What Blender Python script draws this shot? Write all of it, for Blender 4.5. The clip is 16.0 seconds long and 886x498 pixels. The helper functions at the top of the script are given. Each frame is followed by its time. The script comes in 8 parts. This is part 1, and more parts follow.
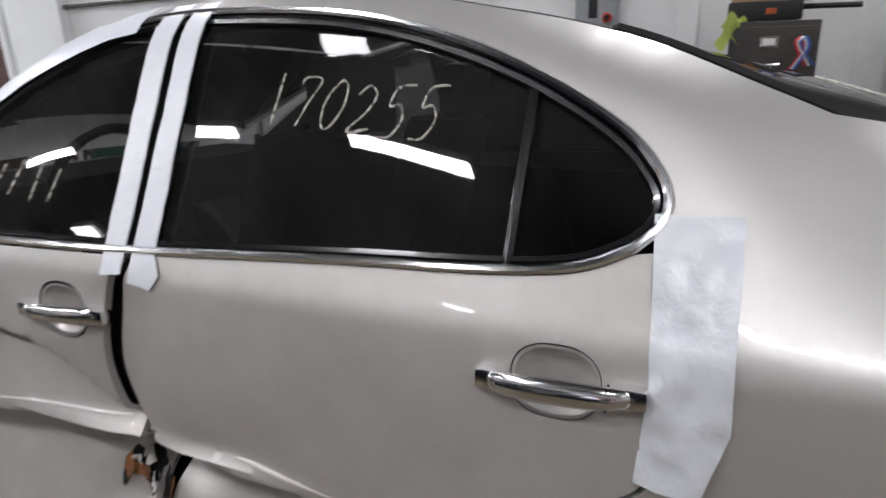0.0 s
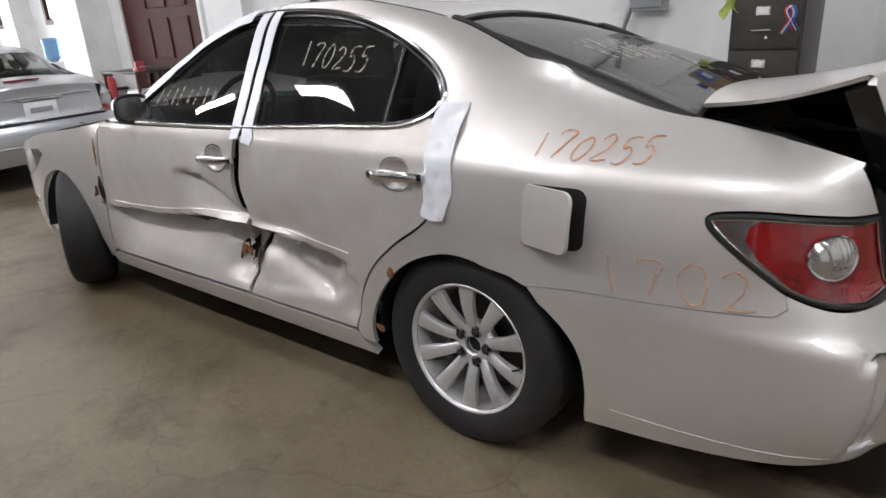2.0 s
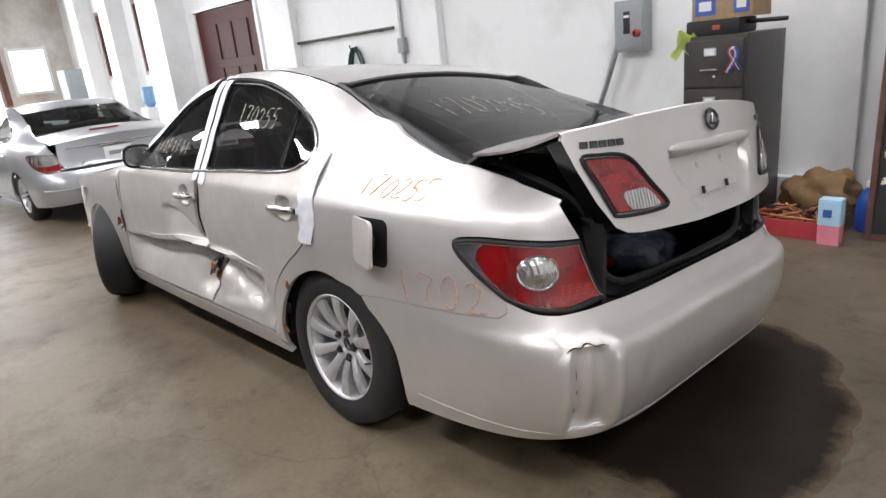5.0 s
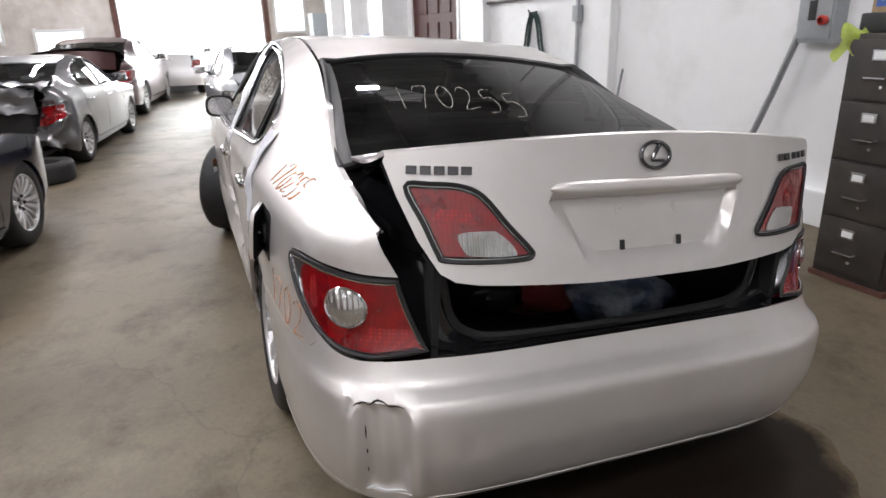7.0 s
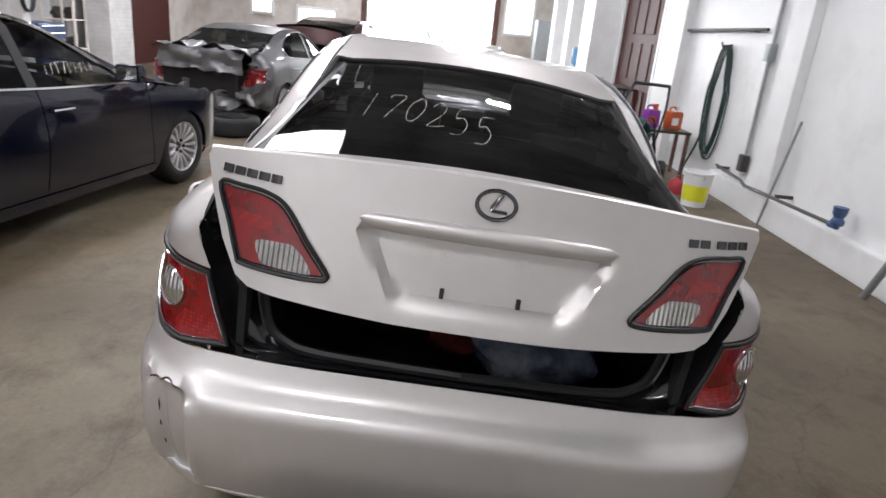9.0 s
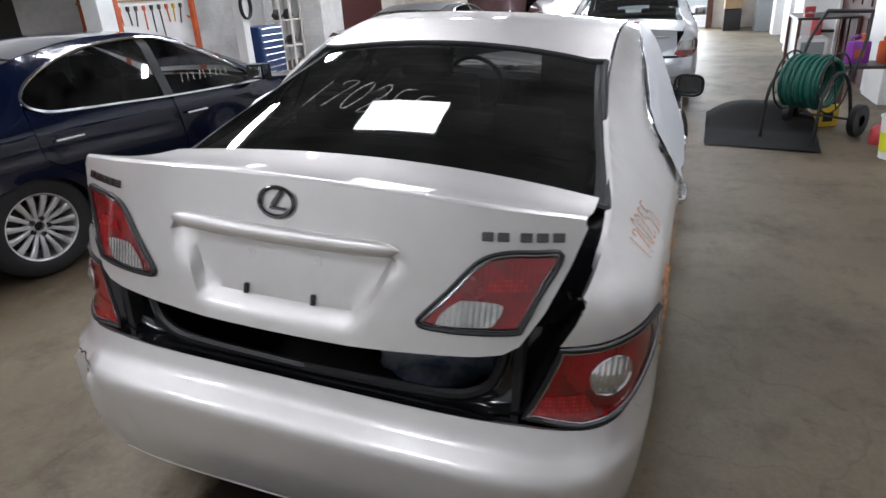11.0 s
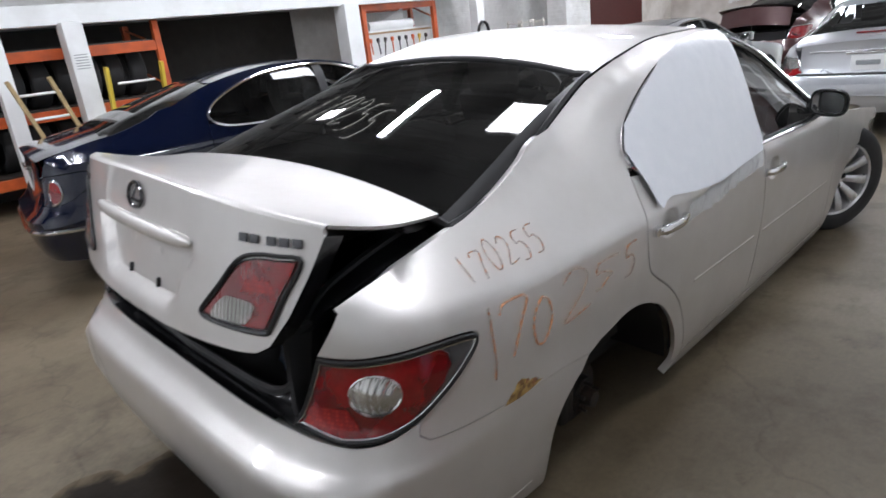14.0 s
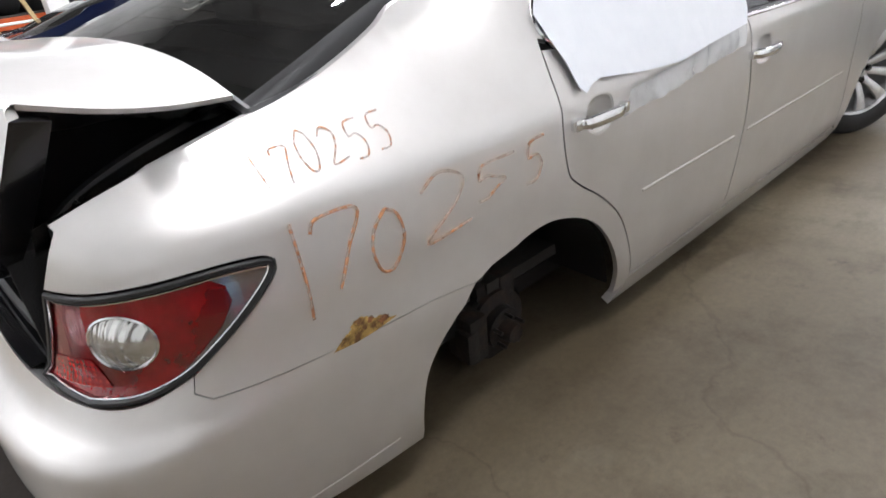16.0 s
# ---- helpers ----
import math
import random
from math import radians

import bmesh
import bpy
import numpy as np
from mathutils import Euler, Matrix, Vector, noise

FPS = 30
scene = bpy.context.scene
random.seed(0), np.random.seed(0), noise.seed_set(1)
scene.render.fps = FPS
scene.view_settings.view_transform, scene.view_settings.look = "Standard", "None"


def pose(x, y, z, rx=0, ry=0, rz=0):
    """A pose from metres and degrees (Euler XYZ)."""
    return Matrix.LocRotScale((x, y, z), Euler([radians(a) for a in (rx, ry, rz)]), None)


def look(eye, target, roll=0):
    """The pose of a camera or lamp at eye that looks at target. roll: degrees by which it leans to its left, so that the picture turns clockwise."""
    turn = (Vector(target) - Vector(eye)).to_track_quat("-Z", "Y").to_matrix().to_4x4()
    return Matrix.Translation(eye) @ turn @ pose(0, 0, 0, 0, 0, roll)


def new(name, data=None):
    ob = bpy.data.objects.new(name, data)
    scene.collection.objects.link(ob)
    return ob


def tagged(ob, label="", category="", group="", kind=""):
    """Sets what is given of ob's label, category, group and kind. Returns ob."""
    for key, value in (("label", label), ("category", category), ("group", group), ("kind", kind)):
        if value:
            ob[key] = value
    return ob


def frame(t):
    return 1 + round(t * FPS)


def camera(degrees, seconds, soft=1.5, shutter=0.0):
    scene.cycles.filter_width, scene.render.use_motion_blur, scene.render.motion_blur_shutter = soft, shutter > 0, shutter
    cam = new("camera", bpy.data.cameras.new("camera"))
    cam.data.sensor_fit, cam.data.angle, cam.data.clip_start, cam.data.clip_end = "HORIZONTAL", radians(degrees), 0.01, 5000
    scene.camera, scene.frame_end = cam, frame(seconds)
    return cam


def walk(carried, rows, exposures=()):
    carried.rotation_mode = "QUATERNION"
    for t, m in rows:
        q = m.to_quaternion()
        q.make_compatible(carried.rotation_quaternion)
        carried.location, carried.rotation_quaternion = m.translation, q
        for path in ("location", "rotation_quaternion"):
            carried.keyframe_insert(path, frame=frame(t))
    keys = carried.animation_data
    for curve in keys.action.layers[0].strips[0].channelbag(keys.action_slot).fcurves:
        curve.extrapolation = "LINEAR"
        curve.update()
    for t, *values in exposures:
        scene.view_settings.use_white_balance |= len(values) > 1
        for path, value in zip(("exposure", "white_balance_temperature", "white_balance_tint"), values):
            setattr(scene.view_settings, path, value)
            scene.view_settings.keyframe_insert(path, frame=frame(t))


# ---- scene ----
cam = camera(69.5, 16.0, shutter=0.25)
EXPOSURES = ((0, -0.3, 6400, 10), (1, -0.36, 6450, 10), (2, 0.0, 6500, 10), (2.5, 0.1, 6550, 10), (3.5, 0.32, 6500, 10), (4.5, 0.38, 6500, 10), (7, 0.2, 6550, 12), (8.5, 0.22, 6500, 12), (11, 0.1, 6150, 9), (12, 0.0, 6100, 9), (13, 0.2, 6100, 9), (14.5, 0.27, 6200, 9), (15, -0.05, 6300, 9), (15.5, 0.66, 6300, 9), (16, 1.0, 6350, 9))
PATH = [
    (0, (-0.062, -1.651, 1.34), (-0.832, 0.082, 0.708), -2.1),
    (0.5, (0.211, -1.779, 1.368), (-0.933, -0.309, 0.641), -2.7),
    (1, (0.48, -1.969, 1.35), (-0.77, -0.631, 0.545), -3.5),
    (1.5, (0.749, -2.195, 1.334), (-0.413, -0.763, 0.561), -1.0),
    (2, (1.084, -2.35, 1.358), (-0.081, -0.88, 0.665), -3.6),
    (2.5, (1.321, -2.549, 1.361), (0.067, -1.15, 0.673), -3.9),
    (3, (1.464, -2.694, 1.356), (0.266, -1.248, 0.668), -4.8),
    (3.5, (1.693, -2.692, 1.4), (0.692, -1.117, 0.683), -3.2),
    (4, (1.931, -2.627, 1.404), (0.895, -1.04, 0.763), -2.0),
    (4.5, (2.01, -2.422, 1.419), (0.781, -0.964, 0.816), -4.1),
    (7, (2.406, -1.098, 1.451), (0.649, -0.404, 0.795), -1.8),
    (7.5, (2.609, -0.886, 1.476), (0.788, -0.377, 0.824), -1.4),
    (8, (2.667, -0.663, 1.467), (0.868, -0.158, 0.753), -2.8),
    (8.5, (2.602, -0.395, 1.479), (0.745, -0.053, 0.821), 2.4),
    (11, (2.278, 0.879, 1.574), (0.555, 0.225, 0.799), -3.5),
    (11.5, (2.206, 1.208, 1.558), (0.459, 0.568, 0.825), 0.5),
    (12, (2.077, 1.404, 1.451), (0.315, 0.645, 0.887), 1.3),
    (12.5, (1.971, 1.541, 1.382), (0.345, 0.595, 0.705), -2.2),
    (13, (1.956, 1.647, 1.354), (0.582, 0.375, 0.652), -7.4),
    (13.5, (1.889, 1.787, 1.381), (0.612, 0.431, 0.653), -7.7),
    (14, (1.686, 1.836, 1.445), (0.381, 0.46, 0.806), -6.7),
    (14.5, (1.371, 1.758, 1.378), (-0.144, 0.556, 0.866), -3.2),
    (15, (1.236, 1.822, 1.188), (-0.28, 0.756, 0.435), -10.8),
    (15.5, (1.213, 1.861, 1.126), (-0.004, 0.524, 0.271), -12.8),
    (16, (1.114, 1.85, 1.216), (-0.032, 0.455, 0.354), -8.4),
]
walk(cam, [(t, look(eye, target, roll)) for t, eye, target, roll in PATH], EXPOSURES)

# ---- world and light ----
world = bpy.data.worlds.new("sky")
scene.world = world
world.use_nodes = True
_sky = world.node_tree.nodes.new("ShaderNodeTexSky")
_sky.sky_type, _sky.sun_disc = "NISHITA", False
_sky.sun_elevation, _sky.sun_rotation = radians(40), radians(-60)
world.node_tree.links.new(_sky.outputs["Color"], world.node_tree.nodes["Background"].inputs["Color"])
world.node_tree.nodes["Background"].inputs["Strength"].default_value = 0.15
_sun = new("sun", bpy.data.lights.new("sun", "SUN"))
_sun.data.energy, _sun.data.angle, _sun.data.color = 3.0, radians(0.5), (1.0, 0.95, 0.88)
_sun.matrix_world = look((-40, -25, 40), (-22, 0, 0))


def area_lamp(name, place, aim, sx, sy, watts, colour=(1, 1, 1)):
    d = bpy.data.lights.new(name, "AREA")
    d.shape, d.size, d.size_y, d.energy, d.color = "RECTANGLE", sx, sy, watts, colour
    ob = new(name, d)
    ob.matrix_world = look(place, aim)
    return ob


# daylight that enters through the open bay door
area_lamp("bay_daylight", (-16.7, -0.4, 1.6), (0, -0.4, 1.2), 3.4, 2.8, 520, (0.95, 0.98, 1.0))

# ---- materials ----
def material(name, base=(0.5, 0.5, 0.5), rough=0.5, metal=0.0, coat=0.0, grain=0.0, scale=20.0, bump=0.0, stain=None, stain_scale=1.5, stain_at=(0.45, 0.7), **extra):
    """A principled material with fine grain and, if given, broad stains of a second colour."""
    m = bpy.data.materials.new(name)
    m.use_nodes = True
    nt = m.node_tree
    bsdf = nt.nodes["Principled BSDF"]
    bsdf.inputs["Base Color"].default_value = (*base, 1)
    bsdf.inputs["Roughness"].default_value = rough
    bsdf.inputs["Metallic"].default_value = metal
    bsdf.inputs["Coat Weight"].default_value = coat
    bsdf.inputs["Coat Roughness"].default_value = 0.04
    for key, value in extra.items():
        bsdf.inputs[key.replace("_", " ")].default_value = value
    coord = nt.nodes.new("ShaderNodeTexCoord")
    link = nt.links.new
    out = None
    if stain:
        n = nt.nodes.new("ShaderNodeTexNoise")
        n.inputs["Scale"].default_value, n.inputs["Detail"].default_value = stain_scale, 9
        n.inputs["Roughness"].default_value = 0.62
        link(coord.outputs["Object"], n.inputs["Vector"])
        ramp = nt.nodes.new("ShaderNodeValToRGB")
        ramp.color_ramp.elements[0].position, ramp.color_ramp.elements[1].position = stain_at
        ramp.color_ramp.elements[0].color, ramp.color_ramp.elements[1].color = (*base, 1), (*stain, 1)
        link(n.outputs["Fac"], ramp.inputs["Fac"])
        out = ramp.outputs["Color"]
    if grain or bump:
        g = nt.nodes.new("ShaderNodeTexNoise")
        g.inputs["Scale"].default_value, g.inputs["Detail"].default_value = scale, 6
        link(coord.outputs["Object"], g.inputs["Vector"])
        if grain:
            mix = nt.nodes.new("ShaderNodeMix")
            mix.data_type, mix.blend_type = "RGBA", "OVERLAY"
            mix.inputs[0].default_value = grain
            if out:
                link(out, mix.inputs[6])
            else:
                mix.inputs[6].default_value = (*base, 1)
            link(g.outputs["Fac"], mix.inputs[7])
            out = mix.outputs[2]
        if bump:
            b = nt.nodes.new("ShaderNodeBump")
            b.inputs["Strength"].default_value, b.inputs["Distance"].default_value = bump, 0.01
            link(g.outputs["Fac"], b.inputs["Height"])
            link(b.outputs["Normal"], bsdf.inputs["Normal"])
    if out:
        link(out, bsdf.inputs["Base Color"])
    return m


def emitter(name, colour, strength):
    m = bpy.data.materials.new(name)
    m.use_nodes = True
    nt = m.node_tree
    nt.nodes.remove(nt.nodes["Principled BSDF"])
    e = nt.nodes.new("ShaderNodeEmission")
    e.inputs["Color"].default_value, e.inputs["Strength"].default_value = (*colour, 1), strength
    nt.links.new(e.outputs[0], nt.nodes["Material Output"].inputs["Surface"])
    return m


def tinted_glass(name, tint, gloss_rough=0.02):
    """A sheet of glass: see-through with a tint, and a mirror by Fresnel."""
    m = bpy.data.materials.new(name)
    m.use_nodes = True
    nt = m.node_tree
    nt.nodes.remove(nt.nodes["Principled BSDF"])
    clear, gloss, mix, fres = (nt.nodes.new(k) for k in ("ShaderNodeBsdfTransparent", "ShaderNodeBsdfGlossy", "ShaderNodeMixShader", "ShaderNodeFresnel"))
    clear.inputs["Color"].default_value = (*tint, 1)
    gloss.inputs["Roughness"].default_value = gloss_rough
    fres.inputs["IOR"].default_value = 1.5
    nt.links.new(fres.outputs[0], mix.inputs[0])
    nt.links.new(clear.outputs[0], mix.inputs[1])
    nt.links.new(gloss.outputs[0], mix.inputs[2])
    dust, film = nt.nodes.new("ShaderNodeBsdfDiffuse"), nt.nodes.new("ShaderNodeMixShader")
    dust.inputs["Color"].default_value = (0.5, 0.49, 0.47, 1)
    speck, band = nt.nodes.new("ShaderNodeTexNoise"), nt.nodes.new("ShaderNodeMapRange")
    speck.inputs["Scale"].default_value, speck.inputs["Detail"].default_value = 3.0, 8
    band.inputs["From Min"].default_value, band.inputs["From Max"].default_value, band.inputs["To Max"].default_value = 0.3, 0.8, 0.05
    nt.links.new(nt.nodes.new("ShaderNodeTexCoord").outputs["Object"], speck.inputs["Vector"])
    nt.links.new(speck.outputs["Fac"], band.inputs["Value"])
    nt.links.new(band.outputs[0], film.inputs[0])
    nt.links.new(mix.outputs[0], film.inputs[1])
    nt.links.new(dust.outputs[0], film.inputs[2])
    nt.links.new(film.outputs[0], nt.nodes["Material Output"].inputs["Surface"])
    return m


def metallic_paint(name, base, flake=0.35, rough=0.3, dirt=(0.28, 0.24, 0.2), dirty=0.25):
    """Car paint: metal flakes under a clear coat, with a thin film of dust."""
    m = bpy.data.materials.new(name)
    m.use_nodes = True
    nt = m.node_tree
    b = nt.nodes["Principled BSDF"]
    link = nt.links.new
    b.inputs["Metallic"].default_value = flake
    b.inputs["Coat Weight"].default_value, b.inputs["Coat Roughness"].default_value = 0.75, 0.035
    coord = nt.nodes.new("ShaderNodeTexCoord")
    fine, broad, mix, ramp, rr = (nt.nodes.new(k) for k in ("ShaderNodeTexNoise", "ShaderNodeTexNoise", "ShaderNodeMix", "ShaderNodeValToRGB", "ShaderNodeMapRange"))
    fine.inputs["Scale"].default_value, fine.inputs["Detail"].default_value = 900, 2
    broad.inputs["Scale"].default_value, broad.inputs["Detail"].default_value, broad.inputs["Roughness"].default_value = 4.0, 10, 0.65
    for n in (fine, broad):
        link(coord.outputs["Object"], n.inputs["Vector"])
    ramp.color_ramp.elements[0].position, ramp.color_ramp.elements[1].position = 0.3, 1.0
    ramp.color_ramp.elements[0].color, ramp.color_ramp.elements[1].color = (0, 0, 0, 1), (dirty, dirty, dirty, 1)
    link(broad.outputs["Fac"], ramp.inputs["Fac"])
    mix.data_type = "RGBA"
    mix.inputs[6].default_value, mix.inputs[7].default_value = (*base, 1), (*dirt, 1)
    link(ramp.outputs["Color"], mix.inputs[0])
    link(mix.outputs[2], b.inputs["Base Color"])
    rr.inputs["To Min"].default_value, rr.inputs["To Max"].default_value = rough - 0.06, rough + 0.1
    link(broad.outputs["Fac"], rr.inputs["Value"])
    link(rr.outputs[0], b.inputs["Roughness"])
    bump = nt.nodes.new("ShaderNodeBump")
    bump.inputs["Strength"].default_value, bump.inputs["Distance"].default_value = 0.06, 0.001
    link(fine.outputs["Fac"], bump.inputs["Height"])
    link(bump.outputs["Normal"], b.inputs["Normal"])
    return m


def reflex(name, base):
    """Lens with a net of small prisms."""
    m = material(name, base, 0.15, 0.2, coat=1.0)
    nt = m.node_tree
    coord, cell, ramp, bump = (nt.nodes.new(k) for k in ("ShaderNodeTexCoord", "ShaderNodeTexVoronoi", "ShaderNodeValToRGB", "ShaderNodeBump"))
    cell.inputs["Scale"].default_value, cell.inputs["Randomness"].default_value = 95, 0.0
    nt.links.new(coord.outputs["Object"], cell.inputs["Vector"])
    ramp.color_ramp.elements[0].color, ramp.color_ramp.elements[1].color = (0.45, 0.018, 0.014, 1), (0.26, 0.005, 0.008, 1)
    ramp.color_ramp.elements[0].position, ramp.color_ramp.elements[1].position = 0.2, 0.5
    nt.links.new(cell.outputs["Distance"], ramp.inputs["Fac"])
    nt.links.new(ramp.outputs["Color"], nt.nodes["Principled BSDF"].inputs["Base Color"])
    bump.inputs["Strength"].default_value, bump.inputs["Distance"].default_value = 0.5, 0.004
    nt.links.new(cell.outputs["Distance"], bump.inputs["Height"])
    nt.links.new(bump.outputs["Normal"], nt.nodes["Principled BSDF"].inputs["Normal"])
    return m


def lens_plastic(name, base, ribs=120.0, trans=0.35, metal=0.0, relief=0.4):
    """Moulded lamp lens with fine ribs behind a glossy face."""
    m = material(name, base, 0.14, metal, coat=1.0, grain=0.2, scale=28, stain=tuple(0.55 * v for v in base), stain_scale=9, stain_at=(0.42, 0.62), Transmission_Weight=trans)
    nt = m.node_tree
    b = nt.nodes["Principled BSDF"]
    coord, wave, bump = (nt.nodes.new(k) for k in ("ShaderNodeTexCoord", "ShaderNodeTexWave", "ShaderNodeBump"))
    wave.inputs["Scale"].default_value, wave.inputs["Distortion"].default_value = ribs / 6.0, 0.3
    nt.links.new(coord.outputs["Object"], wave.inputs["Vector"])
    wave.bands_direction = "Y"
    bump.inputs["Strength"].default_value, bump.inputs["Distance"].default_value = relief, 0.003
    nt.links.new(wave.outputs["Fac"], bump.inputs["Height"])
    nt.links.new(bump.outputs["Normal"], b.inputs["Normal"])
    return m


def chalk(name, base, cover):
    """Worn crayon strokes with gaps in them."""
    m = material(name, base, 0.9, grain=0.5, scale=200)
    nt = m.node_tree
    coord, n, r = (nt.nodes.new(k) for k in ("ShaderNodeTexCoord", "ShaderNodeTexNoise", "ShaderNodeMapRange"))
    n.inputs["Scale"].default_value, n.inputs["Detail"].default_value = 70, 4
    r.inputs["To Min"].default_value = 0.4 * cover
    nt.links.new(coord.outputs["Object"], n.inputs["Vector"])
    nt.links.new(n.outputs["Fac"], r.inputs["Value"])
    r.inputs["From Min"].default_value, r.inputs["From Max"].default_value = 0.56 - 0.3 * cover, 0.80 - 0.3 * cover
    r.inputs["To Max"].default_value = min(1.0, cover + 0.15)
    nt.links.new(r.outputs[0], nt.nodes["Principled BSDF"].inputs["Alpha"])
    return m


PAINT = metallic_paint("champagne_paint", (0.70, 0.682, 0.664), 0.66, 0.43)
SCUFFED = metallic_paint("scuffed_champagne_paint", (0.62, 0.60, 0.575), 0.42, 0.5, dirt=(0.20, 0.155, 0.115), dirty=0.52)
BLUE = metallic_paint("dark_blue_paint", (0.0015, 0.004, 0.018), 0.15, 0.12, dirty=0.012)
SILVER = metallic_paint("silver_paint", (0.52, 0.54, 0.57), 0.6, 0.28, dirty=0.12)
GREYSILVER = metallic_paint("grey_silver_paint", (0.12, 0.122, 0.128), 0.3, 0.34, dirty=0.2)
REDPAINT = metallic_paint("dark_red_paint", (0.035, 0.003, 0.004), 0.3, 0.3, dirty=0.1)
WHITEPAINT = metallic_paint("white_paint_car", (0.78, 0.78, 0.78), 0.0, 0.35, dirty=0.05)
BLACKPAINT = metallic_paint("black_paint_car", (0.012, 0.012, 0.014), 0.2, 0.25, dirty=0.06)
CHROME = material("chrome", (0.80, 0.80, 0.81), 0.16, 1.0)
DARKCHROME = material("dark_chrome", (0.11, 0.11, 0.115), 0.2, 0.9)
GLASS = tinted_glass("window_tint", (0.24, 0.245, 0.25))
LIGHTGLASS = tinted_glass("clear_glass", (0.55, 0.6, 0.6))
RUBBER = material("tyre_rubber", (0.012, 0.012, 0.013), 0.7, grain=0.3, scale=60, bump=0.15, stain=(0.03, 0.028, 0.026), stain_scale=3, stain_at=(0.5, 0.9))
SEAL = material("black_seal", (0.008, 0.008, 0.009), 0.5, grain=0.2, scale=80)
GLOSSBLACK = material("gloss_black_metal", (0.006, 0.006, 0.007), 0.2, coat=0.5, grain=0.1, scale=30)
ALLOY = material("cast_alloy", (0.66, 0.66, 0.67), 0.34, 0.6, grain=0.2, scale=60, bump=0.03, stain=(0.32, 0.3, 0.28), stain_scale=5, stain_at=(0.5, 0.8))
REDLENS = lens_plastic("red_lens", (0.36, 0.006, 0.010), 160, relief=0.15)
CLEARLENS = lens_plastic("clear_lens", (0.66, 0.66, 0.64), 150, 0.0, 0.8, 0.9)
SMOKELENS = lens_plastic("grey_clear_lens", (0.30, 0.30, 0.31), 60, 0.0, 0.7, 0.2)
REFLECTOR = reflex("red_reflector", (0.5, 0.012, 0.012))
AMBER = lens_plastic("amber_lens", (0.7, 0.2, 0.02), 150)
TAPE = material("white_film_tape", (0.72, 0.74, 0.78), 0.28, grain=0.15, scale=22, bump=0.35, Subsurface_Weight=0.0)
CHALK_O = chalk("orange_chalk", (0.68, 0.33, 0.16), 0.58)
CHALK_FAINT = chalk("faint_orange_chalk", (0.66, 0.33, 0.17), 0.48)
CHALK_GHOST = chalk("ghost_orange_chalk", (0.62, 0.30, 0.14), 0.4)
CHALK_THIN = chalk("thin_white_marker", (0.85, 0.83, 0.76), 0.6)
CHALK_W = chalk("white_marker", (0.72, 0.70, 0.62), 0.55)
FILLER = material("ochre_body_filler", (0.42, 0.27, 0.08), 0.85, grain=0.6, scale=110, bump=0.7, stain=(0.12, 0.055, 0.015), stain_scale=38, stain_at=(0.48, 0.6))
RUST = material("rusty_filler", (0.24, 0.10, 0.035), 0.85, grain=0.6, scale=90, bump=0.6, stain=(0.05, 0.022, 0.012), stain_scale=30)
INTERIOR = material("dark_cloth", (0.035, 0.033, 0.031), 0.85, grain=0.4, scale=200, bump=0.2)
LEATHER = material("grey_leather", (0.11, 0.105, 0.095), 0.55, grain=0.3, scale=60, bump=0.1)
CARPET = material("boot_carpet", (0.012, 0.012, 0.013), 0.95, grain=0.5, scale=300, bump=0.4)


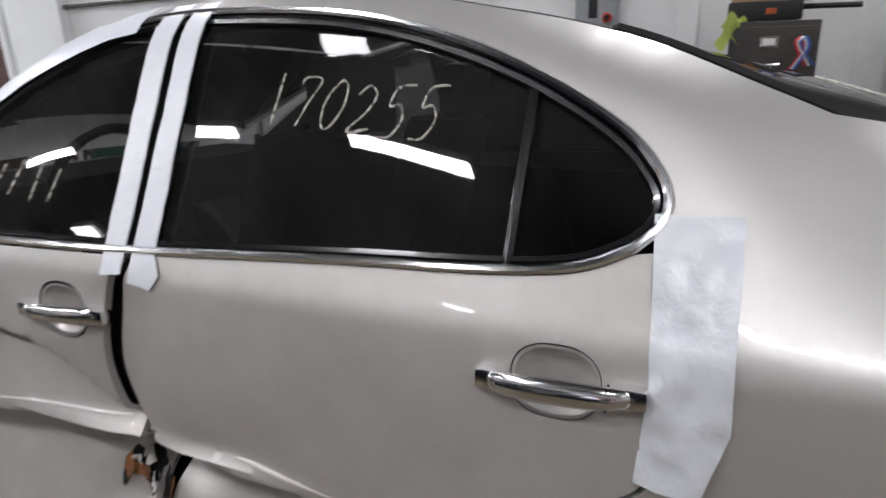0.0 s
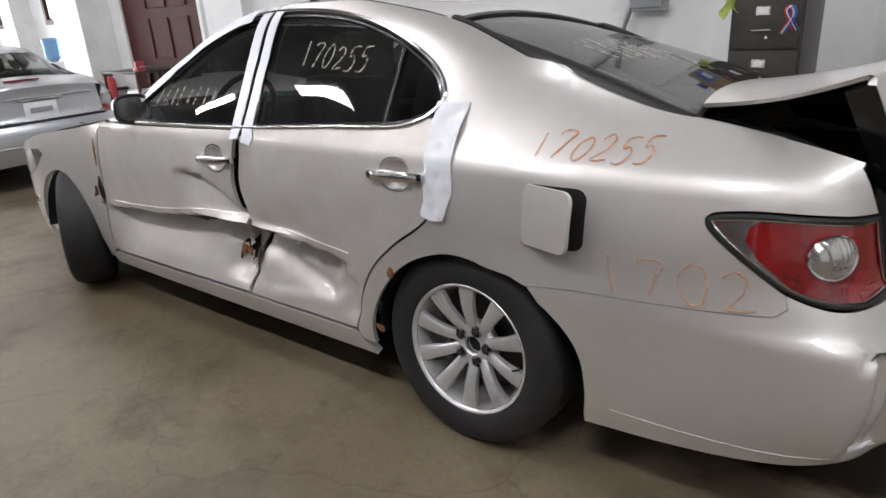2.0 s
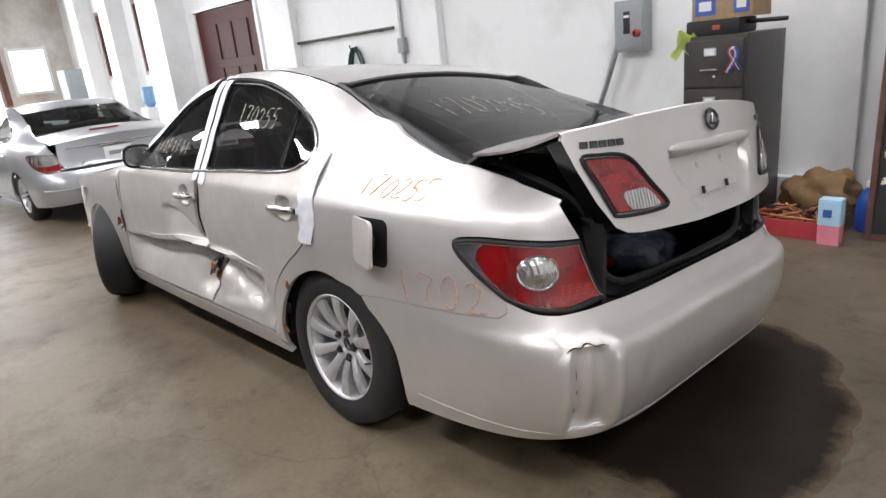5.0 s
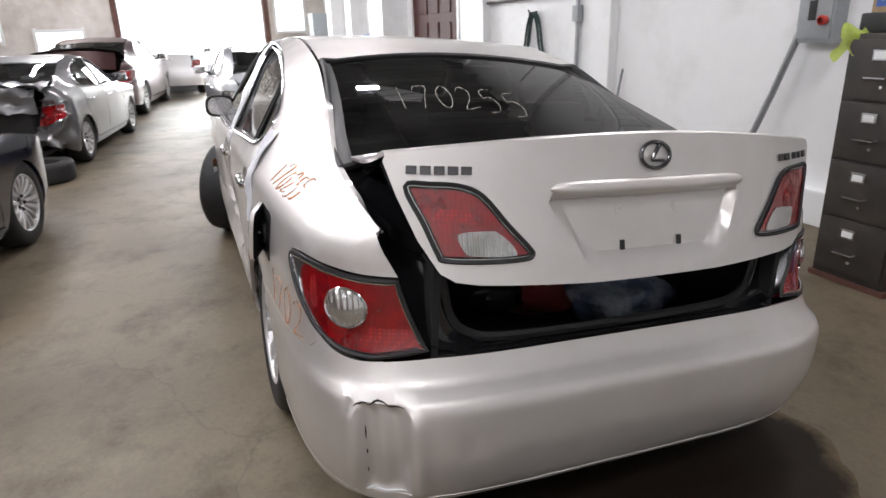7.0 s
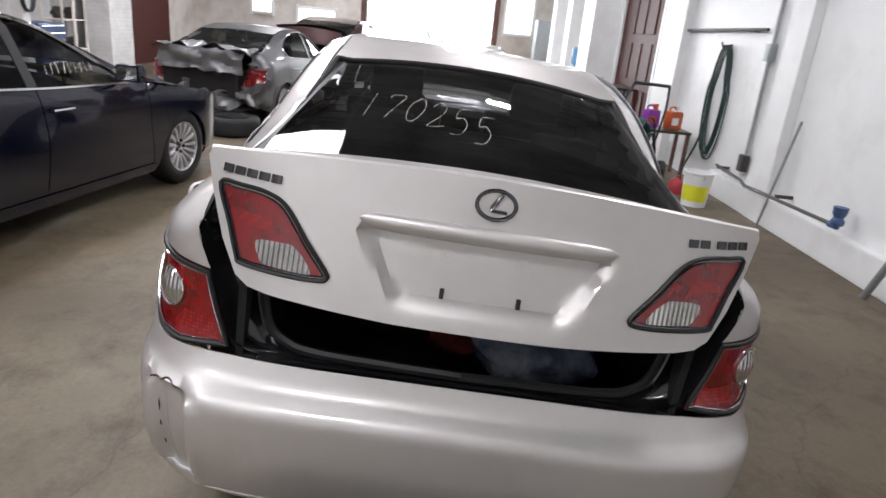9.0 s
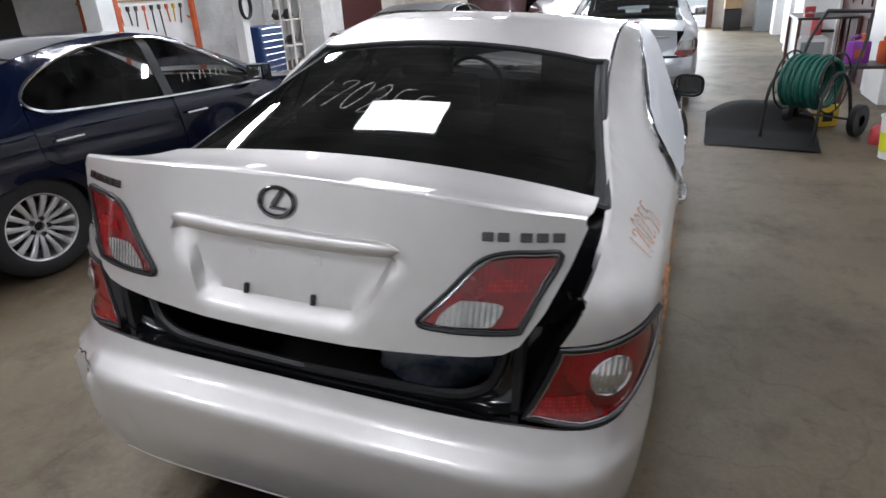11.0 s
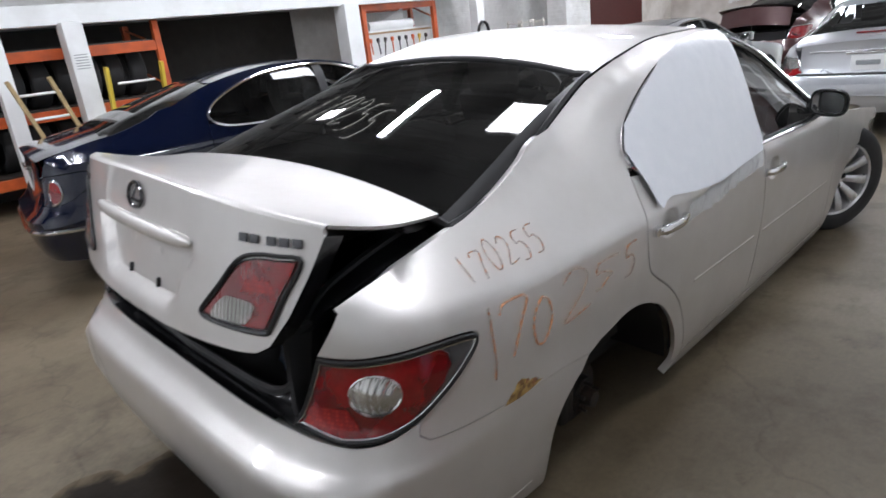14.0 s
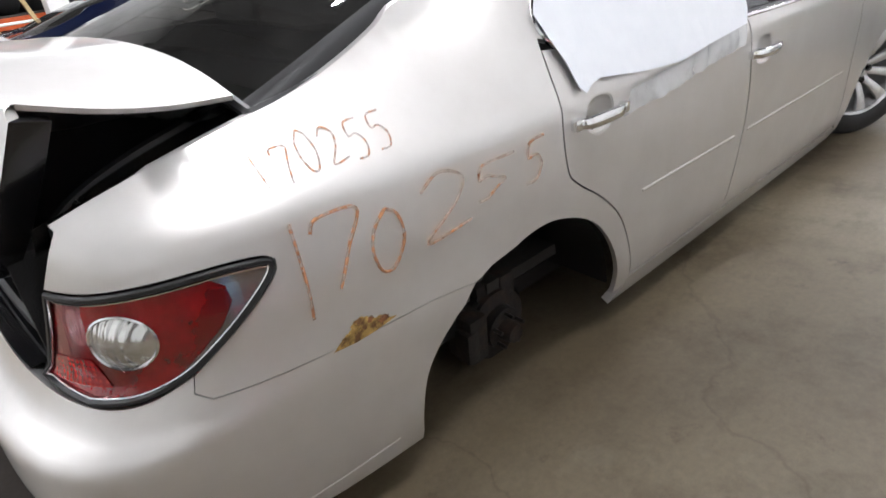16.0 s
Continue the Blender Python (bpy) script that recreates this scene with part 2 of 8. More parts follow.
def floor_material(name="worn_concrete", soak=None):
    m = material(name, (0.21, 0.185, 0.15), 0.55)
    nt, link = m.node_tree, m.node_tree.links.new
    b = nt.nodes["Principled BSDF"]
    coord = nt.nodes.new("ShaderNodeTexCoord")

    def tex(scale, detail, rough=0.6):
        n = nt.nodes.new("ShaderNodeTexNoise")
        n.inputs["Scale"].default_value, n.inputs["Detail"].default_value, n.inputs["Roughness"].default_value = scale, detail, rough
        link(coord.outputs["Object"], n.inputs["Vector"])
        return n.outputs["Fac"]

    def ramp(fac, a, b_, ca, cb):
        r = nt.nodes.new("ShaderNodeValToRGB")
        r.color_ramp.elements[0].position, r.color_ramp.elements[1].position = a, b_
        r.color_ramp.elements[0].color, r.color_ramp.elements[1].color = (*ca, 1), (*cb, 1)
        link(fac, r.inputs["Fac"])
        return r.outputs["Color"]

    def blend(kind, fac, x, y):
        n = nt.nodes.new("ShaderNodeMix")
        n.data_type, n.blend_type = "RGBA", kind
        if isinstance(fac, float):
            n.inputs[0].default_value = fac
        else:
            link(fac, n.inputs[0])
        link(x, n.inputs[6])
        link(y, n.inputs[7])
        return n.outputs[2]

    broad, mid, fine = tex(0.55, 8, 0.65), tex(2.2, 10, 0.7), tex(45, 8, 0.7)
    col = ramp(broad, 0.35, 0.68, (0.078, 0.056, 0.030), (0.215, 0.180, 0.122))
    dark = ramp(mid, 0.46, 0.66, (1, 1, 1), (0.34, 0.29, 0.23))
    col = blend("MULTIPLY", 0.85, col, dark)
    grey = ramp(fine, 0.25, 0.75, (0.72, 0.72, 0.72), (1.15, 1.13, 1.1))
    col = blend("MULTIPLY", 0.8, col, grey)
    vor = nt.nodes.new("ShaderNodeTexVoronoi")
    vor.feature = "DISTANCE_TO_EDGE"
    vor.inputs["Scale"].default_value = 0.42
    warp = nt.nodes.new("ShaderNodeVectorMath")
    warp.operation = "MULTIPLY_ADD"
    wn = nt.nodes.new("ShaderNodeTexNoise")
    wn.inputs["Scale"].default_value, wn.inputs["Detail"].default_value = 2.5, 6
    link(coord.outputs["Object"], wn.inputs["Vector"])
    link(wn.outputs["Color"], warp.inputs[0])
    warp.inputs[1].default_value = (0.5, 0.5, 0.0)
    link(coord.outputs["Object"], warp.inputs[2])
    link(warp.outputs[0], vor.inputs["Vector"])
    crack = ramp(vor.outputs["Distance"], 0.0, 0.003, (0.45, 0.42, 0.38), (1, 1, 1))
    col = blend("MULTIPLY", 0.42, col, crack)
    spot = ramp(tex(5.5, 6, 0.75), 0.60, 0.70, (1, 1, 1), (0.45, 0.40, 0.34))
    col = blend("MULTIPLY", 0.7, col, spot)
    pale = ramp(tex(1.3, 9, 0.72), 0.56, 0.74, (0, 0, 0), (0.06, 0.058, 0.052))
    col = blend("ADD", 1.0, col, pale)
    if soak:
        edge, at, add, tone = tex(9, 8, 0.65), nt.nodes.new("ShaderNodeAttribute"), nt.nodes.new("ShaderNodeMath"), nt.nodes.new("ShaderNodeRGB")
        at.attribute_name, tone.outputs[0].default_value = "soaked", (*soak, 1)
        link(edge, add.inputs[0])
        link(at.outputs["Fac"], add.inputs[1])
        reach = ramp(add.outputs[0], 0.5, 0.95, (0, 0, 0), (0.95, 0.95, 0.95))
        b.inputs["Specular IOR Level"].default_value = 0.12
        col = blend("MIX", reach, col, blend("MULTIPLY", 0.5, tone.outputs[0], grey))
    link(col, b.inputs["Base Color"])
    rr = nt.nodes.new("ShaderNodeMapRange")
    rr.inputs["To Min"].default_value, rr.inputs["To Max"].default_value = 0.38, 0.72
    link(mid, rr.inputs["Value"])
    link(rr.outputs[0], b.inputs["Roughness"])
    bump = nt.nodes.new("ShaderNodeBump")
    bump.inputs["Strength"].default_value, bump.inputs["Distance"].default_value = 0.25, 0.004
    link(fine, bump.inputs["Height"])
    link(bump.outputs["Normal"], b.inputs["Normal"])
    return m


FLOOR = floor_material()
WET = floor_material("oil_soaked_concrete", (0.011, 0.0075, 0.0055))
GRIME = material("greasy_steel", (0.014, 0.012, 0.011), 0.65, grain=0.5, scale=60, bump=0.3, stain=(0.04, 0.022, 0.013), stain_scale=20)
WALLPAINT = material("white_wall_paint", (0.78, 0.79, 0.79), 0.5, grain=0.12, scale=8, bump=0.12, stain=(0.60, 0.60, 0.585), stain_scale=1.3, stain_at=(0.5, 0.85))
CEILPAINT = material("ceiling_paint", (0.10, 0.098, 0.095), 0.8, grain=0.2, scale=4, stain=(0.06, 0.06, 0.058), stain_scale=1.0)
BRICKPAINT = material("cream_painted_brick", (0.66, 0.62, 0.58), 0.7, grain=0.3, scale=12, bump=0.3, stain=(0.45, 0.4, 0.36), stain_scale=1.5)


def painted_brick(name, base, stain, deep=0.5):
    """Whitewashed brickwork seen from afar: courses in relief under thick paint."""
    m = material(name, base, 0.7, grain=0.25, scale=9, stain=stain, stain_scale=0.9)
    nt = m.node_tree
    coord, swap, brick, bump = (nt.nodes.new(k) for k in ("ShaderNodeTexCoord", "ShaderNodeMapping", "ShaderNodeTexBrick", "ShaderNodeBump"))
    swap.inputs["Rotation"].default_value = (radians(90), 0, 0)
    nt.links.new(coord.outputs["Object"], swap.inputs["Vector"])
    nt.links.new(swap.outputs["Vector"], brick.inputs["Vector"])
    for key, value in (("Scale", 1.0), ("Brick Width", 0.23), ("Row Height", 0.082), ("Mortar Size", 0.008), ("Mortar Smooth", 0.4)):
        brick.inputs[key].default_value = value
    brick.inputs["Color1"].default_value = brick.inputs["Color2"].default_value = (1, 1, 1, 1)
    brick.inputs["Mortar"].default_value = (0, 0, 0, 1)
    bump.inputs["Strength"].default_value, bump.inputs["Distance"].default_value = deep, 0.02
    nt.links.new(brick.outputs["Color"], bump.inputs["Height"])
    nt.links.new(bump.outputs["Normal"], nt.nodes["Principled BSDF"].inputs["Normal"])
    return m


WHITEBRICK = painted_brick("whitewashed_brick", (0.70, 0.69, 0.68), (0.50, 0.49, 0.48))
REDDOOR = material("brown_red_door_paint", (0.06, 0.012, 0.010), 0.6, Specular_IOR_Level=0.2, grain=0.25, scale=15, stain=(0.06, 0.015, 0.012), stain_scale=2)
DARKSTEEL = material("dark_steel_paint", (0.034, 0.030, 0.027), 0.42, grain=0.25, scale=20, bump=0.05, stain=(0.055, 0.048, 0.04), stain_scale=4)
ORANGE = material("orange_rack_paint", (0.55, 0.1, 0.02), 0.5, grain=0.3, scale=20, stain=(0.3, 0.06, 0.02), stain_scale=5)
GREYMETAL = material("grey_metal", (0.30, 0.31, 0.32), 0.45, 0.6, grain=0.3, scale=25)
GREYPAINT = material("grey_box_paint", (0.28, 0.30, 0.31), 0.45, grain=0.15, scale=25)

# ---- mesh helpers ----
from mathutils.geometry import delaunay_2d_cdt


def part(name, bm, mat, parent=None, label="", smooth=True):
    """Links a bmesh as one mesh object under a thing or a part."""
    me = bpy.data.meshes.new(name)
    bm.to_mesh(me)
    bm.free()
    if smooth:
        for p in me.polygons:
            p.use_smooth = True
        me.set_sharp_from_angle(angle=radians(38))
    for m in mat if isinstance(mat, (list, tuple)) else (mat,):
        me.materials.append(m)
    ob = new(name, me)
    if parent is not None:
        ob.parent = parent
    if label:
        ob["label"] = label
    return ob


def thing(name, label, category, m=None, group="", kind=""):
    ob = tagged(new(name), label, category, group, kind)
    ob.empty_display_size = 0.2
    if m is not None:
        ob.matrix_world = m
    return ob


def box_bm(size, at=(0, 0, 0), bevel=0.0, bm=None, turn=None):
    bm = bm or bmesh.new()
    m = Matrix.Translation(at) @ (turn or Matrix()) @ Matrix.Diagonal((*size, 1))
    made = bmesh.ops.create_cube(bm, size=1, matrix=m)
    if bevel:
        edges = {e for v in made["verts"] for e in v.link_edges}
        bmesh.ops.bevel(bm, geom=list(edges), offset=bevel, segments=2, affect="EDGES", profile=0.7)
    return bm


def lathe_bm(profile, steps=48, bm=None, m=None, closed=False):
    """Turns (radius, along y) pairs about the y axis."""
    bm = bm or bmesh.new()
    m = m or Matrix()
    rings = []
    for k in range(steps):
        a = 2 * math.pi * k / steps
        rings.append([bm.verts.new(m @ Vector((r * math.cos(a), y, r * math.sin(a)))) for r, y in profile])
    n = len(profile)
    for k in range(steps):
        a, b = rings[k], rings[(k + 1) % steps]
        for i in range(n if closed else n - 1):
            j = (i + 1) % n
            bm.faces.new((a[i], a[j], b[j], b[i]))
    bmesh.ops.remove_doubles(bm, verts=bm.verts, dist=1e-5)
    return bm


def tube_bm(points, radius, sides=8, bm=None, closed=False, flat=1.0, caps=True):
    """A tube along points; flat squashes it to a strip."""
    bm = bm or bmesh.new()
    pts = [Vector(p) for p in points]
    n = len(pts)
    rings, side = [], None
    for i, p in enumerate(pts):
        a = pts[(i - 1) % n] if closed or i else p
        b = pts[(i + 1) % n] if closed or i < n - 1 else p
        d = (b - a).normalized() if (b - a).length > 1e-9 else Vector((1, 0, 0))
        if side is None:
            side = d.orthogonal().normalized()
        side = (side - d * side.dot(d))
        side = side.normalized() if side.length > 1e-6 else d.orthogonal().normalized()
        up = d.cross(side)
        r = radius(i / max(1, n - 1)) if callable(radius) else radius
        rings.append([bm.verts.new(p + r * (math.cos(2 * math.pi * k / sides) * side + flat * math.sin(2 * math.pi * k / sides) * up)) for k in range(sides)])
    for i in range(n if closed else n - 1):
        a, b = rings[i], rings[(i + 1) % n]
        for k in range(sides):
            bm.faces.new((a[k], a[(k + 1) % sides], b[(k + 1) % sides], b[k]))
    if caps and not closed:
        bm.faces.new(rings[0][::-1])
        bm.faces.new(rings[-1])
    return bm


def spline(pts, per=8, closed=False):
    """Catmull-Rom through the points."""
    n = len(pts)
    out = []
    for i in range(n if closed else n - 1):
        p = [Vector(pts[(i + k) % n] if closed else pts[min(max(i + k, 0), n - 1)]) for k in (-1, 0, 1, 2)]
        for k in range(per):
            t = k / per
            out.append(0.5 * (2 * p[1] + (p[2] - p[0]) * t + (2 * p[0] - 5 * p[1] + 4 * p[2] - p[3]) * t * t + (3 * p[1] - p[0] - 3 * p[2] + p[3]) * t ** 3))
    if not closed:
        out.append(Vector(pts[-1]))
    return out


def grid_bm(f, us, vs, bm=None, flip=False):
    """A sheet of quads over f(u, v)."""
    bm = bm or bmesh.new()
    rows = [[bm.verts.new(f(u, v)) for v in vs] for u in us]
    for a, b in zip(rows, rows[1:]):
        for i in range(len(vs) - 1):
            q = (a[i], a[i + 1], b[i + 1], b[i])
            bm.faces.new(q[::-1] if flip else q)
    return bm


def lin(a, b, n):
    return [a + (b - a) * k / (n - 1) for k in range(n)]


def inside(poly, x, y):
    odd, j = False, len(poly) - 1
    for i in range(len(poly)):
        (xi, yi), (xj, yj) = poly[i][:2], poly[j][:2]
        if (yi > y) != (yj > y) and x < (xj - xi) * (y - yi) / (yj - yi) + xi:
            odd = not odd
        j = i
    return odd


def shrink(poly, d):
    """The closed outline drawn in by d."""
    area = sum(a[0] * b[1] - b[0] * a[1] for a, b in zip(poly, poly[1:] + poly[:1]))
    s = 1 if area > 0 else -1
    out = []
    for i, p in enumerate(poly):
        a, b = Vector(poly[i - 1][:2]), Vector(poly[(i + 1) % len(poly)][:2])
        t = b - a
        if t.length < 1e-9:
            out.append(Vector(p[:2]))
            continue
        t.normalize()
        out.append(Vector(p[:2]) + s * d * Vector((-t.y, t.x)))
    return out


def dense(poly, step):
    out = []
    for a, b in zip(poly, poly[1:] + poly[:1]):
        a, b = Vector(a[:2]), Vector(b[:2])
        n = max(1, int((b - a).length / step))
        out += [a.lerp(b, k / n) for k in range(n)]
    return out


def skin_bm(surface, outer, holes=(), step=0.04, gap=0.0, depth=0.016, bm=None, warp=None):
    """A panel: the outline filled with a fine net, laid on surface(u, v) -> (place, outward normal), with its rim turned in by depth."""
    bm = bm or bmesh.new()
    loops = [dense(shrink(list(outer), gap) if gap else list(outer), step)] + [dense(shrink(list(h), -gap) if gap else list(h), step) for h in holes]
    pts, edges = [], []
    for lp in loops:
        k = len(pts)
        pts += lp
        edges += [(k + i, k + (i + 1) % len(lp)) for i in range(len(lp))]
    xs, ys = [p.x for p in loops[0]], [p.y for p in loops[0]]
    core = shrink(loops[0], step * 0.55)
    nx, ny = int((max(xs) - min(xs)) / step) + 1, int((max(ys) - min(ys)) / step) + 1
    for i in range(nx + 1):
        for j in range(ny + 1):
            x = min(xs) + (i + 0.5 * (j % 2)) * step
            y = min(ys) + j * step
            if inside(core, x, y) and not any(inside(h, x, y) for h in loops[1:]):
                pts.append(Vector((x, y)))
    v2, _, f2, *_ = delaunay_2d_cdt(pts, edges, [], 0, 1e-6)
    verts = []
    for p in v2:
        place, nor = surface(p.x, p.y)
        verts.append((bm.verts.new(place), nor))
    for f in f2:
        cx, cy = sum(v2[i].x for i in f) / 3, sum(v2[i].y for i in f) / 3
        if inside(loops[0], cx, cy) and not any(inside(h, cx, cy) for h in loops[1:]):
            a, b, c = (verts[i] for i in f)
            try:
                q = bm.faces.new((a[0], b[0], c[0]))
            except ValueError:
                continue
            q.normal_update()
            if q.normal.dot(a[1] + b[1] + c[1]) < 0:
                q.normal_flip()
    normal_of = {v: n for v, n in verts}
    if depth:
        rim = [e for e in bm.edges if e.is_boundary and e.verts[0] in normal_of]
        made = {}
        for e in rim:
            for v in e.verts:
                if v not in made:
                    made[v] = bm.verts.new(v.co - depth * normal_of[v])
        for e in rim:
            a, b = e.verts
            f = e.link_faces[0]
            vs = list(f.verts)
            if vs[(vs.index(a) + 1) % len(vs)] == b:
                a, b = b, a
            bm.faces.new((a, b, made[b], made[a]))
    for v in [v for v in bm.verts if not v.link_faces]:
        bm.verts.remove(v)
    return bm


def sm(x, *kv):
    """A smooth curve through x0, y0, x1, y1, ..."""
    xs, ys = kv[0::2], kv[1::2]
    if x <= xs[0]:
        return ys[0]
    if x >= xs[-1]:
        return ys[-1]
    i = max(k for k in range(len(xs) - 1) if xs[k] <= x)

    def slope(k):
        if k == 0:
            return (ys[1] - ys[0]) / (xs[1] - xs[0])
        if k == len(xs) - 1:
            return (ys[-1] - ys[-2]) / (xs[-1] - xs[-2])
        a, b = (ys[k] - ys[k - 1]) / (xs[k] - xs[k - 1]), (ys[k + 1] - ys[k]) / (xs[k + 1] - xs[k])
        return 0.0 if a * b <= 0 else 2 * a * b / (a + b)

    h = xs[i + 1] - xs[i]
    t = (x - xs[i]) / h
    return ys[i] * (1 + 2 * t) * (1 - t) ** 2 + slope(i) * h * t * (1 - t) ** 2 + ys[i + 1] * t * t * (3 - 2 * t) + slope(i + 1) * h * t * t * (t - 1)


def bump01(x, a, b, soft):
    """1 between a and b, falling to 0 over soft."""
    def step(q):
        q = min(1, max(0, q))
        return q * q * (3 - 2 * q)
    return step((x - a) / soft + 1) * step((b - x) / soft + 1)

# ---- the workshop ----
WALL_R, WALL_L, WALL_FAR, WALL_NEAR, CEIL = 3.13, -8.0, -17.0, 6.5, 4.6


def structure(name, bm, mat, label, category):
    return tagged(part(name, bm, mat, smooth=False), label, category, kind="structure")


bm = bmesh.new()
grid_bm(lambda u, v: Vector((u, v, 0)), [-70, -40, -17.3, -8, 0, 6.7], [-40, -8.2, 0, 3.3, 40], bm, flip=True)
structure("floor", bm, FLOOR, "worn stained concrete workshop floor", "floor")
bm = box_bm((WALL_NEAR - WALL_FAR, 0.2, CEIL), ((WALL_NEAR + WALL_FAR) / 2, WALL_R + 0.1, CEIL / 2))
structure("wall_right", bm, WALLPAINT, "white painted masonry wall", "wall")
bm = box_bm((WALL_NEAR - WALL_FAR, 0.2, CEIL), ((WALL_NEAR + WALL_FAR) / 2, WALL_L - 0.1, CEIL / 2))
structure("wall_left", bm, WHITEBRICK, "whitewashed brick wall behind the storage racks", "wall")
bm = box_bm((0.2, WALL_R - WALL_L, CEIL), (WALL_NEAR + 0.1, (WALL_R + WALL_L) / 2, CEIL / 2))
structure("wall_near", bm, WALLPAINT, "white painted end wall", "wall")
# ceiling lies out of view; joists are added to draw lines in glass reflections
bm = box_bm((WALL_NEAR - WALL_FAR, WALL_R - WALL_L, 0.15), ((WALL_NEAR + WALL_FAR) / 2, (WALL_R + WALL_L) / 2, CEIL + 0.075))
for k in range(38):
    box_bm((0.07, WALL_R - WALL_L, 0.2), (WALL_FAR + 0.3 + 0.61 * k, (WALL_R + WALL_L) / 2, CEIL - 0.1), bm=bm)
structure("ceiling", bm, CEILPAINT, "dark workshop ceiling out of view, with joists added for reflections", "ceiling")
bm = bmesh.new()
BAY = (-2.25, 1.42, 3.0)
box_bm((0.3, BAY[0] - WALL_L, CEIL), (WALL_FAR - 0.15, (BAY[0] + WALL_L) / 2, CEIL / 2), bm=bm)
box_bm((0.3, WALL_R - BAY[1], CEIL), (WALL_FAR - 0.15, (BAY[1] + WALL_R) / 2, CEIL / 2), bm=bm)
box_bm((0.3, BAY[1] - BAY[0], CEIL - BAY[2]), (WALL_FAR - 0.15, (BAY[0] + BAY[1]) / 2, (CEIL + BAY[2]) / 2), bm=bm)
structure("wall_far", bm, BRICKPAINT, "cream painted brick end wall with an open bay door", "wall")

# ceiling lights, and a fill light built like them
LAMP = emitter("lamp_tube", (1.0, 0.99, 1.0), 12)


def ceiling_light(x, y, sx, sy, watts=70):
    t = thing("ceiling_light", "white fluorescent ceiling light fitting or added fill light, switched on", "light", group="ceiling lights")
    part("housing", box_bm((sx, sy, 0.07), (x, y, 4.3), 0.01), WALLPAINT, t, smooth=False)
    part("diffuser", box_bm((sx - 0.04, sy - 0.04, 0.02), (x, y, 4.255)), LAMP, t, smooth=False)
    for e in (-0.35, 0.35):
        a = (e * sx, 0) if sx > sy else (0, e * sy)
        part("hanger", tube_bm([(x + a[0], y + a[1], 4.33), (x + a[0], y + a[1], CEIL)], 0.008, 5), GREYMETAL, t)
    area_lamp("ceiling_or_fill_lamp", (x, y, 4.235), (x, y, 0), sx, sy, watts, (1.0, 0.985, 1.02))


for x in (-15.0, -11.5, -8.0, -5.0, -2.3, 1.2, 4.5):
    ceiling_light(x, -3.5, 1.2, 0.15, 75)
# (0.2, 2.1) is no known fitting: fill added for the sedan's right side
for x, y in ((-2.35, -1.43), (-4.0, 0.9), (0.2, 2.1), (-8.4, 0.6), (-12.5, 0.6), (3.8, -0.6), (-8.4, -5.6), (-2.5, -5.6)):
    sx, sy = {(-4.0, 0.9): (0.12, 0.32), (0.2, 2.1): (0.6, 0.62), (-2.35, -1.43): (0.62, 1.0), (-2.5, -5.6): (0.3, 0.45)}.get((x, y), (0.45, 0.85))
    ceiling_light(x, y, sx, sy, {-2.35: 38, -2.5: 14, 0.2: 40, 3.8: 48, -4.0: 40}.get(x, 35 if y < -5 else 70))

# ---- walls, openings and built-in things ----
OUTSIDE = emitter("bright_daylight", (0.95, 0.98, 1.0), 2.2)
bm = bmesh.new()
bm.faces.new([bm.verts.new(v) for v in ((-34, -22, -0.5), (-34, 22, -0.5), (-34, 22, 14), (-34, -22, 14))])
structure("backdrop", bm, OUTSIDE, "overexposed white daylight beyond the bay", "daylight")
bm = bmesh.new()
grid_bm(lambda u, v: Vector((u, v, 0.004)), [-33, -25, -17.31], [-20, 0, 20], bm, flip=True)
structure("ground", bm, material("pale_concrete_apron", (0.55, 0.54, 0.52), 0.8, grain=0.3, scale=3, stain=(0.4, 0.39, 0.37)), "pale sunlit concrete apron outside", "ground")
# bay door frame and rolled door above
RUSTFRAME = material("rust_brown_frame", (0.10, 0.04, 0.03), 0.6, grain=0.4, scale=20, stain=(0.16, 0.08, 0.06), stain_scale=4)
for k, y in enumerate((BAY[0] - 0.07, BAY[1] + 0.07)):
    structure("trim_bay", box_bm((0.36, 0.14, BAY[2] + 0.1), (WALL_FAR - 0.12, y, (BAY[2] + 0.1) / 2), 0.01), RUSTFRAME, "brown painted steel bay door frame", "frame")
bm = bmesh.new()
for k in range(3):
    box_bm((0.08, BAY[1] - BAY[0], 0.40), (WALL_FAR + 0.08, (BAY[0] + BAY[1]) / 2, BAY[2] + 0.24 + 0.42 * k), 0.015, bm)
structure("bay_door", bm, GREYPAINT, "raised grey sectional bay door", "door")
# windows of the far wall
for y0, y1, z0, z1 in ((1.72, 2.55, 1.45, 2.5), (-5.5, -4.9, 1.4, 2.5), (-4.2, -3.1, 0.7, 1.65)):
    w = thing("window_far", "bright window with a white frame in the far wall", "window", kind="structure")
    part("pane", box_bm((0.02, y1 - y0, z1 - z0), (WALL_FAR + 0.015, (y0 + y1) / 2, (z0 + z1) / 2)), OUTSIDE, w, smooth=False)
    for y in (y0, y1):
        part("frame", box_bm((0.06, 0.07, z1 - z0 + 0.14), (WALL_FAR + 0.035, y, (z0 + z1) / 2), 0.008), WALLPAINT, w, smooth=False)
    for z in (z0, z1):
        part("frame", box_bm((0.06, y1 - y0, 0.07), (WALL_FAR + 0.034, (y0 + y1) / 2, z), 0.008), WALLPAINT, w, smooth=False)
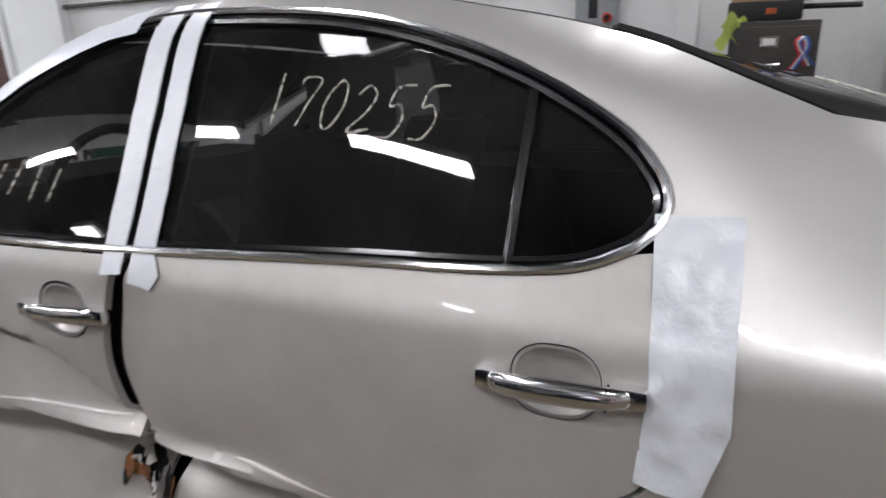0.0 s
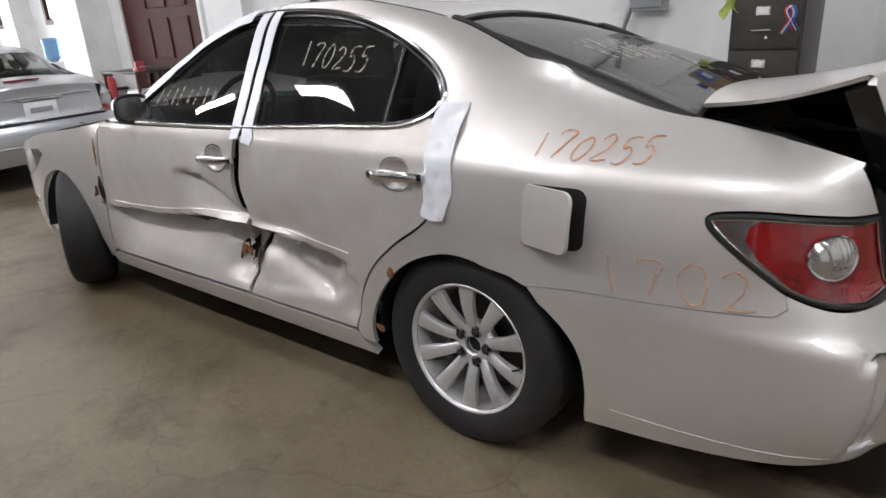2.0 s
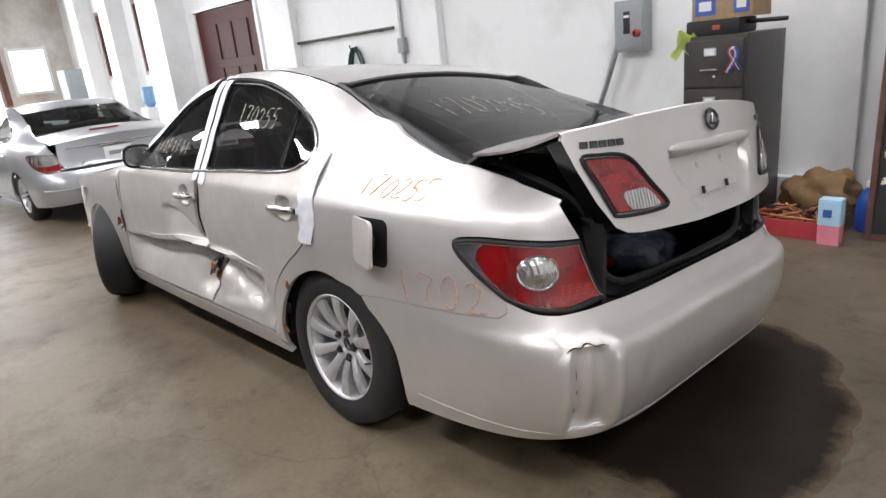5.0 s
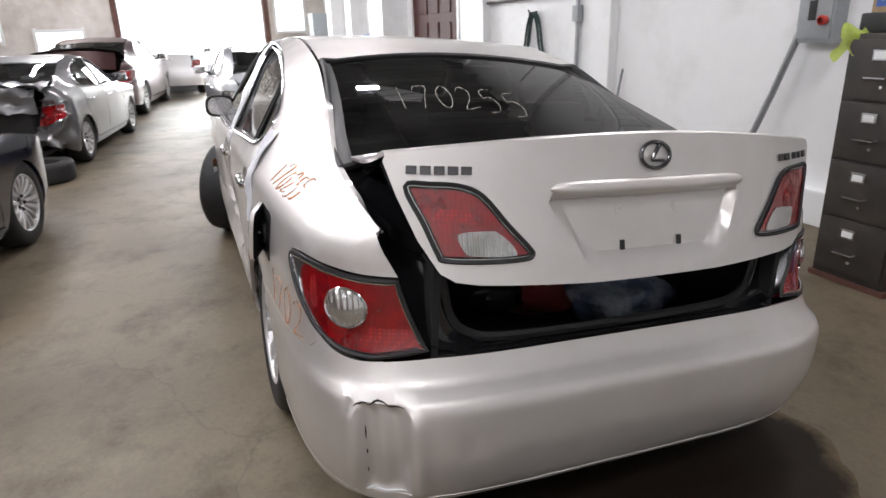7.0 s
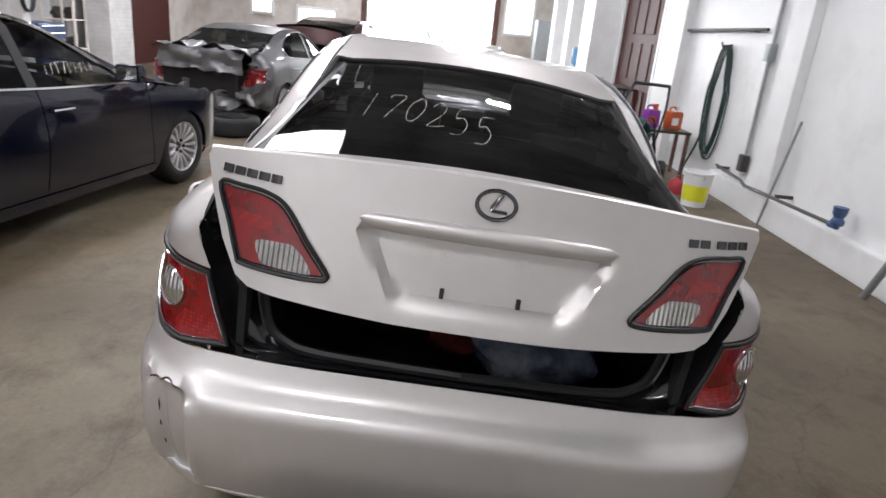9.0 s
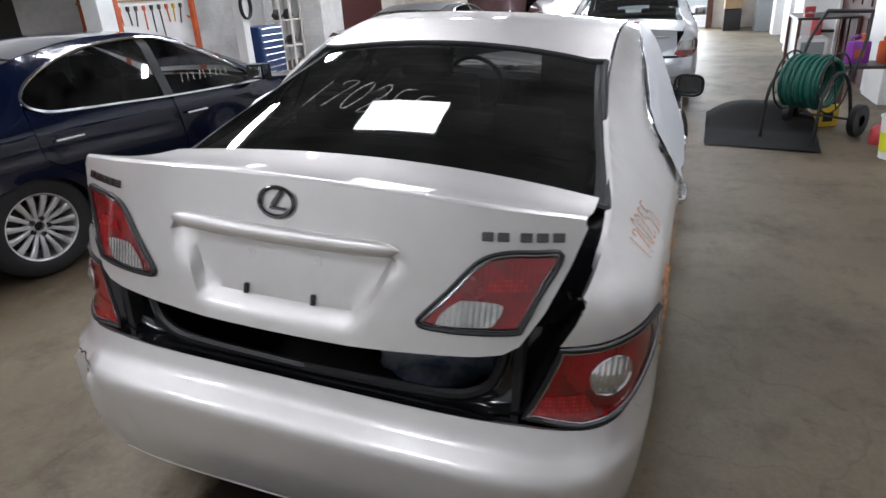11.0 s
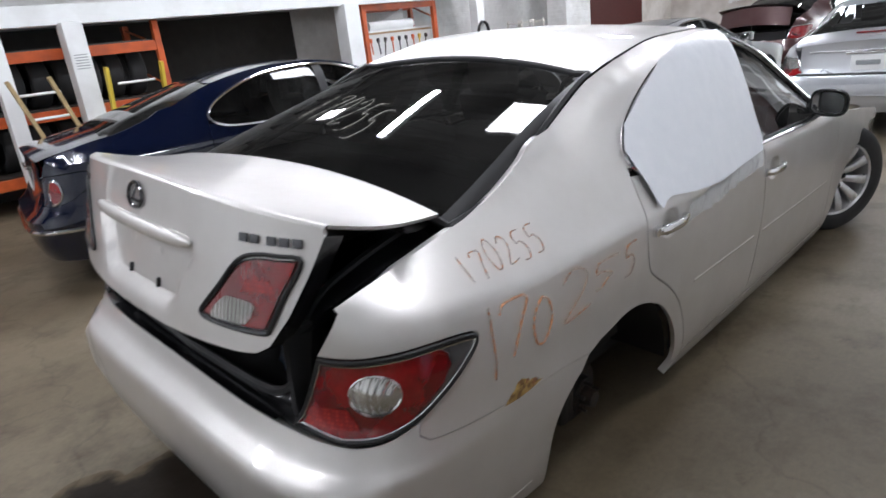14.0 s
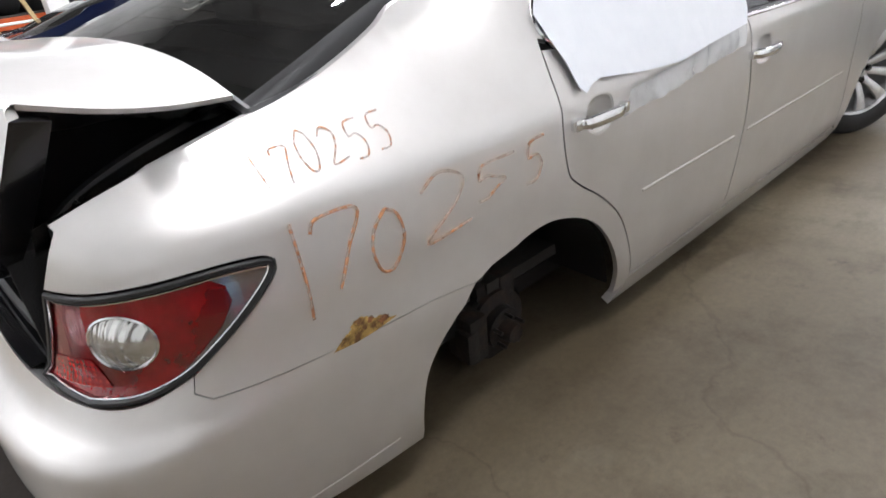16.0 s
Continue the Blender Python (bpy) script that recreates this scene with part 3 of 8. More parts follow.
# right wall: pilasters, skirting plinth, brown door, windows
for x, wd, dp in ((-3.45, 0.35, 0.10), (-6.55, 0.8, 0.14), (-10.2, 0.9, 0.5), (-12.9, 0.5, 0.35), (-14.9, 0.5, 0.35), (0.72, 0.16, 0.06), (-0.35, 0.14, 0.06)):
    structure("wall_pilaster", box_bm((wd, dp, CEIL), (x, WALL_R - dp / 2 + 0.001, CEIL / 2), 0.012), WALLPAINT, "white painted wall pilaster", "wall")
structure("baseboard", box_bm((5.2, 0.10, 0.26), (-2.0, WALL_R - 0.045, 0.13), 0.02), WALLPAINT, "white painted masonry plinth", "plinth")
structure("baseboard", box_bm((4.6, 0.02, 0.12), (3.0, WALL_R - 0.008, 0.06), 0.004), GREYPAINT, "grey painted wall skirting", "skirting")
d = thing("door_side", "dark red-brown panelled workshop door", "door", kind="structure")
part("door_leaf", box_bm((2.05, 0.06, 2.45), (-8.2, WALL_R - 0.035, 1.225), 0.008), REDDOOR, d, smooth=False)
for x in (-8.72, -8.2, -7.68):
    for z in (0.55, 1.25, 1.95):
        part("panel", box_bm((0.42, 0.02, 0.56), (x, WALL_R - 0.072, z), 0.008), REDDOOR, d, smooth=False)
for x in (-9.26, -7.14):
    part("frame", box_bm((0.08, 0.10, 2.55), (x, WALL_R - 0.05, 1.275), 0.008), WALLPAINT, d, smooth=False)
part("frame", box_bm((2.2, 0.10, 0.08), (-8.2, WALL_R - 0.05, 2.51), 0.008), WALLPAINT, d, smooth=False)
for x in (-11.6, -13.9):
    w = thing("window_side", "tall brown framed window in the white wall", "window", kind="structure")
    part("pane", box_bm((0.7, 0.02, 1.3), (x, WALL_R - 0.02, 2.3)), LIGHTGLASS, w, smooth=False)
    for dx in (-0.38, 0.38):
        part("frame", box_bm((0.08, 0.07, 1.46), (x + dx, WALL_R - 0.03, 2.3), 0.006), RUSTFRAME, w, smooth=False)
    for dz in (-0.69, 0.69):
        part("frame", box_bm((0.68, 0.07, 0.08), (x, WALL_R - 0.03, 2.3 + dz), 0.006), RUSTFRAME, w, smooth=False)
# a framed white board and the pipe rail above the hose
b = thing("wall_frame", "white sliding panel under a dark pipe rail", "panel", kind="structure")
part("panel", box_bm((2.3, 0.03, 1.9), (-5.15, WALL_R - 0.015, 0.95 + 0.3), 0.006), WALLPAINT, b, smooth=False)
rail = thing("pipe_rail", "dark steel pipe running along the white wall", "pipe")
part("pipe", tube_bm([(-6.5, WALL_R - 0.07, 1.74), (-4.05, WALL_R - 0.07, 1.76)], 0.018, 8), DARKSTEEL, rail)
part("riser", tube_bm([(-6.48, WALL_R - 0.07, 0.5), (-6.48, WALL_R - 0.07, 2.6)], 0.016, 8), DARKSTEEL, rail)
for x in (-6.2, -5.3, -4.3):
    part("bracket", box_bm((0.03, 0.09, 0.03), (x, WALL_R - 0.045, 1.75), 0.004), DARKSTEEL, rail, smooth=False)
part("valve", lathe_bm([(0, -0.05), (0.06, -0.05), (0.065, -0.03), (0.065, 0.02), (0.03, 0.05)], 14, m=Matrix.Translation((-6.42, WALL_R - 0.08, 1.5))), DARKSTEEL, rail)
# conduit with a switch box
c = thing("switch_box", "grey switch box on a vertical conduit", "switch")
part("conduit", tube_bm([(-3.95, WALL_R - 0.03, 0.42), (-3.95, WALL_R - 0.03, 3.6)], 0.014, 8), GREYMETAL, c)
part("box", box_bm((0.11, 0.07, 0.17), (-3.95, WALL_R - 0.045, 1.55), 0.01), GREYPAINT, c)
part("outlet", box_bm((0.11, 0.07, 0.17), (-3.95, WALL_R - 0.045, 0.46), 0.01), DARKSTEEL, c)
# electric disconnect box
e = thing("disconnect_box", "grey electrical disconnect box with a red handle", "switch box")
part("box", box_bm((0.29, 0.12, 0.42), (-0.93, WALL_R - 0.06, 1.48), 0.012), GREYPAINT, e)
part("door", box_bm((0.25, 0.012, 0.36), (-0.93, WALL_R - 0.126, 1.48), 0.006), GREYPAINT, e)
part("plate", box_bm((0.06, 0.004, 0.18), (-0.95, WALL_R - 0.134, 1.51), 0.001), SEAL, e, "black label plate")
part("plate", box_bm((0.05, 0.004, 0.02), (-0.95, WALL_R - 0.137, 1.56), 0.001), WALLPAINT, e)
part("handle", lathe_bm([(0, 0.0), (0.03, 0.0), (0.032, 0.04), (0.02, 0.05)], 14, m=Matrix.Translation((-0.85, WALL_R - 0.13, 1.42)) @ Matrix.Rotation(math.pi, 4, "Z")), material("red_knob", (0.45, 0.03, 0.02), 0.4, grain=0.2), e)
part("conduit", tube_bm([(-0.87, WALL_R - 0.04, 1.69), (-0.87, WALL_R - 0.04, CEIL)], 0.018, 8), GREYMETAL, e)
# leaning pole, low pipe with a blue valve
p = thing("steel_pole", "grey steel pole leaning against the white wall", "pole")
part("pole", tube_bm([(-1.52, 2.93, 0.0), (-1.2, 3.0, 0.9), (-0.72, 3.09, 2.35)], 0.026, 10), GREYMETAL, p)
s_ = thing("stick", "thin grey stick leaning in the wall corner", "stick")
part("rod", tube_bm([(-3.2, 2.98, 0.0), (-3.12, 3.10, 1.0)], 0.012, 7), GREYMETAL, s_)
lp = thing("floor_pipe", "dark pipe along the plinth with a blue valve", "pipe")
part("pipe", tube_bm([(-4.3, 2.98, 0.36), (-3.7, 2.98, 0.33), (-3.55, 2.95, 0.31), (-2.2, 3.0, 0.34)], 0.016, 8), DARKSTEEL, lp)
BLUEPAINT = material("blue_cast_iron", (0.05, 0.09, 0.2), 0.5, grain=0.4, scale=30)
part("valve", lathe_bm([(0, -0.09), (0.045, -0.09), (0.05, -0.06), (0.035, -0.03), (0.05, 0.0), (0.055, 0.05), (0, 0.06)], 16, m=Matrix.Translation((-2.12, 3.0, 0.44)) @ Matrix.Rotation(radians(90), 4, "X")), BLUEPAINT, lp, "blue cast valve body")
part("elbow", tube_bm([(-2.2, 3.0, 0.34), (-2.12, 3.0, 0.34), (-2.12, 3.0, 0.40)], 0.03, 8), BLUEPAINT, lp)
for x in (-4.25, -3.0):
    part("bracket", box_bm((0.03, 0.16, 0.03), (x, WALL_R - 0.08, 0.345), 0.004), DARKSTEEL, lp, smooth=False)

# left side: mezzanine over racks
structure("mezzanine", box_bm((9.6, 0.14, 0.22), (-3.9, -6.62, 2.11), 0.012), WALLPAINT, "white painted mezzanine beam", "beam")
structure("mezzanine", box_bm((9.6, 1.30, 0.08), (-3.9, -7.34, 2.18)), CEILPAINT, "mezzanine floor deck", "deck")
# near-black sheet before the brick wall: shade behind the racks, put in as colour
RACK_SHADE = material("painted_rack_shade", (0.03, 0.028, 0.026), 0.8, grain=0.4, scale=8)
structure("rack_shade_sheet", box_bm((5.6, 0.05, 2.05), (-1.9, -7.96, 1.03)), RACK_SHADE, "dark sheet standing in for the shade behind the racks", "wall")
for x, y, wd in ((-4.86, -6.6, 0.28), (-0.85, -6.52, 0.22), (-7.55, -6.3, 0.18), (-0.05, -6.5, 0.16), (2.6, -6.5, 0.22)):
    structure("column", box_bm((wd, wd, CEIL if x < -7 else 2.02), (x, y, (CEIL if x < -7 else 2.02) / 2), 0.012), WALLPAINT, "white painted steel column", "column")
bm = box_bm((0.95, 0.5, CEIL), (-11.15, -6.75, CEIL / 2), 0.01)
structure("pillar_brick", bm, WHITEBRICK, "white painted brick pillar", "pillar")
structure("door_dark", box_bm((2.7, 0.06, 2.22), (-13.85, -7.17, 1.11), 0.01), REDDOOR, "dark brown rolling door in shadow", "door")
structure("wall_bay", box_bm((5.0, 0.2, CEIL), (-14.5, -7.3, CEIL / 2)), BRICKPAINT, "cream painted brick side wall", "wall")
v = thing("air_vent", "black louvred air vent on the upper wall", "vent", kind="structure")
part("vent_frame", box_bm((0.85, 0.05, 0.42), (-6.2, WALL_L + 0.03, 2.85), 0.01), SEAL, v)
for k in range(6):
    part("slat", box_bm((0.78, 0.02, 0.03), (-6.2, WALL_L + 0.065, 2.69 + 0.064 * k), 0.004, turn=Matrix.Rotation(0.5, 4, "X")), DARKSTEEL, v)

# ---- the damaged sedan: shape of its body ----
# x runs to the rear from the rear axle, y to its right, z up; s is -1 on its left and 1 on its right
CX0 = 0.10


def rear_x(z):
    return sm(z, 0.18, 1.04, 0.24, 1.10, 0.34, 1.155, 0.46, 1.178, 0.555, 1.175, 0.587, 1.166, 0.602, 1.145, 0.612, 1.122, 0.635, 1.104, 0.675, 1.086, 0.72, 1.062, 0.95, 1.04)


def half_w_tail(z):
    return sm(z, 0.17, 0.835, 0.24, 0.868, 0.36, 0.893, 0.52, 0.903, 0.68, 0.908, 0.77, 0.909, 0.82, 0.905, 0.88, 0.897, 0.93, 0.888, 0.95, 0.884, 0.99, 0.874)


def half_w(z):
    """Half width beside the doors: upright to the shoulder line, where it turns in."""
    return sm(z, 0.17, 0.835, 0.24, 0.868, 0.36, 0.893, 0.52, 0.903, 0.68, 0.909, 0.77, 0.911, 0.85, 0.9085, 0.91, 0.9055, 0.935, 0.903, 0.95, 0.899)


def taper(x):
    w = sm(x, -3.7, 0.94, -3.3, 0.965, -2.72, 0.985, -1.6, 1.0, -0.3, 1.0, 0.4, 0.985)
    if x < -2.8:
        w *= max(0.0, 1 - min(1.0, (-2.8 - x) / 0.92) ** 3.2) ** (1 / 3.2)
    return w


def corner_n(z):
    return sm(z, 0.25, 5.5, 0.55, 6.2, 0.70, 5.8, 1.0, 6.0)


_ref = []
for k in range(401):
    a = math.pi / 2 * k / 400
    _ref.append((CX0 + 0.97 * math.sin(a) ** 0.4, 0.885 * math.cos(a) ** 0.4))
_run = [CX0]
for (xa, ya), (xb, yb) in zip(_ref, _ref[1:]):
    _run.append(_run[-1] + math.hypot(xb - xa, yb - ya))
P_END = _run[-1]
_rx, _ry, _ra = [q[0] for q in _ref], [q[1] for q in _ref], [math.pi / 2 * k / 400 for k in range(401)]


def px(x):
    """Way round the body's outline to the point beside x."""
    return x if x <= CX0 else float(np.interp(x, _rx, _run))


def py(y):
    """Way round the outline to the point of the tail that lies y off the middle."""
    return float(np.interp(-y, [-q for q in _ry], _run))


def z_shoulder(x):
    return sm(x, -3.7, 0.66, -3.2, 0.80, -2.7, 0.885, -2.0, 0.935, -0.2, 0.945, 0.3, 0.945, 0.7, 0.948, 0.85, 0.953, 1.05, 0.95)


def z_rail(x):
    return sm(x, -2.12, 0.985, -1.7, 1.225, -1.35, 1.385, -1.0, 1.44, -0.7, 1.435, -0.4, 1.39, -0.2, 1.343, 0.0, 1.262, 0.1, 1.219, 0.2, 1.176, 0.3, 1.138, 0.4, 1.109, 0.5, 1.089, 0.6, 1.077, 0.75, 1.052, 1.0, 0.995, 1.06, 0.97)


def y_rail(x):
    return sm(x, -2.12, 0.74, -1.35, 0.60, -1.0, 0.585, -0.6, 0.585, -0.2, 0.60, 0.1, 0.64, 0.56, 0.718, 0.75, 0.728, 1.0, 0.698)


def outline(p, z):
    if p <= CX0:
        return p, half_w(z) * taper(p)
    a = float(np.interp(p, _run, _ra))
    n = corner_n(z)
    x = CX0 + (rear_x(z) - CX0) * math.sin(a) ** (2 / n)
    back = min(1.0, (p - CX0) / 0.5)
    back = back * back * (3 - 2 * back)
    wide = half_w(z) * (1 - back) + half_w_tail(z) * back
    return x, wide * sm(z, 0.6, 1.0, 0.7, 0.99) * max(0.0, math.cos(a)) ** (2 / n)


def body_at(p, z):
    """Place on the right flank or, past its corner, on the right half of the tail."""
    x, _ = outline(p, min(z, 0.95))
    zs = z_shoulder(x)
    if z <= zs:
        x, y = outline(p, z)
        return Vector((x, y, z))
    x, yb = outline(p, zs)
    q = min(1.0, (z - zs) / max(z_rail(x) - zs, 0.02))
    top = min(y_rail(x), yb)
    k, m = sm(x, -2.0, 0.74, -0.4, 0.72, -0.1, 0.76, 0.15, 0.93, 0.6, 0.93), sm(x, -2.0, 12.0, -0.4, 16.0, -0.1, 9.0, 0.15, 2.0, 0.6, 2.0)
    return Vector((x, yb - (yb - top) * (k * q + (1 - k) * q ** m), z))


def dent_line(x):
    """Upper edge of the pushed-in lower doors, under the bent moulding."""
    return sm(x, -2.25, 0.535, -1.75, 0.555, -1.25, 0.60, -1.03, 0.598, -0.73, 0.582, -0.45, 0.555)


def crash(x, z):
    """How far the left doors are pushed in."""
    d = 0.0
    if -2.3 < x < -0.28:
        # the lower doors: deep under the moulding, running out to the sill
        low = dent_line(x)
        ramp = min(1.0, max(0.0, (z - 0.29) / (low - 0.03 - 0.29))) * (1 - soft((z - low + 0.03) / 0.03))
        wob = noise.noise(Vector((x * 3.2, z * 5, 1.7))) + 0.45 * noise.noise(Vector((x * 8, z * 10, 4.0)))
        rear = bump01(x, -1.02, -0.55, 0.08)
        d += ramp * (0.108 + (0.014 + 0.026 * rear) * wob) * (1 - soft((-2.02 - x) / 0.22)) * (1 - soft((x + 0.68) / 0.24))
        d += ramp * rear * (0.020 * abs(noise.noise(Vector((x * 9, z * 13, 2)))) + 0.008 * abs(noise.noise(Vector((x * 22, z * 26, 7)))))
        # crush beside the pillar
        d += 0.05 * math.exp(-(((x + 1.16) / 0.085) ** 2)) * bump01(z, 0.38, 0.50, 0.07)
        d += 0.030 * abs(noise.noise(Vector((x * 24, z * 24, 3)))) * math.exp(-(((x + 1.15) / 0.09) ** 2)) * bump01(z, 0.36, 0.53, 0.06)
        d += 0.014 * math.exp(-(((x + 1.04) / 0.06) ** 2)) * bump01(z, 0.60, 0.85, 0.10)
        # a hollow above the moulding of the rear door
        d += 0.020 * math.exp(-(((x + 0.86) / 0.16) ** 2)) * soft((z - 0.60) / 0.02) * max(0.0, 1 - max(0.0, z - 0.62) / 0.16) ** 2
        # a leaf-shaped fold that climbs the front door towards the front
        c = -1.05 - x
        u = 0.64 + 0.75 * c - 0.95 * c * c - z
        d += 0.040 * soft((x + 1.58) / 0.22) * (1 - soft((x + 1.06) / 0.05)) * soft(u / 0.026) * max(0.0, 1 - max(0.0, u - 0.03) / 0.17) * (1 - soft((dent_line(x) + 0.04 - z) / 0.05))
        # folds of the rear door
        v = z - (0.435 - 0.27 * (x + 0.78))
        d += 0.016 * math.exp(-((v / 0.030) ** 2)) * bump01(x, -0.98, -0.64, 0.10)
        v = z - (0.345 + 0.12 * (x + 0.75))
        d -= 0.008 * math.exp(-((v / 0.026) ** 2)) * bump01(x, -0.92, -0.58, 0.08)
        d += 0.026 * math.exp(-(((x + 0.48) / 0.045) ** 2)) * bump01(z, 0.36, 0.45, 0.06)
    return d


def soft(t):
    t = min(1.0, max(0.0, t))
    return t * t * (3 - 2 * t)


HANDLES = ((-0.232, 0.880, 0.006), (-1.196, 0.850, 0.008))


def scoop_rim(hx, hz, r=1.0):
    """Rounded outline of the finger recess behind a handle."""
    return [Vector((hx - 0.006 + r * 0.056 * math.copysign(abs(math.cos(a)) ** 0.75, math.cos(a)), hz + 0.002 + r * 0.047 * math.copysign(abs(math.sin(a)) ** 0.85, math.sin(a)))) for a in lin(0, 2 * math.pi, 37)[:-1]]


def bumper_crash(p, z):
    c = px(1.0)
    u = p - c
    brow = 0.60 - 2.6 * (u - 0.005) ** 2
    g = soft((brow - z) / 0.025) * (1 - soft((0.33 - z) / 0.06))
    d = 0.034 * bump01(u, -0.04, 0.055, 0.04) * g
    d -= 0.010 * (math.exp(-((u / 0.022) ** 2)) + math.exp(-(((u - 0.10) / 0.03) ** 2)) + 0.7 * math.exp(-(((u + 0.095) / 0.025) ** 2))) * g
    d += 0.010 * math.exp(-(((z - brow) / 0.014) ** 2)) * bump01(u, -0.10, 0.09, 0.03)
    # small knocks in the middle
    d += 0.007 * math.exp(-(((p - P_END + 0.456) / 0.03) ** 2) - ((z - 0.455) / 0.04) ** 2)
    return d


def flank(s, dented=False, lift=0.0):
    """The surface of one side, as skin_bm takes it."""
    def place(p, z):
        e = 0.004
        c, a, b = body_at(p, z), body_at(p + e, z), body_at(p, z + e)
        n = (b - c).cross(a - c)
        n = n.normalized() if n.length > 1e-12 else Vector((0, 1, 0))
        if n.y < -0.02 or (abs(n.y) <= 0.02 and n.x < 0):
            n = -n
        d = (crash(c.x, c.z) if dented else 0.0) if c.x < 0 else (bumper_crash(p, z) if dented and c.x > 0.6 and z < 0.66 else 0.0)
        c = c + n * (lift - d)
        return Vector((c.x, s * c.y, c.z)), Vector((n.x, s * n.y, n.z))
    return place


def tail(dented=True):
    """The rear end from flank to flank; w is the way round from the middle, minus to the left."""
    def place(w, z):
        s = -1 if w < 0 else 1
        return flank(s, dented and s < 0)(P_END - max(abs(w), 1e-4), z)
    return place


def flat_pts(seq):
    return [Vector((px(x), z)) for x, z in seq]


def curve2(pts, per=6, closed=False):
    return [Vector((v.x, v.y)) for v in spline([(x, z, 0) for x, z in pts], per, closed)]


ARCH_R = curve2([(-0.392, 0.20), (-0.382, 0.34), (-0.32, 0.475), (-0.22, 0.582), (-0.095, 0.642), (0.01, 0.655), (0.115, 0.628), (0.215, 0.556), (0.298, 0.46), (0.348, 0.34), (0.378, 0.22)], 4)
ARCH_F = [Vector((v.x - 2.72, v.y)) for v in ARCH_R]
DOOR_REAR = curve2([(-0.105, 1.085), (-0.085, 0.93), (-0.102, 0.775), (-0.152, 0.716), (-0.255, 0.643), (-0.358, 0.543), (-0.428, 0.412), (-0.468, 0.285)], 5)
PILLAR_B = curve2([(-1.08, 0.98), (-1.11, 0.80), (-1.13, 0.60), (-1.095, 0.285)], 5)
# the left doors have parted along a bent line
PILLAR_L = curve2([(-1.028, 0.98), (-1.046, 0.93), (-1.070, 0.85), (-1.078, 0.76), (-1.062, 0.68), (-1.034, 0.60), (-1.035, 0.52), (-1.068, 0.43), (-1.098, 0.285)], 5)
SEAM_A = curve2([(-2.17, 0.955), (-2.20, 0.80), (-2.215, 0.60), (-2.26, 0.275)], 5)
BELT = curve2([(-2.02, 0.958), (-1.6, 0.965), (-1.08, 0.98), (-0.6, 1.006), (-0.40, 1.014), (-0.29, 1.021), (-0.215, 1.033), (-0.155, 1.058)], 5)
LIGHT_TOP = curve2([(-0.155, 1.058), (-0.125, 1.088), (-0.120, 1.122), (-0.142, 1.162), (-0.196, 1.212), (-0.31, 1.277), (-0.46, 1.336), (-0.64, 1.38), (-0.85, 1.40), (-1.1, 1.40), (-1.3, 1.362), (-1.55, 1.25), (-1.85, 1.065), (-2.02, 0.958)], 5)
LAMP_TOP = curve2([(0.665, 0.868), (0.69, 0.88), (0.78, 0.888), (0.90, 0.885), (0.985, 0.878)], 5)
LAMP_LOW = curve2([(0.665, 0.868), (0.672, 0.845), (0.715, 0.808), (0.80, 0.748), (0.86, 0.708), (0.93, 0.68), (1.0, 0.672)], 5)
LAMP_IN_TOP, LAMP_IN_LOW = Vector((py(0.635), 0.875)), Vector((py(0.555), 0.69))


def lamp_outline():
    top = [Vector((px(v.x), v.y)) for v in LAMP_TOP] + [LAMP_IN_TOP]
    low = [Vector((px(v.x), v.y)) for v in LAMP_LOW][1:] + [LAMP_IN_LOW]
    return top + low[::-1]


def quarter_outline():
    rail = [Vector((px(x), z_rail(x) - 0.002)) for x in lin(-2.12, 0.99, 110)]
    rear = [Vector((py(0.722), 0.985)), Vector((py(0.69), 0.955)), LAMP_IN_TOP + Vector((0, 0.004))]
    lamp = [Vector((px(v.x), v.y + 0.004)) for v in LAMP_TOP[::-1]] + [Vector((px(v.x) - 0.004, v.y)) for v in LAMP_LOW if v.x < 0.845]
    seam = flat_pts([(0.852, 0.705), (0.845, 0.675), (0.81, 0.655), (0.6, 0.643), (0.3, 0.627), (0.165, 0.609)])
    arch = [v for v in ARCH_R if v.x < 0.15 and v.y > 0.25][::-1]
    foot = [Vector((-0.388, 0.248)), Vector((-0.45, 0.25))]
    return rail + rear + lamp + seam + arch + foot + DOOR_REAR[::-1] + [v for v in LIGHT_TOP[3:]] + [Vector((-2.1, 0.95)), Vector((-2.17, 0.955))]


def bumper_outline():
    half = [Vector((P_END - py(0.02), 0.675)), Vector((P_END - py(0.35), 0.675)), Vector((P_END - LAMP_IN_LOW.x - 0.004, 0.677))]
    half += [Vector((P_END - px(v.x), v.y - 0.005)) for v in LAMP_LOW[::-1] if 0.86 < v.x < 0.99]
    half += [Vector((P_END - v.x, v.y)) for v in flat_pts([(0.852, 0.705), (0.845, 0.675), (0.81, 0.655), (0.6, 0.643), (0.3, 0.627), (0.165, 0.609)])]
    half += [Vector((P_END - px(v.x), v.y)) for v in ARCH_R if v.x > 0.175]
    half += [Vector((P_END - v.x, v.y)) for v in flat_pts([(0.395, 0.222), (0.7, 0.245), (0.95, 0.266)])] + [Vector((P_END - py(0.4), 0.276)), Vector((P_END - py(0.1), 0.278))]
    return half + [Vector((-v.x, v.y)) for v in half[::-1]]


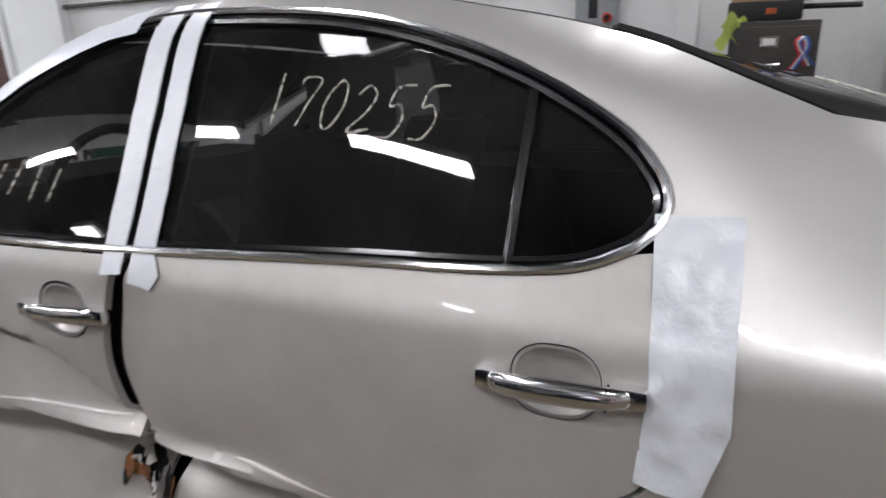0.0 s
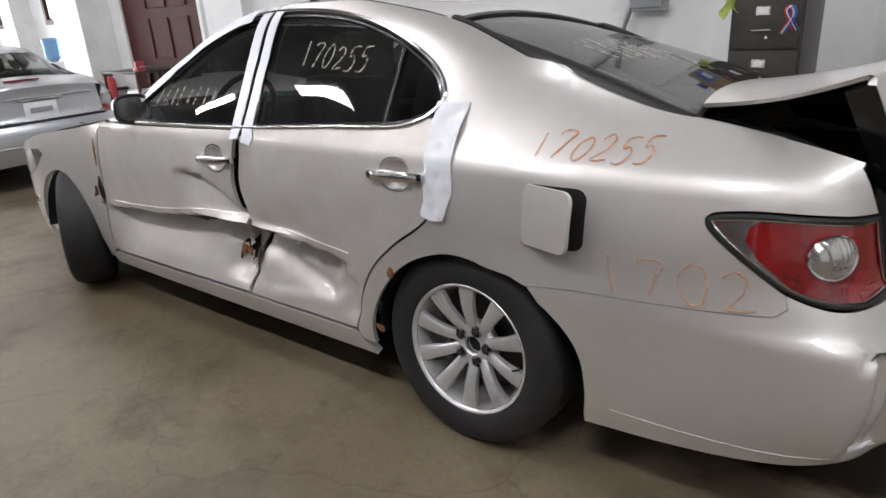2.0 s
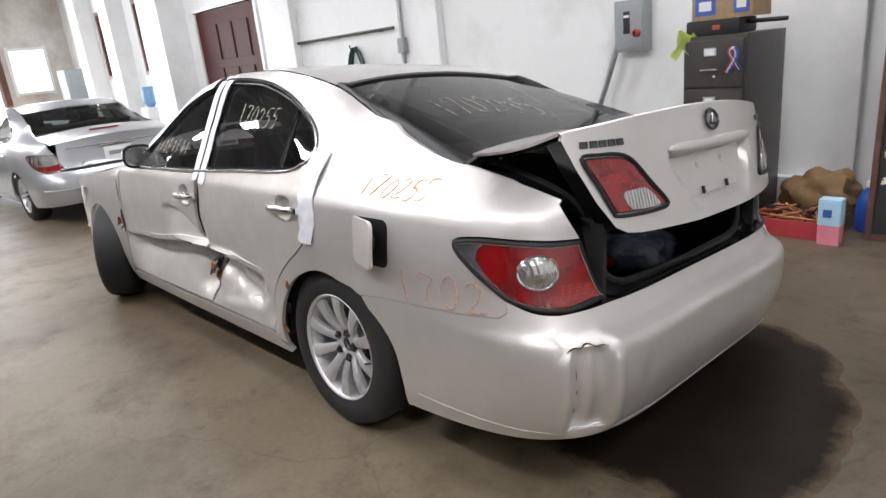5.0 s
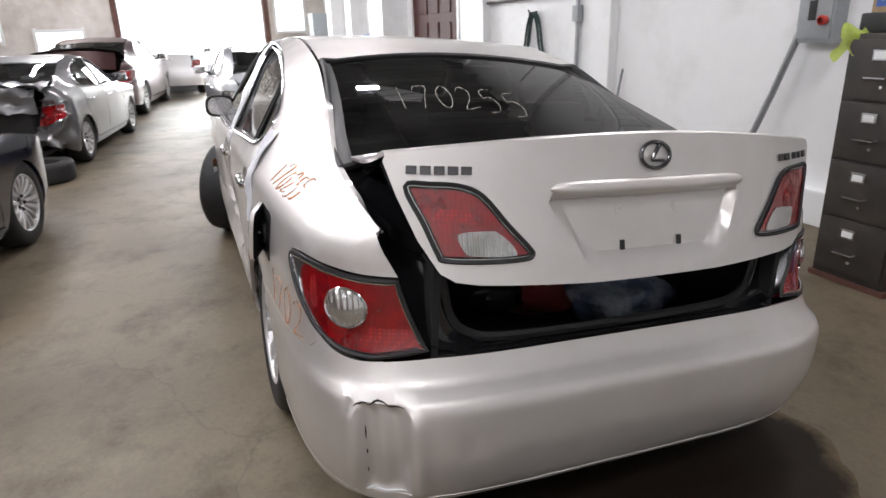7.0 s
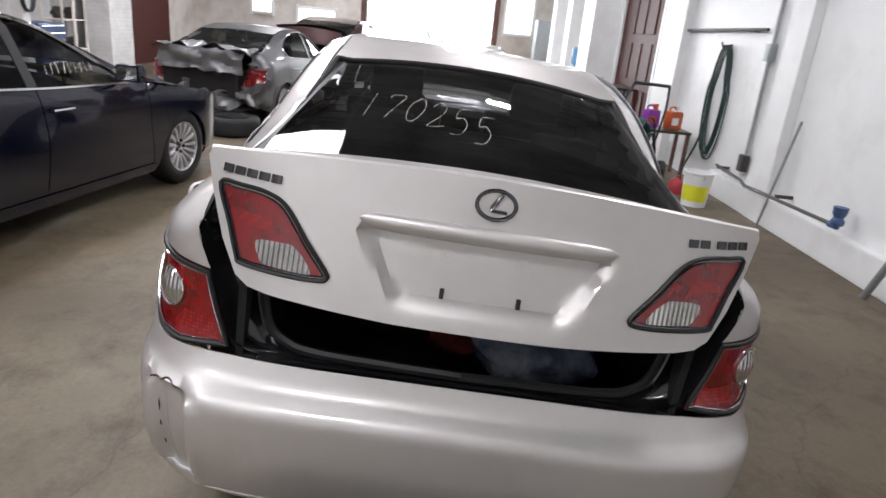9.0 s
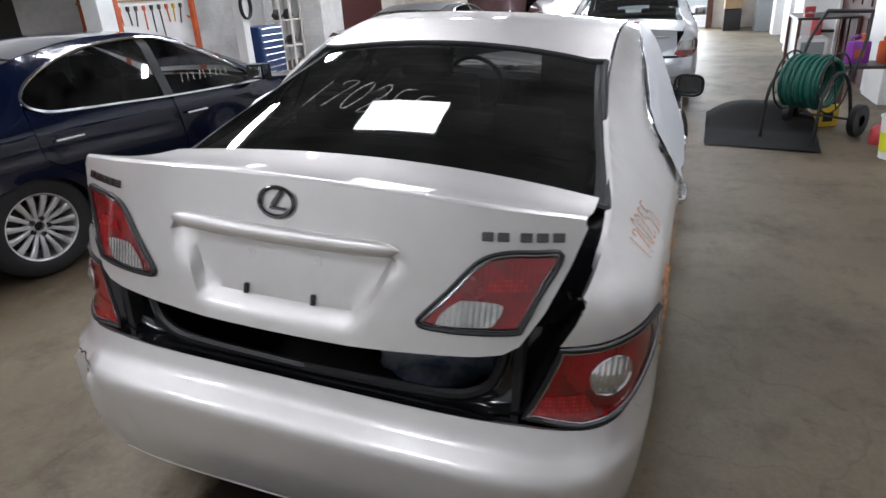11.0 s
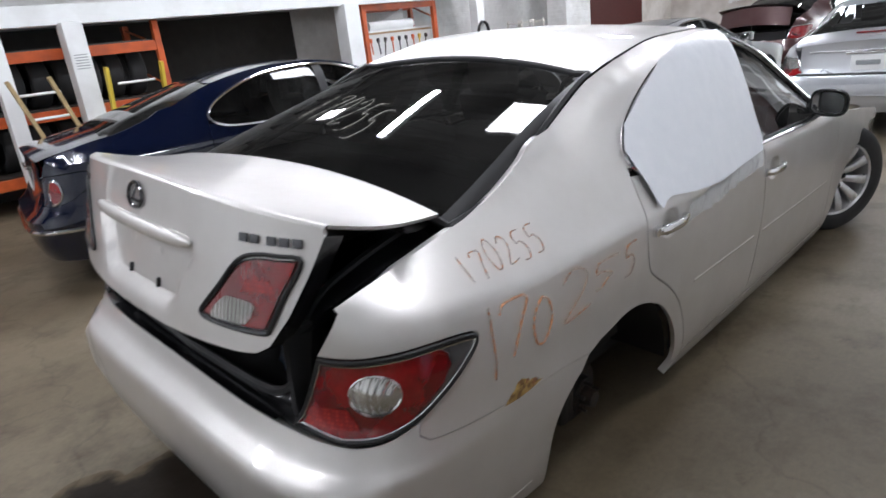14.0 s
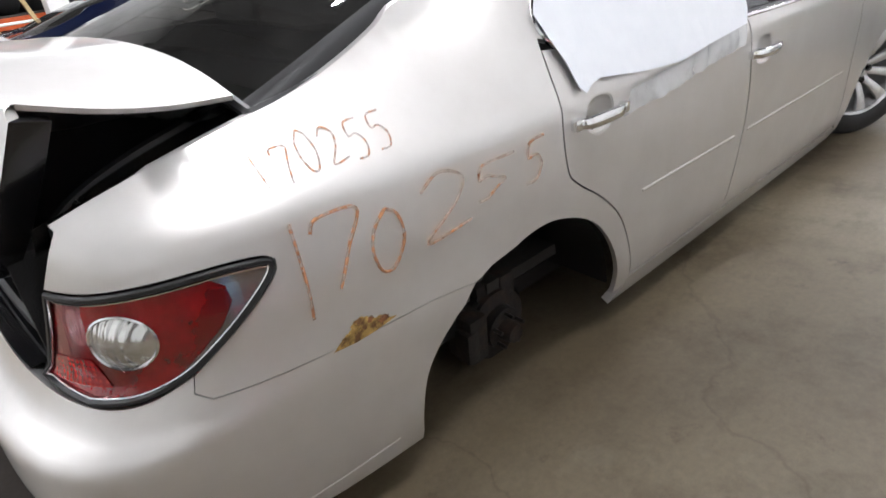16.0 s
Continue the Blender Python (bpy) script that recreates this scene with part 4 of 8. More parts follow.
DIGITS = {
    "1": [[(0.35, 1), (0.5, 0)]], "7": [[(0, 0.85), (0.15, 1), (0.85, 0.95), (0.6, 0.5), (0.35, 0)]],
    "0": [[(0.5, 1), (0.15, 0.75), (0.05, 0.4), (0.25, 0.05), (0.6, 0.05), (0.9, 0.45), (0.8, 0.85), (0.5, 1)]],
    "2": [[(0.05, 0.8), (0.4, 1), (0.8, 0.8), (0.65, 0.45), (0.1, 0.02), (0.95, 0.08)]],
    "5": [[(0.95, 1), (0.3, 0.95), (0.2, 0.6), (0.6, 0.62), (0.85, 0.35), (0.6, 0.02), (0.1, 0.0)]],
}


def scrawl(name, text, surface, start, step, height, mat, parent, radius=0.003, slant=0.15, flip=1, jitter=0.05, label="", rise=0.0):
    """Handwritten digits laid on a surface as flattened strokes."""
    rnd = random.Random(name + text + str(start))
    for k, ch in enumerate(text):
        bm = bmesh.new()
        dz, dh = rnd.uniform(-jitter, jitter) * height, 1 + rnd.uniform(-0.1, 0.12)
        for stroke in DIGITS[ch]:
            pts = []
            for v in spline([(a, b, 0) for a, b in stroke], 6):
                u = start[0] + flip * step * (k + 0.78 * v.x + slant * v.y)
                q, n = surface(u, start[1] + dz + rise * k + height * dh * v.y)
                pts.append(q + n * 0.001)
            tube_bm(pts, lambda t: radius * (0.86 + 0.25 * rnd.random()), 5, bm)
        part(name, bm, mat, parent, label)


# ---- the damaged sedan: building ----
car = thing("sedan", "champagne silver sedan with crushed doors and an open boot", "car")
CAR_POSE = pose(0, 0, 0.80) @ pose(0, 0, 0, -3.9) @ pose(0, 0, -0.85)
car.matrix_world = CAR_POSE

for s in (-1, 1):
    left = s < 0
    F = flank(s, left)
    side = "left" if left else "right"
    part("quarter_panel", skin_bm(F, quarter_outline(), step=0.03, gap=0.001), PAINT, car)
    post_line = PILLAR_L if left else PILLAR_B
    rd = BELT[10:] + DOOR_REAR[1:] + [Vector((-0.75, 0.285))] + post_line[::-1]
    if left:
        rd = [v for v in BELT[10:] if v.x > -1.02] + DOOR_REAR[1:] + [Vector((-0.75, 0.285))] + [v + Vector((0.006, 0)) for v in post_line[::-1]]
    rear_leaf = part("rear_door", skin_bm(F, rd, [scoop_rim(*HANDLES[0][:2])], step=0.014 if left else 0.018, gap=0.004 if not left else 0.007), SCUFFED if left else PAINT, car, "crumpled beige rear door" if left else "")
    fd = ([Vector((v.x - 0.004 - 0.014 * bump01(v.y, 0.42, 0.90, 0.10), v.y)) for v in post_line] if left else post_line) + [Vector((-1.6, 0.28))] + SEAM_A[::-1] + BELT[:10]
    front_leaf = part("front_door", skin_bm(F, fd, [scoop_rim(*HANDLES[1][:2])], step=0.015 if left else 0.018, gap=0.004 if not left else 0.010), SCUFFED if left else PAINT, car, "pushed-in beige front door" if left else "")
    sill = [Vector((-0.45, 0.245)), Vector((-0.465, 0.277)), Vector((-1.09, 0.277)), Vector((-2.26, 0.267)), Vector((-2.33, 0.24)), Vector((-2.31, 0.19)), Vector((-0.41, 0.185))]
    part("sill", skin_bm(F, sill, step=0.04, gap=0.002, depth=0.03), PAINT, car)
    fender = SEAM_A + [Vector((-2.31, 0.24))] + [v for v in ARCH_F[::-1]] + flat_pts([(-3.16, 0.24), (-3.5, 0.26), (-3.62, 0.36), (-3.64, 0.5), (-3.5, 0.64), (-3.25, 0.765), (-3.0, 0.83), (-2.7, 0.875), (-2.4, 0.91), (-2.2, 0.945)])
    part("front_fender", skin_bm(F, fender, step=0.05, gap=0.004), PAINT, car, "torn beige front fender" if left else "")
    # inner shell seen through the seams
    G = flank(s, left, -0.045)
    shell = [Vector((-2.3, 0.26))] + [Vector((x, z_shoulder(x) - 0.01)) for x in (-2.3, -1.6, -1, -0.2)] + [Vector((-0.12, 0.7)), Vector((-0.36, 0.5)), Vector((-0.45, 0.26))]
    part("inner_shell", skin_bm(G, shell, step=0.08, depth=0), SEAL, car)
    # glass, pillar and bright trim
    GL = flank(s, False, -0.014)
    off = 0.05 if left else 0.0
    lo, hi = [v for v in BELT], [v for v in LIGHT_TOP]
    front_glass = [v for v in lo if v.x < -1.13 + off] + [Vector((-1.125 + off, 0.978)), Vector((-1.14 + off, 1.40))] + [v for v in hi if v.x < -1.15 + off]
    rear_glass = [Vector((-1.035 + off, 0.98))] + [v for v in lo if -1.03 + off < v.x < -0.34] + [Vector((-0.327, 1.022)), Vector((-0.327, 1.258))] + [v for v in hi if -1.03 + off < v.x < -0.34] + [Vector((-1.045 + off, 1.405))]
    small_glass = [Vector((-0.323, 1.022))] + [v for v in lo if v.x > -0.29] + [v for v in hi if v.x > -0.295 and v.y > 1.085] + [Vector((-0.323, 1.262))]
    part("front_window", skin_bm(GL, front_glass, step=0.06, depth=0), GLASS, car)
    part("rear_window", skin_bm(GL, rear_glass, step=0.06, depth=0), GLASS, car)
    part("corner_window", skin_bm(GL, small_glass, step=0.06, depth=0), GLASS, car)
    post = [Vector((x + off, z)) for x, z in ((-1.13, 0.975), (-1.03, 0.98), (-1.04, 1.406), (-1.145, 1.402))]
    part("pillar", skin_bm(flank(s, False, -0.006), post, step=0.06, depth=0.01), GLOSSBLACK, car, "black door pillar trim")
    part("window_bar", tube_bm([flank(s, False, -0.010)(-0.325, z)[0] for z in lin(1.012, 1.262, 9)], 0.010, 8), GLOSSBLACK, car)
    rimline = [flank(s, False, 0.002)(v.x, v.y)[0] for v in BELT + LIGHT_TOP[1:-1]]
    part("window_trim", tube_bm(rimline, 0.0078, 8, closed=True), CHROME, car, "chrome window surround")
    part("window_seal", tube_bm([flank(s, False, -0.008)(v.x, v.y)[0] for v in shrink(BELT + LIGHT_TOP[1:-1], 0.013)], 0.008, 6, closed=True), GLOSSBLACK, car)
    # handles in their scooped recesses
    for (hx, hz, rise), leaf in zip(HANDLES, (rear_leaf, front_leaf)):
        def bowl(t, k, hx=hx, hz=hz):
            q = scoop_rim(hx, hz, 1.09 if t == 0 else math.cos(t * math.pi / 2) ** 0.6 if t < 1 else 0.0)[k % 36]
            c, n = F(q.x, q.y)
            return c - n * (0.002 + 0.026 * math.sin(t * math.pi / 2))
        scoop = grid_bm(bowl, (0.0, 0.02, 0.08, 0.18, 0.34, 0.54, 0.76, 0.93, 1.0), range(37), flip=s > 0)
        bmesh.ops.remove_doubles(scoop, verts=scoop.verts, dist=1e-5)
        part("handle_scoop", scoop, PAINT, leaf)
        def grip(u):
            a, b = F(hx - 0.13, hz - rise * 0.65)[0], F(hx + 0.13, hz + rise * 0.65)[0]
            return a.lerp(b, (u + 0.13) / 0.26) + Vector((0, s * (0.004 + 0.021 * (1 - (u / 0.106) ** 4)), 0))
        def strap(u, a):
            wide = 0.0135 + 0.005 * math.cos(u / 0.106 * 1.4)
            end = max(0.0, 1 - abs(u / 0.104) ** 10) ** 0.5
            return grip(u) + Vector((0, s * 0.011 * math.cos(a) * end, wide * math.copysign(abs(math.sin(a)) ** 0.8, math.sin(a)) * end))
        h = part("door_handle", grid_bm(strap, lin(-0.104, 0.104, 29), lin(0, 2 * math.pi, 15), flip=s < 0), CHROME, leaf, "chrome pull handle")
        for e, wd in ((-0.100, 0.030), (0.094, 0.044)):
            c, n = F(hx + e, hz + rise * e * 5)
            part("handle_base", box_bm((wd, 0.026, 0.030), c + n * 0.006, 0.010), CHROME, h)
        part("handle_joint", box_bm((0.003, 0.020, 0.031), grip(0.066) + Vector((0, -s * 0.002, 0)), 0.001), SEAL, h)
    # side moulding along the doors
    for xa, xb, leaf in ((-0.47, -1.035 if left else -1.06, rear_leaf), (-1.10 if left else -1.16, -2.12, front_leaf)):
        line = [F(x, (dent_line(x) + 0.026) if left else sm(x, -2.12, 0.566, -0.47, 0.585))[0] + Vector((0, -s * (0.005 if left else 0.003), 0)) for x in lin(xa, xb, 40)]
        part("side_moulding", tube_bm(line, 0.0075 if left else 0.008, 8, flat=0.7), SCUFFED if left else PAINT, leaf)
    # tail lamp
    lamp = part("tail_lamp", skin_bm(flank(s, False, -0.002), lamp_outline(), step=0.025, gap=0.012, depth=0.03), REDLENS, car, "red wrap-round tail lamp with a clear round lens")
    rim3 = [flank(s, False, 0.001)(v.x, v.y)[0] for v in shrink(dense(lamp_outline(), 0.03), 0.006)]
    part("lamp_seal", tube_bm(rim3, 0.0065, 6, closed=True), SEAL, lamp)
    part("lamp_trim", tube_bm([flank(s, False, 0.003)(v.x, v.y)[0] for v in shrink(dense(lamp_outline(), 0.03), 0.014)], 0.002, 5, closed=True), CHROME, lamp)
    c, r = Vector((px(0.952), 0.792)), (0.068, 0.05)
    eye = [Vector((c.x + r[0] * math.cos(a), c.y + r[1] * math.sin(a))) for a in lin(0, 2 * math.pi, 33)[:-1]]
    def bulge(p, z, c=c, r=r, s=s):
        q, n = flank(s, False, 0.0015)(p, z)
        return q + n * 0.014 * max(0, 1 - ((p - c.x) / r[0]) ** 2 - ((z - c.y) / r[1]) ** 2), n
    part("round_lens", skin_bm(bulge, eye, step=0.012, depth=0.004), CLEARLENS, lamp, "clear round lens")
    part("lens_ring", tube_bm([flank(s, False, 0.003)(v.x, v.y)[0] for v in eye], 0.003, 5, closed=True), CHROME, lamp)
    tip = [Vector((px(x), z)) for x, z in ((0.676, 0.86), (0.70, 0.873), (0.80, 0.879), (0.765, 0.855), (0.76, 0.825), (0.79, 0.785), (0.86, 0.728), (0.895, 0.704), (0.86, 0.717), (0.80, 0.757), (0.72, 0.815), (0.684, 0.847))]
    part("clear_tip", skin_bm(flank(s, False, 0.001), tip, step=0.012, depth=0.002), SMOKELENS, lamp, "clear marker lens")
    net = [Vector((py(y), z)) for y, z in ((0.585, 0.70), (0.60, 0.745), (0.70, 0.755), (0.735, 0.705))]
    part("reflector", skin_bm(flank(s, False, 0.0005), net, step=0.02, depth=0.001), REFLECTOR, lamp, "red prism reflector")

part("rear_bumper", skin_bm(tail(), bumper_outline(), step=0.015, gap=0.001, depth=0.03), PAINT, car, "beige rear bumper with a dented left corner")

# roof, rear screen, windscreen, bonnet
def roof_at(u, x):
    z = z_rail(x) + sm(x, -1.4, 0.02, -1.0, 0.022, -0.28, 0.012) * (1 - u * u)
    return Vector((x, u * y_rail(x), z))


part("roof", grid_bm(lambda x, u: roof_at(u, x - 0.06 * (1 - u * u) * bump01(x, -0.35, 0, 0.5)), lin(-1.42, -0.235, 22), lin(-1, 1, 25), flip=True), PAINT, car)


def screen_at(x, u, grow=0.0):
    """Rear screen: x from its top to its foot, u across."""
    x1 = x - 0.06 * (1 - u * u) * bump01(x, -0.4, 0.1, 0.4)
    t = (x1 + 0.232) / 0.832
    mid = 1.371 - 0.302 * (x1 + 0.232) + 0.04 * t * (1 - t)
    drop = mid - z_rail(x1)
    return Vector((x1, u * (y_rail(x) - 0.012), mid - 0.03 * u * u - (drop - 0.03) * u ** 60 - 0.004 + grow))


SCREEN_X = lin(-0.232, 0.60, 24)
part("rear_screen", grid_bm(lambda x, u: screen_at(x, u), SCREEN_X, lin(-0.945, 0.945, 27), flip=True), GLASS, car, "dark tinted rear screen")
for us in ((-1, -0.992, -0.98, -0.965, -0.945), (0.945, 0.965, 0.98, 0.992, 1)):
    part("screen_border", grid_bm(lambda x, u: screen_at(x, u), SCREEN_X, us, flip=True), SEAL, car, "black border of the rear screen")
edge = [screen_at(x, -1, 0.002) for x in SCREEN_X] + [screen_at(0.60, u, 0.002) for u in lin(-1, 1, 20)] + [screen_at(x, 1, 0.002) for x in SCREEN_X[::-1]] + [screen_at(-0.232, u, 0.002) for u in lin(1, -1, 20)]
part("screen_seal", tube_bm(edge, 0.012, 6, closed=True), SEAL, car)
part("windscreen", grid_bm(lambda t, u: Vector((-1.42 - 0.78 * t - 0.10 * (1 - u * u), u * (0.60 + 0.13 * t), z_rail(-1.42) + 0.02 * (1 - u * u) - 0.355 * t)), lin(0, 1, 12), lin(-1, 1, 15)), LIGHTGLASS, car)


def bonnet_at(x, u):
    y = (taper(x) * 0.868 - 0.05) * u
    return Vector((x, y, sm(x, -3.66, 0.62, -3.4, 0.72, -3.0, 0.835, -2.2, 0.955) + 0.05 * (1 - u * u)))


part("bonnet", grid_bm(bonnet_at, lin(-3.66, -2.16, 18), lin(-1, 1, 17), flip=True), PAINT, car)
part("front_bumper", grid_bm(lambda z, u: Vector((-3.62 - 0.06 * (1 - u * u) + 0.2 * u ** 4, u * 0.66, z)), lin(0.22, 0.64, 6), lin(-1, 1, 15)), PAINT, car)
part("marker_lamp", skin_bm(flank(-1, False, 0.003), flat_pts([(-3.25, 0.415), (-3.15, 0.42), (-3.15, 0.452), (-3.25, 0.448)]), step=0.03, depth=0.006), AMBER, car, "amber side marker")
part("head_lamp", skin_bm(flank(-1, False, 0.003), flat_pts([(-3.48, 0.56), (-3.25, 0.57), (-3.05, 0.64), (-2.9, 0.735), (-2.95, 0.76), (-3.15, 0.745), (-3.45, 0.63)]), step=0.04, depth=0.006), CLEARLENS, car, "clear head lamp")
part("head_lamp", skin_bm(flank(1, False, 0.003), flat_pts([(-3.48, 0.56), (-3.25, 0.57), (-3.05, 0.64), (-2.9, 0.735), (-2.95, 0.76), (-3.15, 0.745), (-3.45, 0.63)]), step=0.04, depth=0.006), CLEARLENS, car, "clear head lamp")

# underside, wheel houses and cabin
bm = bmesh.new()
box_bm((3.2, 1.2, 0.06), (-1.35, 0, 0.24), bm=bm)
box_bm((1.1, 1.3, 0.06), (0.5, 0, 0.28), bm=bm)
part("underbody", bm, SEAL, car, "black underbody", smooth=False)
for s in (-1, 1):
    for cx in (0.01, -2.71):
        house = grid_bm(lambda a, t: Vector((cx + 0.40 * math.cos(a), s * (0.52 + 0.33 * t), 0.27 + 0.395 * math.sin(a))), lin(0.02, math.pi - 0.02, 20), lin(0, 1, 3))
        for q in ((0.52,),):
            ring = [house.verts.new((cx + 0.40 * math.cos(a), s * 0.52, 0.27 + 0.395 * math.sin(a))) for a in lin(0.02, math.pi - 0.02, 20)]
            house.faces.new(ring)
        part("wheel_house", house, SEAL, car, "black wheel-arch liner")
bm = bmesh.new()
box_bm((2.3, 1.3, 0.04), (-1.2, 0, 0.34), bm=bm)
box_bm((0.05, 1.3, 0.62), (0.05, 0, 0.65), bm=bm)
box_bm((0.5, 1.24, 0.04), (0.26, 0, 1.06), bm=bm)
box_bm((0.35, 1.3, 0.16), (-2.0, 0, 0.92), bm=bm)
part("cabin_floor", bm, INTERIOR, car, smooth=False)


def seat(x, y, w):
    bm = box_bm((0.5, w, 0.16), (x, y, 0.52), 0.05)
    box_bm((0.13, w, 0.62), (x + 0.26, y, 0.86), 0.05, bm, Matrix.Rotation(radians(16), 4, "Y"))
    return bm


for y in (-0.36, 0.36):
    st = part("front_seat", seat(-1.25, y, 0.5), LEATHER, car, "grey leather front seat")
    part("headrest", box_bm((0.1, 0.27, 0.18), (-0.86, y, 1.24), 0.045), LEATHER, st)
    rs = part("headrest", box_bm((0.1, 0.26, 0.15), (0.02, y, 1.14), 0.045), LEATHER, car)
part("rear_bench", seat(-0.35, 0, 1.2), LEATHER, car, "grey leather rear bench")
part("steering_wheel", tube_bm([(-1.72 + 0.06 * math.sin(a), -0.36 + 0.18 * math.cos(a), 0.98 + 0.17 * math.sin(a)) for a in lin(0, 6.283, 25)[:-1]], 0.015, 6, closed=True), SEAL, car)

def along(pts, n):
    """n points evenly spaced on a line of points."""
    d = [0.0]
    for p, q in zip(pts, pts[1:]):
        d.append(d[-1] + (Vector(q) - Vector(p)).length)
    return [Vector([float(np.interp(t, d, [p[k] for p in pts])) for k in range(3)]) for t in lin(0, d[-1], n)]


# open boot: well, seals and gutters
well = part("boot_well", box_bm((0.96, 1.16, 0.02), (0.58, 0, 0.50)), CARPET, car, "black carpet-lined boot", smooth=False)
part("boot_back", box_bm((0.02, 1.16, 0.55), (0.10, 0, 0.77)), CARPET, well, smooth=False)
for s in (-1, 1):
    part("boot_side", box_bm((0.96, 0.02, 0.42), (0.56, s * 0.58, 0.71)), CARPET, well, smooth=False)
part("boot_sill", box_bm((0.03, 1.14, 0.16), (1.03, 0, 0.585)), CARPET, well, smooth=False)
for s in (-1, 1):
    gut = bmesh.new()
    def gutter(x, t, s=s):
        yo, zo = y_rail(x) - 0.004, z_rail(x) - 0.004
        return Vector((x, s * (yo - sm(t, 0, 0, 0.5, 0.035, 1, 0.13)), zo - sm(t, 0, 0, 0.3, 0.03, 1, 0.10 - 0.05 * (x < 0.6))))
    grid_bm(gutter, lin(0.55, 1.0, 14), lin(0, 1, 8), gut, flip=s > 0)
    part("boot_gutter", gut, GLOSSBLACK, car, "black painted boot gutter")
    line = [(0.60, s * 0.60, 1.075), (0.80, s * 0.585, 1.02), (0.93, s * 0.57, 0.955), (0.975, s * 0.545, 0.86), (0.99, s * 0.52, 0.75)]
    seal = spline(line + [(1.005, s * 0.47, 0.70), (1.02, s * 0.36, 0.683), (1.03, 0, 0.68)], 6)
    part("boot_seal", tube_bm(seal, 0.014, 7), SEAL, car, "black rubber boot seal")
    rim2 = [Vector((q.x, s * q.y, q.z)) for q in (body_at(py(sm(z, 0.68, 0.548, 0.88, 0.637, 0.985, 0.718)), z) for z in lin(1.0, 0.70, 14))]
    rim2 += [Vector((body_at(py(y), 0.675).x - 0.03, s * y, 0.672)) for y in lin(0.53, 0.0, 22)]
    rim2 = [Vector((0.62, s * 0.712, 1.068)), Vector((0.80, s * 0.72, 1.034))] + rim2
    a1, b1 = along(rim2, 48), along(seal, 48)
    def channel(i, t):
        return a1[i].lerp(b1[i], t) - Vector((0.022, 0, 0.012)) * math.sin(math.pi * min(1.0, t * 1.2))
    part("boot_channel", grid_bm(channel, range(48), lin(0, 1, 7), flip=s < 0), GLOSSBLACK, car, "glossy black boot channel")
part("sill_plate", grid_bm(lambda y, t: Vector((body_at(py(abs(y)), 0.675).x - 0.055 * t, y, 0.675 + 0.004 * math.sin(3 * t) - 0.01 * t)), lin(-0.53, 0.53, 25), lin(0, 1, 4), flip=True), GLOSSBLACK, car)

# ---- boot lid, ajar ----
lid = part("boot_lid", bmesh.new(), PAINT, car, "raised beige boot lid")


def lid_face(y, z):
    x = 1.082 + 0.264 * (1.18 - z) - 0.12 * y * y - 0.25 * y ** 4
    return x


def lid_recess(y, z):
    """The sunken number-plate bay."""
    half = sm(z, 0.90, 0.17, 1.09, 0.30)
    return 0.030 * bump01(y, -half, half, 0.03) * bump01(z, 0.925, 1.07, 0.018)


def face_surface(y, z):
    e = 0.004
    f = lambda a, b: Vector((lid_face(a, b) - lid_recess(a, b), a, b))
    c = f(y, z)
    n = (f(y + e, z) - c).cross(f(y, z + e) - c).normalized()
    return c, n if n.x > 0 else -n


def top_z(y):
    return 1.228 - 0.10 * y * y


LID_TOP = [(-0.69, 1.18), (-0.6, 1.192), (-0.4, 1.212), (-0.2, 1.224), (0, 1.228), (0.2, 1.224), (0.4, 1.212), (0.6, 1.192), (0.69, 1.18)]
LID_SIDE_R = [(0.70, 1.16), (0.675, 1.08), (0.635, 0.98), (0.59, 0.905), (0.555, 0.885), (0.50, 0.878)]
lid_outer = [Vector(q) for q in LID_TOP + LID_SIDE_R] + [Vector((0.2, 0.868)), Vector((-0.2, 0.868))] + [Vector((-y, z)) for y, z in LID_SIDE_R[::-1]]
bm = skin_bm(face_surface, lid_outer, step=0.022, depth=0.02)
part("lid_face", bm, PAINT, lid)


def lid_top(v, y):
    """Upper skin, from the screen (v = 0) to the trailing lip (v = 1)."""
    xf, zf = 0.545 + 0.14 * y * y, 1.135 - 0.05 * y * y
    xr, zr = lid_face(y, top_z(y)) - 0.014, top_z(y) + 0.003
    if v > 1:
        a = (v - 1) * math.pi / 2
        return Vector((xr + 0.0165 * math.sin(a), y, zr - 0.016 * (1 - math.cos(a))))
    return Vector((xf + (xr - xf) * v, y * (1 - 0.012 * (1 - v)), zf + (zr - zf) * v - 0.015 * math.sin(math.pi * v)))


bm = grid_bm(lid_top, lin(0, 1, 18) + [1.2, 1.4, 1.6, 1.8, 2.0], lin(-0.695, 0.695, 31), flip=True)
part("lid_top", bm, PAINT, lid)
